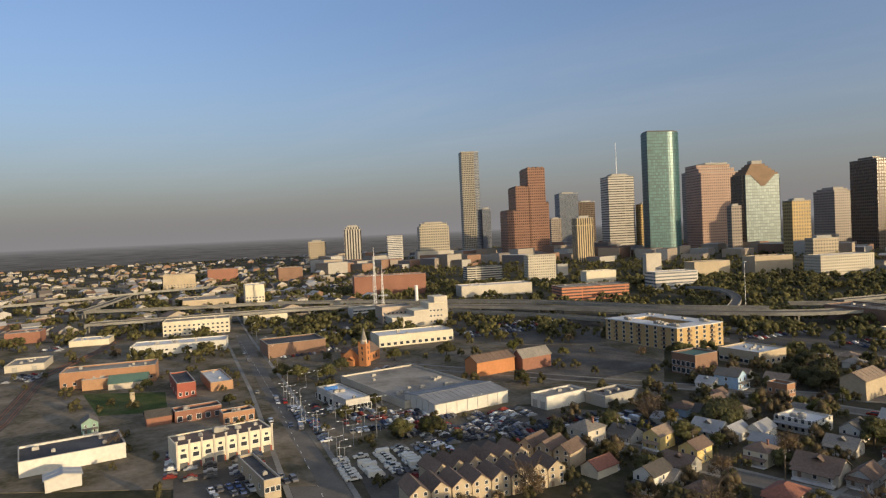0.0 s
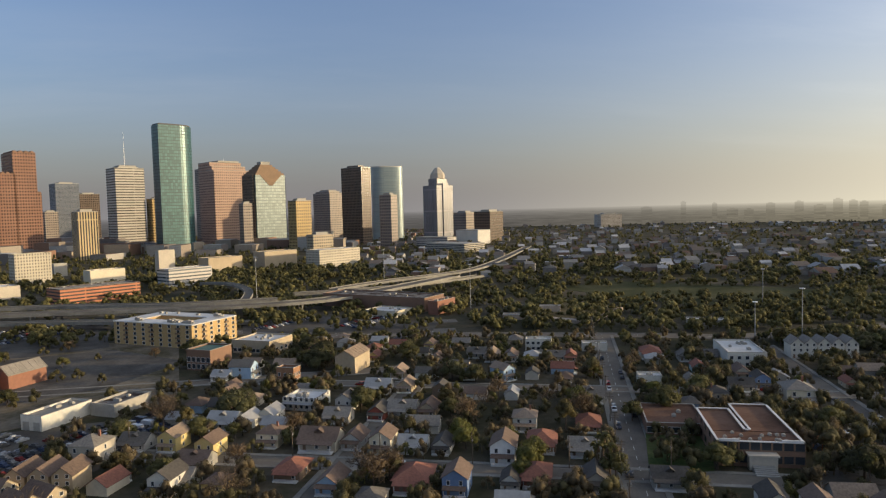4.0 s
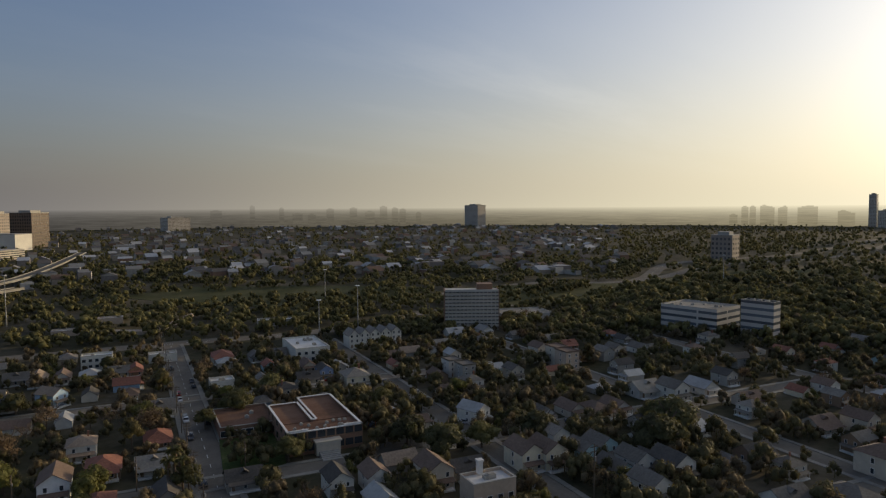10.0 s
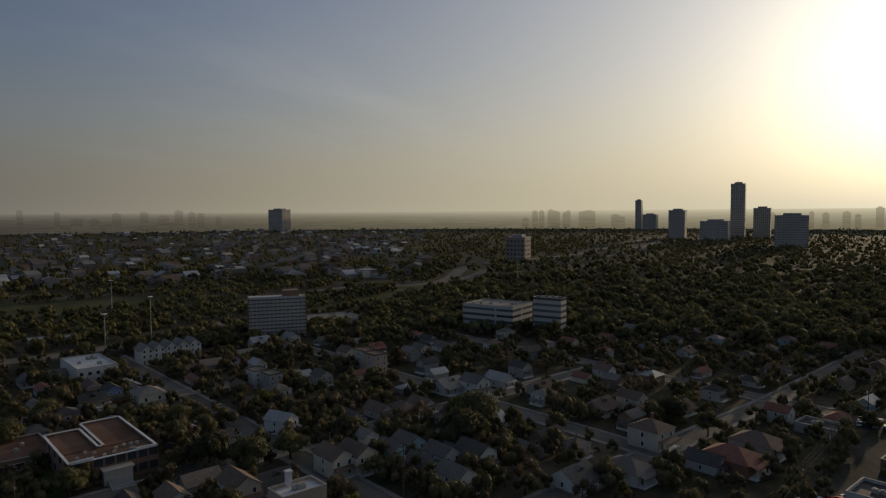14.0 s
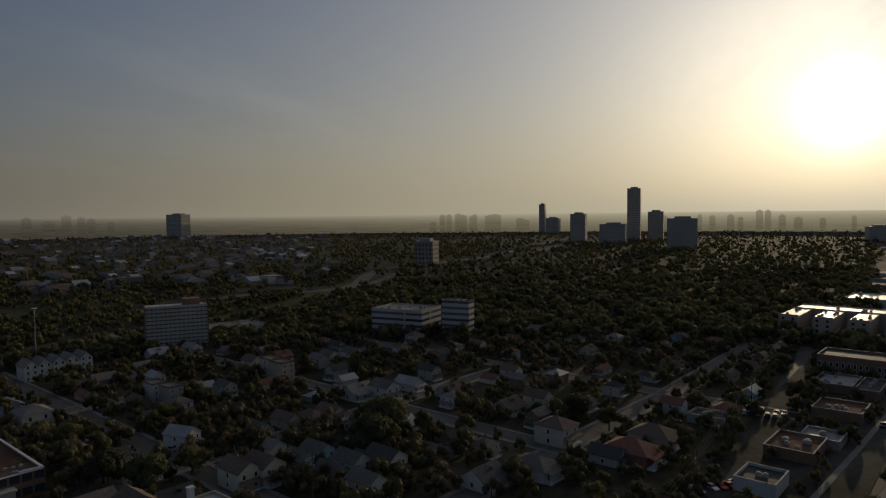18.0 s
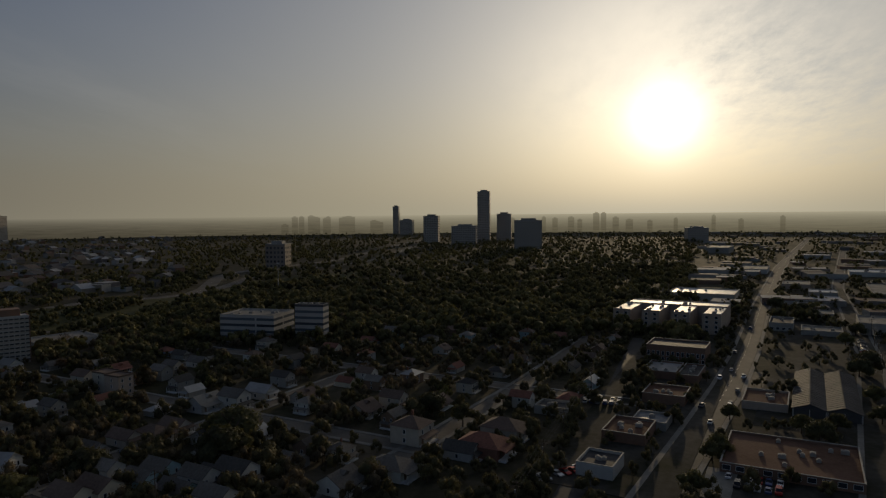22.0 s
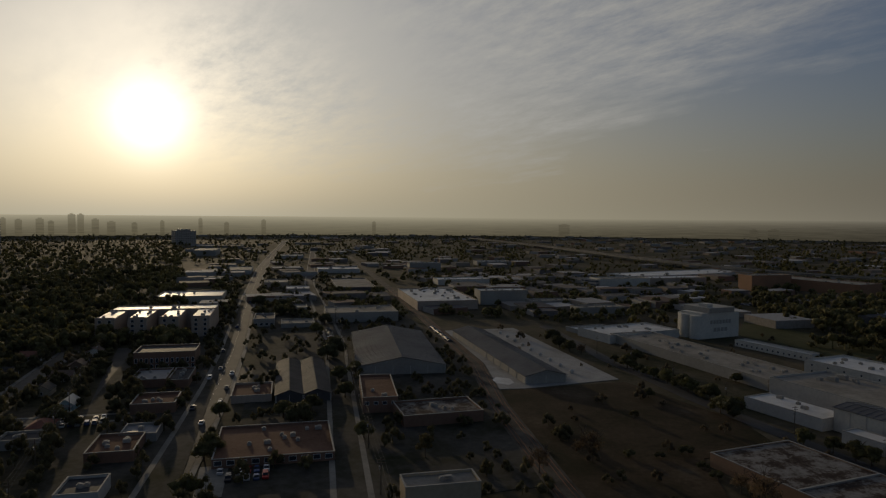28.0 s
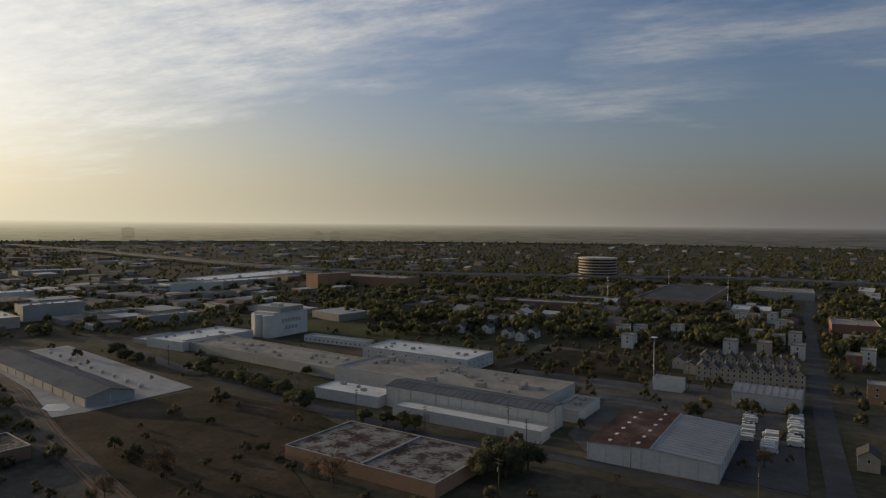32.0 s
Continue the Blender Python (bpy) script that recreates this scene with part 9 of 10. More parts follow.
far_cars("many parked cars in distant lots", [(-230.8, 70.9, 70, 3, 13), (-220.2, 89.8, 70, 2, 6), (-600.7, 93.5, 60, 3, 8), (-480.7, 56.2, 60, 3, 9), (-104.8, 374.2, 0, 2, 14), (-164.2, 494.0, -10, 2, 30), (-194.1, 156.5, 70, 6, 7), (-196.1, 169.9, 70, 5, 9), (-302.2, 212.3, 70, 3, 12), (-265.2, 148.1, 70, 3, 8), (-215.8, 89.6, 70, 2, 12), (-201.9, 190.8, 70, 4, 6), (-390.3, 342.2, -15, 4, 30), (-189.9, 172.6, -8, 4, 14), (-181.8, 189.2, -8, 4, 14), (-163.9, 198.8, -8, 3, 14), (-169.1, 220.1, -8, 2, 12), (-241.3, 161.1, -8, 3, 10), (-236.0, 168.3, -8, 3, 8), (-261.1, 156.6, -8, 3, 7), (-219.0, 153.8, -8, 2, 7), (-181.9, 129.2, -8, 3, 8), (-204.5, 171.0, -8, 2, 9), (-151.1, 481.7, -10, 2, 16), (-406.6, 381.7, -15, 5, 30), (-440.6, 213.1, -15, 5, 14), (-508.9, 271.8, -15, 5, 14), (590.3, -406.5, 20, 10, 26), (661.7, -411.1, 20, 6, 20), (-214.2, 434.6, -15, 2, 20), (-157.1, 447.8, -15, 3, 30), (535.6, -466.9, 20, 6, 16), (-1187.1, 359.5, -20, 4, 20), (483.3, -28.3, 90, 1, 26), (475.0, -102.2, 90, 1, 20), (423.4, 302.9, 0, 3, 14), (340.9, 235.9, 0, 3, 8)])

# ---- poles, masts and wires ----
high_mast(-550.0, 371.0, 40)
high_mast(-280.7, 577.4, 42)
high_mast(-203.9, 739.8, 38)
high_mast(-77.3, 542.7, 36)
high_mast(134.5, 420.1, 30)
high_mast(141.4, -314.3, 26)
high_mast(317.5, -597.8, 30)
high_mast(334.0, -778.6, 28)
high_mast(226.2, -664.6, 34)
high_mast(552.9, 503.6, 30)
high_mast(101.5, 392.2, 26)
high_mast(146.2, 543.8, 30)
street_lamp(-200.0, 118.0, 10, 70)
street_lamp(-242.0, 133.0, 10, 70)
street_lamp(-284.0, 148.0, 10, 70)
street_lamp(-326.0, 163.0, 10, 70)
street_lamp(-368.0, 178.0, 10, 70)
street_lamp(-410.0, 193.0, 10, 70)
street_lamp(-452.0, 208.0, 10, 70)
street_lamp(-494.0, 223.0, 10, 70)
street_lamp(-536.0, 238.0, 10, 70)
street_lamp(-300.6, 151.9, 8, 70, True)
street_lamp(-321.7, 171.5, 8, 70, True)
street_lamp(-322.6, 179.2, 8, 70, True)
street_lamp(-308.8, 152.0, 8, 70, True)
street_lamp(-301.2, 149.8, 8, 70, True)
street_lamp(-290.2, 145.9, 8, 70, True)
street_lamp(-285.2, 145.1, 8, 70, True)
street_lamp(-276.9, 142.5, 8, 70, True)
street_lamp(-267.5, 139.7, 8, 70, True)
street_lamp(-260.0, 137.4, 8, 70, True)
street_lamp(-247.5, 134.4, 8, 70, True)
street_lamp(-242.8, 133.8, 8, 70, True)
street_lamp(-220.7, 125.8, 8, 70, True)
street_lamp(-250.7, 146.8, 8, 70, True)
street_lamp(-269.9, 156.8, 8, 70, True)
street_lamp(-240.1, 145.6, 8, 70, True)
street_lamp(-226.5, 135.7, 8, 70, True)
street_lamp(-219.1, 135.5, 8, 70, True)
street_lamp(-227.3, 144.5, 8, 70, True)
street_lamp(-238.2, 153.1, 8, 70, True)
street_lamp(-219.2, 146.3, 8, 70, True)
street_lamp(-248.5, 166.3, 8, 70, True)
street_lamp(-248.0, 169.0, 8, 70, True)
street_lamp(-226.5, 153.0, 8, 70, True)
street_lamp(-223.3, 159.1, 8, 70, True)
street_lamp(-219.0, 157.2, 8, 70, True)
street_lamp(-210.7, 123.2, 8, 70, True)
street_lamp(-198.1, 118.8, 8, 70, True)
street_lamp(-181.2, 142.7, 8, 70, True)
street_lamp(-216.1, 197.5, 8, 70, True)
utility_pole(15.2, 150, 11, 0)
utility_pole(15.2, 176, 11, 0)
utility_pole(15.2, 202, 11, 0)
utility_pole(15.2, 228, 11, 0)
utility_pole(15.2, 254, 11, 0)
utility_pole(15.2, 280, 11, 0)
utility_pole(15.2, 306, 11, 0)
utility_pole(15.2, 332, 11, 0)
utility_pole(15.2, 358, 11, 0)
utility_pole(15.2, 384, 11, 0)
utility_pole(15.2, 410, 11, 0)
utility_pole(15.2, 436, 11, 0)
for i in range(11):
    wires((15.2, 150 + i * 26), (15.2, 176 + i * 26))
utility_pole(160, 66.0, 11, 90)
utility_pole(194, 70.9, 11, 90)
utility_pole(228, 75.8, 11, 90)
utility_pole(262, 80.7, 11, 90)
utility_pole(296, 85.6, 11, 90)
utility_pole(330, 90.5, 11, 90)
utility_pole(364, 95.4, 11, 90)
utility_pole(398, 100.3, 11, 90)
utility_pole(432, 105.2, 11, 90)
for i in range(8):
    wires((160 + i * 34, 66 + i * 4.9), (194 + i * 34, 70.9 + i * 4.9))
utility_pole(150, -25.0, 11, 90)
utility_pole(190, -26.2, 11, 90)
utility_pole(230, -27.4, 11, 90)
utility_pole(270, -28.6, 11, 90)
utility_pole(310, -29.8, 11, 90)
utility_pole(350, -31.0, 11, 90)
utility_pole(390, -32.2, 11, 90)
utility_pole(430, -33.4, 11, 90)
utility_pole(470, -34.6, 11, 90)
utility_pole(510, -35.8, 11, 90)
for i in range(9):
    wires((150 + i * 40, -25 - i * 1.2), (190 + i * 40, -26.2 - i * 1.2))
utility_pole(-150, 206.5, 10, 90)
utility_pole(-120, 206.5, 10, 90)
utility_pole(-90, 206.5, 10, 90)
utility_pole(-60, 206.5, 10, 90)
utility_pole(-30, 206.5, 10, 90)
utility_pole(0, 206.5, 10, 90)
utility_pole(30, 206.5, 10, 90)
utility_pole(60.0, -206.0, 11, 90)
utility_pole(98.0, -202.0, 11, 90)
utility_pole(136.0, -198.0, 11, 90)
utility_pole(174.0, -185.5, 11, 90)
utility_pole(212.0, -184.0, 11, 90)
utility_pole(250.0, -182.5, 11, 90)
utility_pole(288.0, -181.0, 11, 90)
utility_pole(326.0, -179.5, 11, 90)
utility_pole(364.0, -178.0, 11, 90)
utility_pole(114.0, -152.4, 14)
utility_pole(150.5, -206.7, 12)
utility_pole(112.6, 145.1, 16)
utility_pole(128.9, -326.5, 14)

# ---- trees ----
tree('oak', 82.9, 206.9, 1.1, 122, 'between houses')
tree('oak_b', 90.2, 252.6, 0.9, 167, 'between houses')
tree('oak', 90.3, 193.7, 1.15, 49, 'between houses')
tree('oak_b', 104.7, 194.7, 1.0, 114, 'between houses')
tree('oak', 126.7, 193.7, 1.05, 3, 'between houses')
tree('oak', 170.1, 175.9, 1.4, 184, 'between houses')
tree('oak_b', 171.1, 186.5, 1.1, 187, 'between houses')
tree('bright', -12.4, 204.5, 1.0, 143, 'between houses')
tree('bright', -13.6, 195.6, 0.8, 103, 'between houses')
tree('bright', -37.1, 227.5, 1, 352, 'between houses')
tree('round', 13.3, 198.8, 1.2, 221, 'between houses')
tree('oak_b', 44.0, 210.9, 0.9, 151, 'between houses')
tree('brown', 4.9, 253.8, 1.2, 112, 'between houses')
tree('bright', 3.1, 271.8, 1.1, 264, 'between houses')
tree('brown', -52.8, 191.0, 1.1, 75, 'between houses')
tree('bare', -61.2, 190.0, 1.0, 256, 'between houses')
tree('oak', -127.3, 240.7, 1.2, 357, 'between houses')
tree('round', -135.6, 247.2, 1.1, 170, 'between houses')
tree('oak', -125.3, 324.8, 1.2, 83, 'between houses')
tree('oak_b', -135.2, 330.3, 1.0, 256, 'between houses')
tree('bare', -150.8, 228.0, 1.1, 237, 'between houses')
tree('tall', -142.0, 228.9, 0.9, 199, 'between houses')
tree('round', -88.7, 263.3, 1, 310, 'between houses')
tree('round', -82.8, 267.9, 0.9, 256, 'between houses')
tree('bright', -118.0, 287.2, 0.8, 127, 'between houses')
tree('oak_b', 35.7, 266.8, 1.2, 235, 'between houses')
tree('round', 23.3, 255.3, 1.1, 235, 'between houses')
tree('oak_b', 53.6, 287.7, 1.1, 25, 'between houses')
tree('tall', 212.6, 279.6, 1, 116, 'between houses')
tree('round', 223.8, 113.9, 1.3, 208, 'between houses')
tree('oak', 230.5, 130.8, 1.0, 275, 'between houses')
tree('oak', 154.0, 164.9, 1.4, 357, 'between houses')
tree('oak_b', -343.4, 178.1, 1.0, 202, 'between houses')
tree('oak', -354.7, 174.2, 0.9, 266, 'between houses')
tree('oak_b', -330.5, 189.2, 1, 344, 'between houses')
tree('oak', -347.3, 208.1, 0.8, 225, 'between houses')
tree('oak_b', -345.1, 246.2, 0.9, 339, 'between houses')
tree('round', -202.7, 163.7, 1.1, 26, 'between houses')
tree('round', -209.2, 163.4, 1, 54, 'between houses')
tree('bright', -206.5, 163.8, 1.0, 283, 'between houses')
tree('oak', -130.6, 248.8, 1.1, 292, 'between houses')
tree('bare', -149.8, 226.4, 1.2, 348, 'between houses')
tree('oak', -131.8, 346.5, 1.15, 159, 'between houses')
tree('oak_b', -83.6, 262.2, 1.0, 179, 'between houses')
tree('bare', -279.5, 66.1, 0.9, 8, 'between houses')
tree('brown', -250.3, 86.4, 0.9, 164, 'between houses')
tree('brown', -134.5, 143.6, 1.0, 255, 'between houses')
tree('bare', -140.0, 145.8, 1.1, 184, 'between houses')
tree('oak', 236.2, -175.8, 0.9, 323, 'between houses')
tree('oak_b', 242.6, -174.5, 0.8, 157, 'between houses')
tree('oak', 125.4, -171.1, 1.1, 87, 'between houses')
tree('oak_b', 129.1, -164.3, 1.1, 69, 'between houses')
tree('oak', 123.1, -180.2, 1.0, 244, 'between houses')
tree('oak', 135.8, -178.7, 0.9, 115, 'between houses')
tree('round', 184.0, -184.0, 1.0, 278, 'between houses')
tree('round', 178.4, -184.5, 1.0, 68, 'between houses')
tree('round', 191.4, -181.9, 0.9, 128, 'between houses')
tree('round', 200.6, -178.2, 0.9, 253, 'between houses')
tree('oak', 108.0, -277.3, 0.7, 23, 'between houses')
tree('oak_b', 339.1, -189.7, 0.8, 219, 'between houses')
tree('oak', 386.2, -163.8, 0.8, 186, 'between houses')
tree('oak_b', 374.2, -164.9, 0.8, 146, 'between houses')
tree('oak', 405.8, -167.2, 0.9, 209, 'between houses')
tree('brown', 364.4, -168.4, 0.7, 321, 'between houses')
tree('round', 339.7, -176.9, 0.6972694322707611, 310, 'in a hedge beside a warehouse')
tree('round', 333.3, -177.3, 0.6370486325134324, 132, 'in a hedge beside a warehouse')
tree('oak_b', 327.0, -177.7, 0.8106718191098646, 311, 'in a hedge beside a warehouse')
tree('round', 320.8, -178.1, 0.7031058252301725, 316, 'in a hedge beside a warehouse')
tree('round', 314.7, -178.5, 0.6849605433771433, 194, 'in a hedge beside a warehouse')
tree('round', 308.8, -178.9, 0.6961625574899644, 204, 'in a hedge beside a warehouse')
tree('oak_b', 303.0, -179.3, 0.6424566805153724, 105, 'in a hedge beside a warehouse')
tree('round', 297.3, -179.7, 0.6274132973906409, 137, 'in a hedge beside a warehouse')
tree('oak_b', 291.8, -180.1, 0.8170981892112557, 334, 'in a hedge beside a warehouse')
tree('round', 286.3, -180.4, 0.8450736178730589, 156, 'in a hedge beside a warehouse')
tree('oak_b', 281.0, -180.8, 0.8147384339296819, 159, 'in a hedge beside a warehouse')
tree('oak_b', 275.8, -181.1, 0.7872508337345142, 12, 'in a hedge beside a warehouse')
tree('round', 270.6, -181.5, 0.6106424987557447, 87, 'in a hedge beside a warehouse')
tree('oak_b', 265.6, -181.8, 0.6408146776200856, 151, 'in a hedge beside a warehouse')
tree('oak_b', 260.7, -182.1, 0.8453831661195692, 159, 'in a hedge beside a warehouse')
tree('brown', 169.2, -129.3, 0.6716300625744254, 350, 'on a rough field')
tree('shrub', 203.2, -111.8, 0.9692992568339899, 333, 'on a rough field')
tree('shrub', 179.4, -129.0, 1.0448844798310861, 239, 'on a rough field')
tree('shrub', 199.6, -121.5, 0.8904080199072163, 264, 'on a rough field')
tree('shrub', 200.7, -132.5, 1.2474036753813804, 251, 'on a rough field')
tree('shrub', 163.8, -105.5, 1.0777159978250228, 218, 'on a rough field')
tree('brown', 202.6, -97.1, 1.1277093883623102, 66, 'on a rough field')
tree('shrub', 269.2, -86.7, 0.6589713295109253, 28, 'on a rough field')
tree('shrub', 200.2, -163.9, 1.0806217974399737, 289, 'on a rough field')
tree('brown', 158.7, -128.8, 1.055242138525154, 14, 'on a rough field')
tree('brown', 196.1, -77.0, 0.9328177060220559, 105, 'on a rough field')
tree('shrub', 187.8, -129.2, 0.9801652526952767, 161, 'on a rough field')

for x, y, size in ((235.5, 25.0, 0.8), (229.0, 26.5, 0.7), (199.0, 28.0, 0.75), (272.0, 1.5, 0.8), (262.0, -4.0, 0.9), (279.0, -9.6, 0.8), (389.0, -25.5, 1.2), (378.0, -22.0, 1.0), (340.0, -34.0, 0.8), (297.6, -25.0, 0.8),
                   (277.6, 26.0, 0.7), (505.0, -27.0, 0.9), (614.5, 24.0, 1.1), (569.4, -2.4, 0.9), (560.0, 3.0, 0.9), (592.0, 4.0, 1.0), (241.0, -27.0, 0.7), (330.0, -25.0, 0.8)):
    tree("oak" if size > 0.8 else "oak_b", x, y, size, x * 3 % 360, "beside an avenue")
# trees that fill gardens and streets; each stands clear of houses and roads
rnd = random.Random(31)
KINDS = ("oak", "oak_b", "round", "round", "tall", "bright", "brown", "bare", "small", "oak_b", "small")


def fill_trees(x0, x1, y0, y1, many, kinds=KINDS, low=0.6, high=1.05, clear=2.2, near=165.0, note="between houses"):
    placed = 0
    for _ in range(many * 6):
        if placed >= many:
            break
        x, y = rnd.uniform(x0, x1), rnd.uniform(y0, y1)
        if math.hypot(x, y) < near or not free(x, y, clear):
            continue
        tree(rnd.choice(kinds), round(x, 1), round(y, 1), round(rnd.uniform(low, high), 2), rnd.randrange(360), note)
        placed += 1


def fill_houses(lines, seed, walls=("white_paint", "beige_wall", "grey_wall", "cream_paint", "grey_wall", "teal_paint", "brown_paint", "tan_wall"), note="on a tree-lined street"):
    """Houses along both sides of street lines (x0, y0, x1, y1), where the ground is still free."""
    r = random.Random(seed)
    roofs = ("shingle_grey", "shingle_brown", "shingle_dark", "shingle_pale", "shingle_brown", "shingle_red", "shingle_dark", "tin_roof")
    for x0, y0, x1, y1 in lines:
        length = math.hypot(x1 - x0, y1 - y0)
        ux, uy = (x1 - x0) / length, (y1 - y0) / length
        turn = math.degrees(math.atan2(uy, ux))
        for side in (-1, 1):
            s = 8.0
            while s < length - 6:
                x, y = x0 + ux * s - uy * side * 15.5, y0 + uy * s + ux * side * 15.5
                if math.hypot(x, y) > 170 and free(x, y, 6.0):
                    house(r.choice(("cottage", "cottage", "bungalow", "side", "two_storey", "two_storey", "big_hip")), round(x, 1), round(y, 1), turn + (0 if side > 0 else 180), r.choice(walls), r.choice(roofs), round(r.uniform(0.74, 0.95), 2), note)
                s += r.uniform(26.0, 42.0)


fill_houses([(-150, 202, 290, 203), (-160, 299, 280, 297), (108, 215, 108, 390), (198, 130, 198, 380), (288, 80, 290, 320), (100, 118, 430, 122), (-70, 215, -70, 290)], 41)
fill_houses([(120, 160, 280, 160), (300, 170, 420, 175), (300, 225, 420, 228)], 42, note="under trees")


def infill_houses(x0, x1, y0, y1, many, seed):
    """Small houses on the plots that are still free behind the streets."""
    r = random.Random(seed)
    placed = 0
    for _ in range(many * 30):
        x, y = r.uniform(x0, x1), r.uniform(y0, y1)
        if placed < many and math.hypot(x, y) > 175 and free(x, y, 6.5):
            house(r.choice(("low_cottage", "low_hip", "low_cottage")), round(x, 1), round(y, 1), r.choice((0, 90, 180, 270)) + r.uniform(-3, 3),
                  r.choice(("white_paint", "cream_paint", "beige_wall", "blue_paint", "grey_wall", "yellow_paint", "white_paint", "tan_wall")),
                  r.choice(("shingle_grey", "shingle_brown", "shingle_pale", "shingle_tan", "shingle_red", "tin_roof", "shingle_dark")), round(r.uniform(0.85, 1.1), 2), "behind a street")
            placed += 1


# the larger trees between the eastern houses
for kind, x, y, size in (("oak", -130, 247, 1.15), ("oak", -130, 342, 1.1), ("oak_b", -85, 352, 1.1), ("round", -79, 253, 1.15), ("bright", -34, 220, 1.0), ("bright", -13, 201, 1.05), ("brown", -56, 185, 1.1),
                         ("bare", -93, 168, 1.1), ("tall", -1, 243, 1.1), ("brown", -157, 240, 1.1), ("oak_b", -133, 217, 0.95), ("brown", -103, 193, 0.95), ("tall", -137, 183, 0.85), ("oak_b", -122, 182, 0.8),
                         ("tall", -53, 258, 1.0), ("brown", -37, 245, 1.15), ("oak_b", -42, 306, 0.95), ("bright", -112, 280, 0.95), ("tall", -55, 227, 0.8), ("brown", -29, 280, 1.0), ("round", -98, 215, 0.9)):
    spots = [(x + r * math.cos(q), y + r * math.sin(q)) for r in (0, 3, 6, 9) for q in (0.4, 1.4, 2.5, 3.5, 4.6, 5.6)]
    x, y = next((p for p in spots if free(p[0], p[1], 2.0)), (None, None))
    if x is not None:
        tree(kind, round(x, 1), round(y, 1), size, x * 7 % 360)
        TAKEN.append((x, y, 1.5, 1.5, 1.0, 0.0, 2.1))
infill_houses(-170, 20, 160, 400, 34, 43)
infill_houses(30, 290, 150, 380, 12, 44)
fill_trees(-170, 20, 150, 400, 30)
fill_trees(20, 290, 130, 410, 45)
fill_trees(290, 450, 70, 330, 20)
fill_trees(-330, -150, 190, 420, 15, ("oak_b", "round", "small", "bright", "brown"), note="beside lots")
fill_trees(-520, -180, 60, 250, 12, ("oak_b", "round", "small", "brown"), 0.5, 0.9, note="beside workshops")
fill_trees(150, 520, -60, 100, 15, ("oak_b", "round", "small", "tall"), 0.5, 0.9, 1.0, note="beside shops")
fill_trees(60, 420, -430, -130, 15, ("oak_b", "round", "small", "brown"), 0.5, 0.9, 1.5, note="beside warehouses")


def garden_trees(label, x0, x1, y0, y1, many, seed, mat, low, high, clear=1.2, near=160.0):
    """The other trees of the gardens, past counting."""
    r = random.Random(seed)
    spots = []
    for _ in range(many * 3):
        x, y = r.uniform(x0, x1), r.uniform(y0, y1)
        if len(spots) < many and math.hypot(x, y) > near and free(x, y, clear):
            h = r.uniform(low, high)
            spots.append((x, y, h, h * r.uniform(0.38, 0.62)))
    woods(label, spots, seed, mat, "garden_trees", True)


garden_trees("green garden trees among the houses", -180, 460, 110, 430, 520, 81, "leaf_stuff", 4, 9, 1.0)
garden_trees("brownish garden trees among the houses", -180, 460, 110, 430, 330, 82, "leaf_stuff_brown", 4, 10, 1.0)
garden_trees("tall dark trees between southern houses", 20, 170, 110, 340, 100, 94, "leaf_stuff", 6, 10, 0.4)
garden_trees("brown winter trees between southern houses", 20, 170, 110, 340, 60, 95, "leaf_stuff_brown", 6, 10, 0.4)
garden_trees("dense trees over gardens and streets", 60, 460, 60, 430, 760, 87, "leaf_stuff", 5, 11, 0.3)
garden_trees("yellow-green trees between houses", -160, 460, 120, 430, 150, 89, "leaf_fresh", 4, 9, 0.8)
garden_trees("olive trees between the eastern houses", -180, 30, 130, 420, 150, 88, "leaf_stuff_brown", 4, 9, 0.5)
garden_trees("dark green trees between the eastern houses", -180, 30, 130, 420, 110, 93, "leaf_stuff", 4, 8, 0.5)
garden_trees("low garden shrubs among the houses", -180, 460, 110, 430, 300, 83, "leaf_stuff", 2, 4, 0.6)
garden_trees("trees beside lots and workshops", -560, -150, 60, 430, 200, 84, "leaf_stuff", 3, 8)
garden_trees("trees along streets and shops", 150, 620, 25, 110, 260, 85, "leaf_stuff", 3, 9, 0.5)
garden_trees("dark trees along the railway and fields", 150, 520, -100, -60, 90, 90, "leaf_stuff", 3, 7, 0.6, 150.0)
garden_trees("dark trees between shops and sheds", 180, 900, -60, 75, 260, 91, "leaf_stuff", 3.5, 8, 0.4)
garden_trees("trees along northern yards and terraces", 20, 330, -620, -290, 330, 92, "leaf_stuff", 4, 9, 0.4)
garden_trees("trees and scrub beside warehouses", 40, 460, -480, -60, 120, 86, "leaf_stuff_brown", 2.5, 7, 1.0)

# ---- woods, parkland and suburbs out to the horizon ----
def scatter(turn0, turn1, r0, r1, many, seed, clear=4.0, even=False):
    """Spots in a sector of ground round the origin; turns in degrees from +x."""
    r = random.Random(seed)
    spots = []
    for _ in range(many):
        a, q = radians(r.uniform(turn0, turn1)), r.random()
        d = (r0 ** 2 + (r1 ** 2 - r0 ** 2) * q) ** 0.5 if even else r0 * (r1 / r0) ** q
        x, y = d * math.cos(a), d * math.sin(a)
        if free(x, y, clear):
            spots.append((x, y, d))
    return spots


r2 = random.Random(51)
FIELDS = ((100, 640, 100, 40), (560, 555, 130, 22), (300, -250, 90, 40), (440, -330, 80, 40))


def leafy(spots, low, high):
    res = []
    for x, y, d in spots:
        if any(abs(x - fx) < fw and abs(y - fy) < fh for fx, fy, fw, fh in FIELDS):
            continue
        h = r2.uniform(low, high)
        res.append((x, y, h, h * r2.uniform(0.42, 0.7)))
    return res


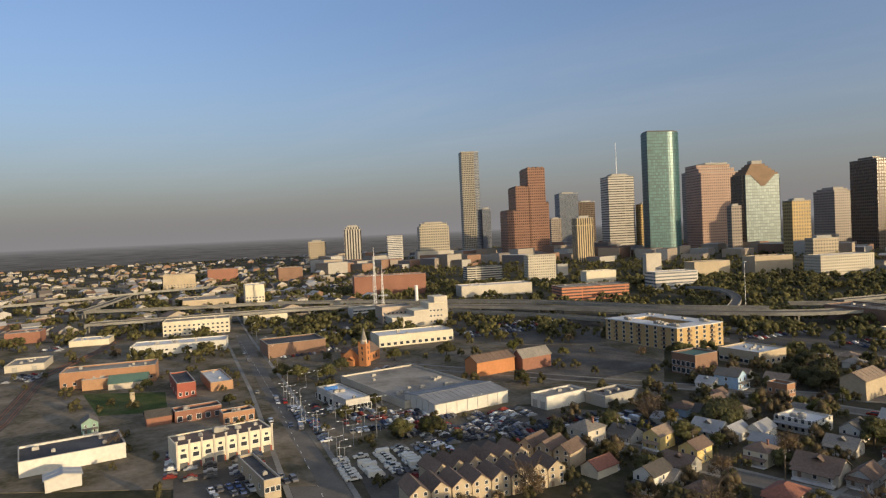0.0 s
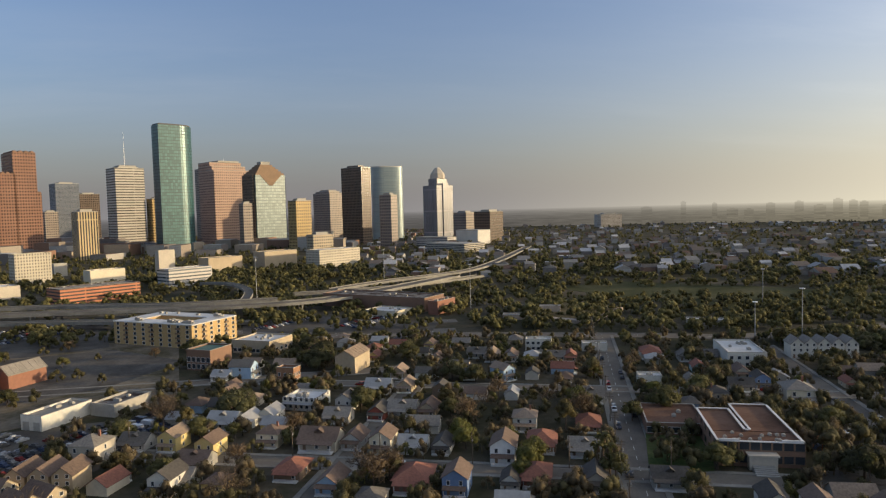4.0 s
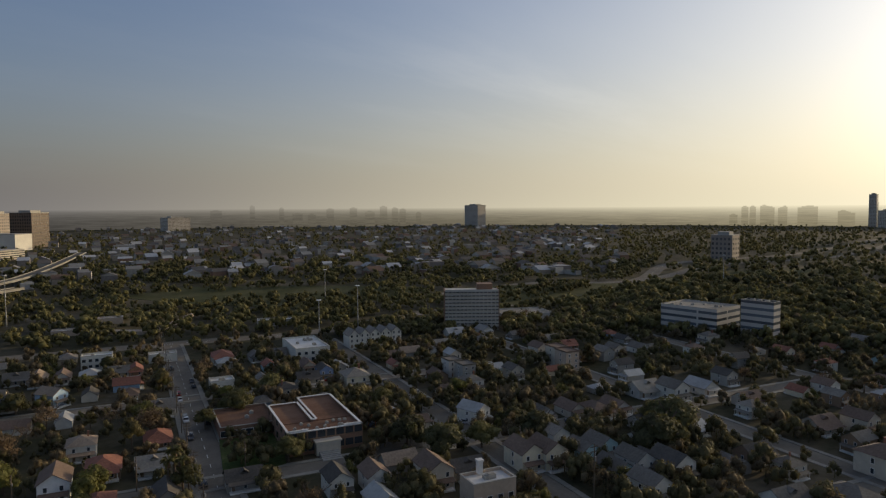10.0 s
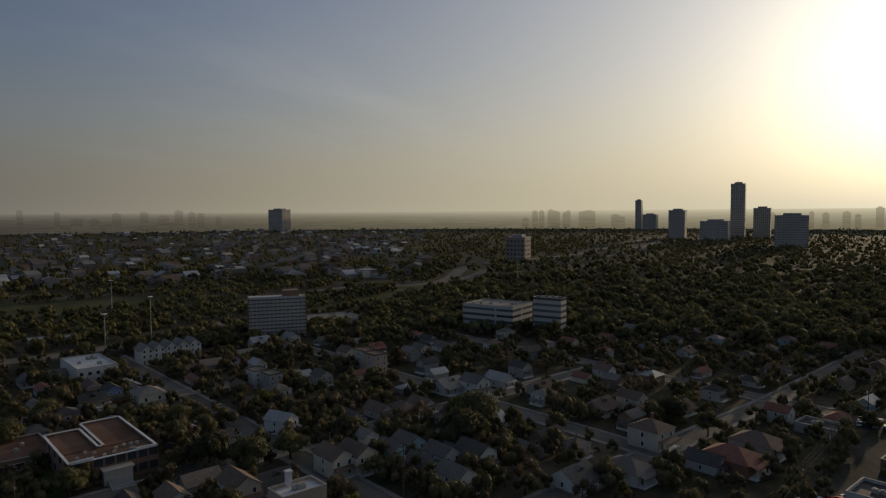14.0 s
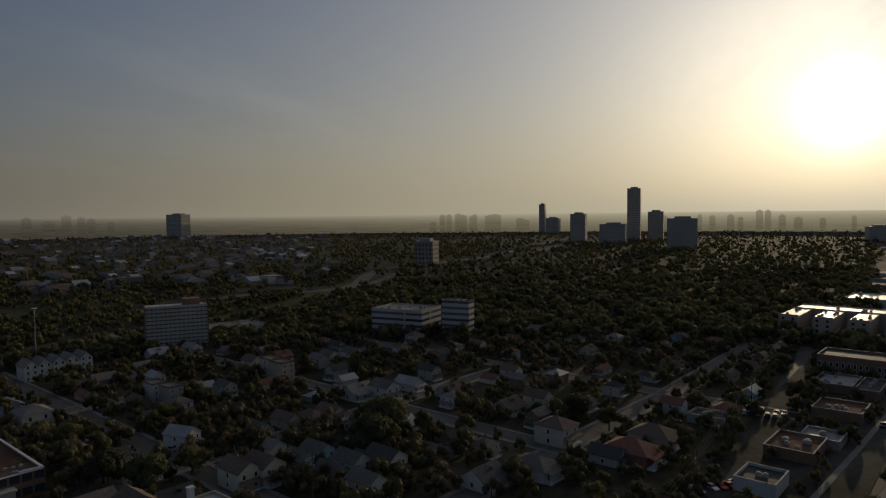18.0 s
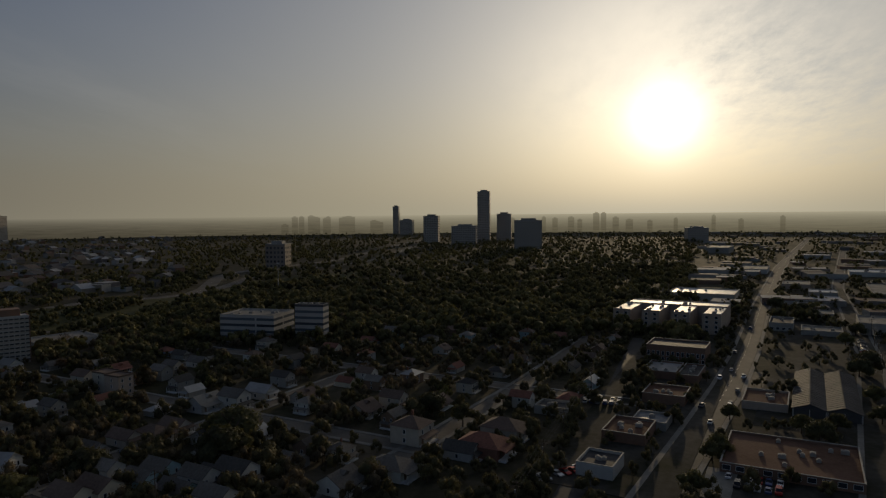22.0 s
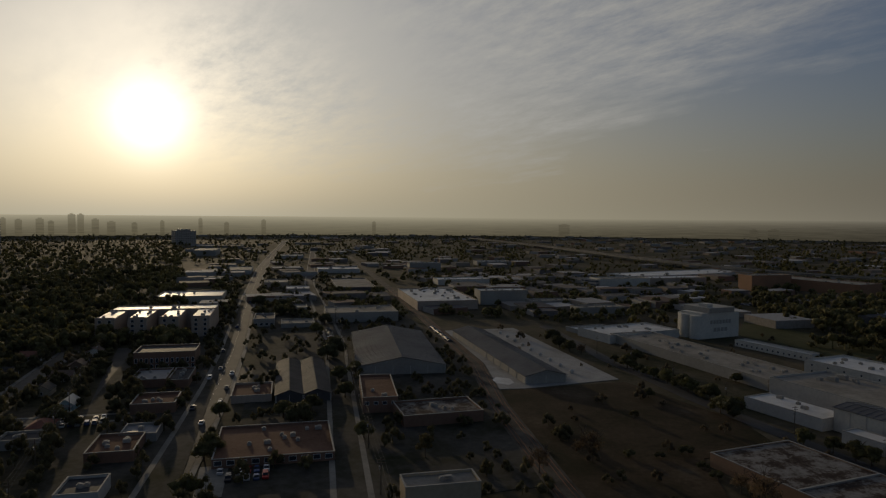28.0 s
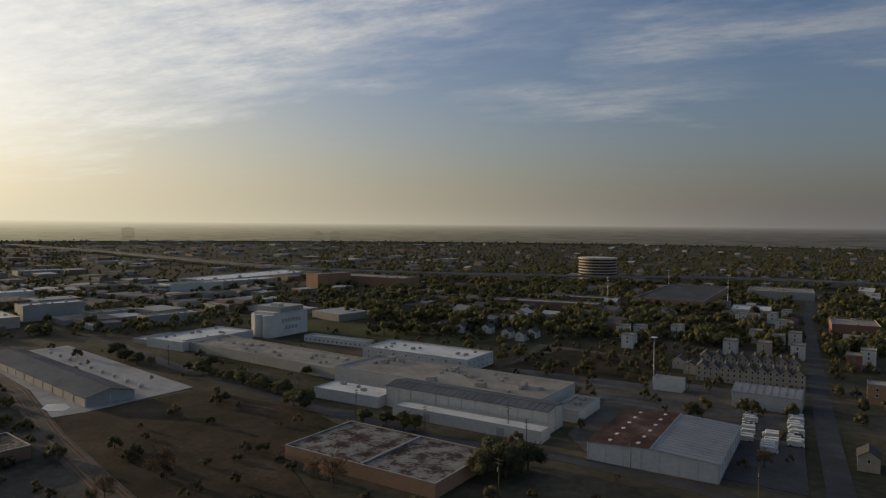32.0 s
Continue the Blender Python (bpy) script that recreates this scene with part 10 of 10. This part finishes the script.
woods("dense dark-green woods in a large park", leafy(scatter(8, 50, 430, 2600, 3600, 52), 8, 15), 53, name="park_woods")
woods("trees along a bayou and parkway", leafy(scatter(48, 120, 415, 1000, 2900, 54), 6, 11), 55, name="bayou_woods")
woods("trees among the streets below downtown", leafy(scatter(112, 165, 480, 1600, 1700, 56), 6, 12), 57, name="downtown_trees")
woods("trees of the far eastern suburbs", leafy(scatter(140, 190, 620, 2950, 2600, 58), 6, 12), 59, name="suburb_trees")
woods("trees of the far southern suburbs", leafy(scatter(50, 145, 820, 2950, 4600, 60), 8, 14), 61, name="suburb_trees")
woods("trees of the far western suburbs", leafy(scatter(-20, 50, 1200, 2950, 2600, 62), 7, 13), 63, name="suburb_trees")
woods("trees of the far northern suburbs", leafy(scatter(-115, -38, 480, 2950, 6200, 64), 8, 14), 65, name="suburb_trees")
woods("trees between sheds in the north-west", leafy(scatter(-40, 6, 520, 2950, 2000, 72), 6, 11), 73, name="suburb_trees")


def built(spots, low, high, size):
    return [(round(x, 1), round(y, 1), r2.uniform(0.7, 1.6) * size, r2.uniform(0.8, 2.0) * size, r2.uniform(low, high), r2.choice((0, 8, 12, 90))) for x, y, d in spots]


far_blocks("far pale houses and flats among trees", built(scatter(50, 108, 800, 2900, 700, 66, 8), 4, 10, 12))
far_blocks("far houses and sheds among trees", built(scatter(145, 190, 700, 2900, 700, 67, 10), 3.5, 7, 12))
far_blocks("far flat sheds along avenues", built(scatter(-50, 8, 560, 2900, 420, 68, 10), 3.5, 6.5, 22), pitched=False)
far_blocks("far houses in northern suburbs", built(scatter(-125, -50, 520, 2900, 380, 69, 8), 4, 7, 10))
far_blocks("low blocks between the towers", built(scatter(108, 150, 1450, 2300, 150, 70, 14), 8, 30, 34), pitched=False)

# the far edge of the land, a glowing ring with painted haze
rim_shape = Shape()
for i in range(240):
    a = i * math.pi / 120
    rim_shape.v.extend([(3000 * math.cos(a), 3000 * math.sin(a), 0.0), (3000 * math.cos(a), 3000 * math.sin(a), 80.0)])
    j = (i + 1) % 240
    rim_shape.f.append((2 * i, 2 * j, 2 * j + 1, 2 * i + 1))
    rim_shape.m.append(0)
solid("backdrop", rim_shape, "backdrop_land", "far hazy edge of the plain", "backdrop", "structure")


# ---- play yard beside the school ----
slab("play_yard", [(80.6, 244.5), (91.8, 248.0), (86.0, 226.9), (75.4, 224.8)], 0.07, "rail_bed", "brown bark play yard beside a school", "yard")
slab("school_court", [(77.1, 225.0), (88.4, 228.2), (94.1, 220.3), (87.0, 203.4), (69.3, 202.1)], 0.06, "asphalt", "grey asphalt court beside a school", "court")
play = thing("play_frame", "orange and blue climbing frame in a bark yard", "play equipment", 80.7, 231.9, 0, 20)
for px, py in ((-2, -2), (2, -2), (2, 2), (-2, 2)):
    part("post", Shape().taper(px, py, 0.12, 0, 0.12, 3.6, 8), "church_orange", play)
part("deck", Shape().box(-2, -2, 1.5, 2, 2, 1.7), "metal_grey", play)
part("canopy", Shape().hip(-2.2, -2.2, 2.2, 2.2, 3.6, 4.6, 0.2), "church_orange", play)
part("slide", Shape().beam((2, 0, 1.7), (5.5, 0, 0.2), 0.9, 0, 0.15), "church_orange", play)
part("ladder", Shape().beam((-2, 0.4, 1.7), (-3.4, 0.4, 0.0), 0.08).beam((-2, -0.4, 1.7), (-3.4, -0.4, 0.0), 0.08).beam((-2.5, -0.4, 1.1), (-2.5, 0.4, 1.1), 0.06).beam((-3, -0.4, 0.5), (-3, 0.4, 0.5), 0.06), "blue_sign", play)
tent = thing("shade_tent", "white pointed shade tent beside a play yard", "tent", 89.3, 238.1, 0, 10)
for px, py in ((-3, -3), (3, -3), (3, 3), (-3, 3)):
    part("pole", Shape().taper(px, py, 0.06, 0, 0.06, 2.6, 6), "pole_steel", tent)
part("roof_sheet", Shape().taper(0, 0, 4.4, 2.6, 1.4, 3.4, 4).taper(0, 0, 1.4, 3.4, 0.1, 4.6, 4), "trim_white", tent, at=pose(0, 0, 0, 0, 0, 45))

palm(8.2, 199.8, 1.0)
palm(10.0, 203.5, 1.15)
palm(11.8, 200.3, 0.95)
palm(81.9, 201.2, 0.9)

# ---- clear away the first of each kind, of which only the copies stand in the place ----
for first in [o for o in scene.objects if o.parent is None and o.matrix_basis.translation.z < -400]:
    for o in (*first.children_recursive, first):
        bpy.data.objects.remove(o)
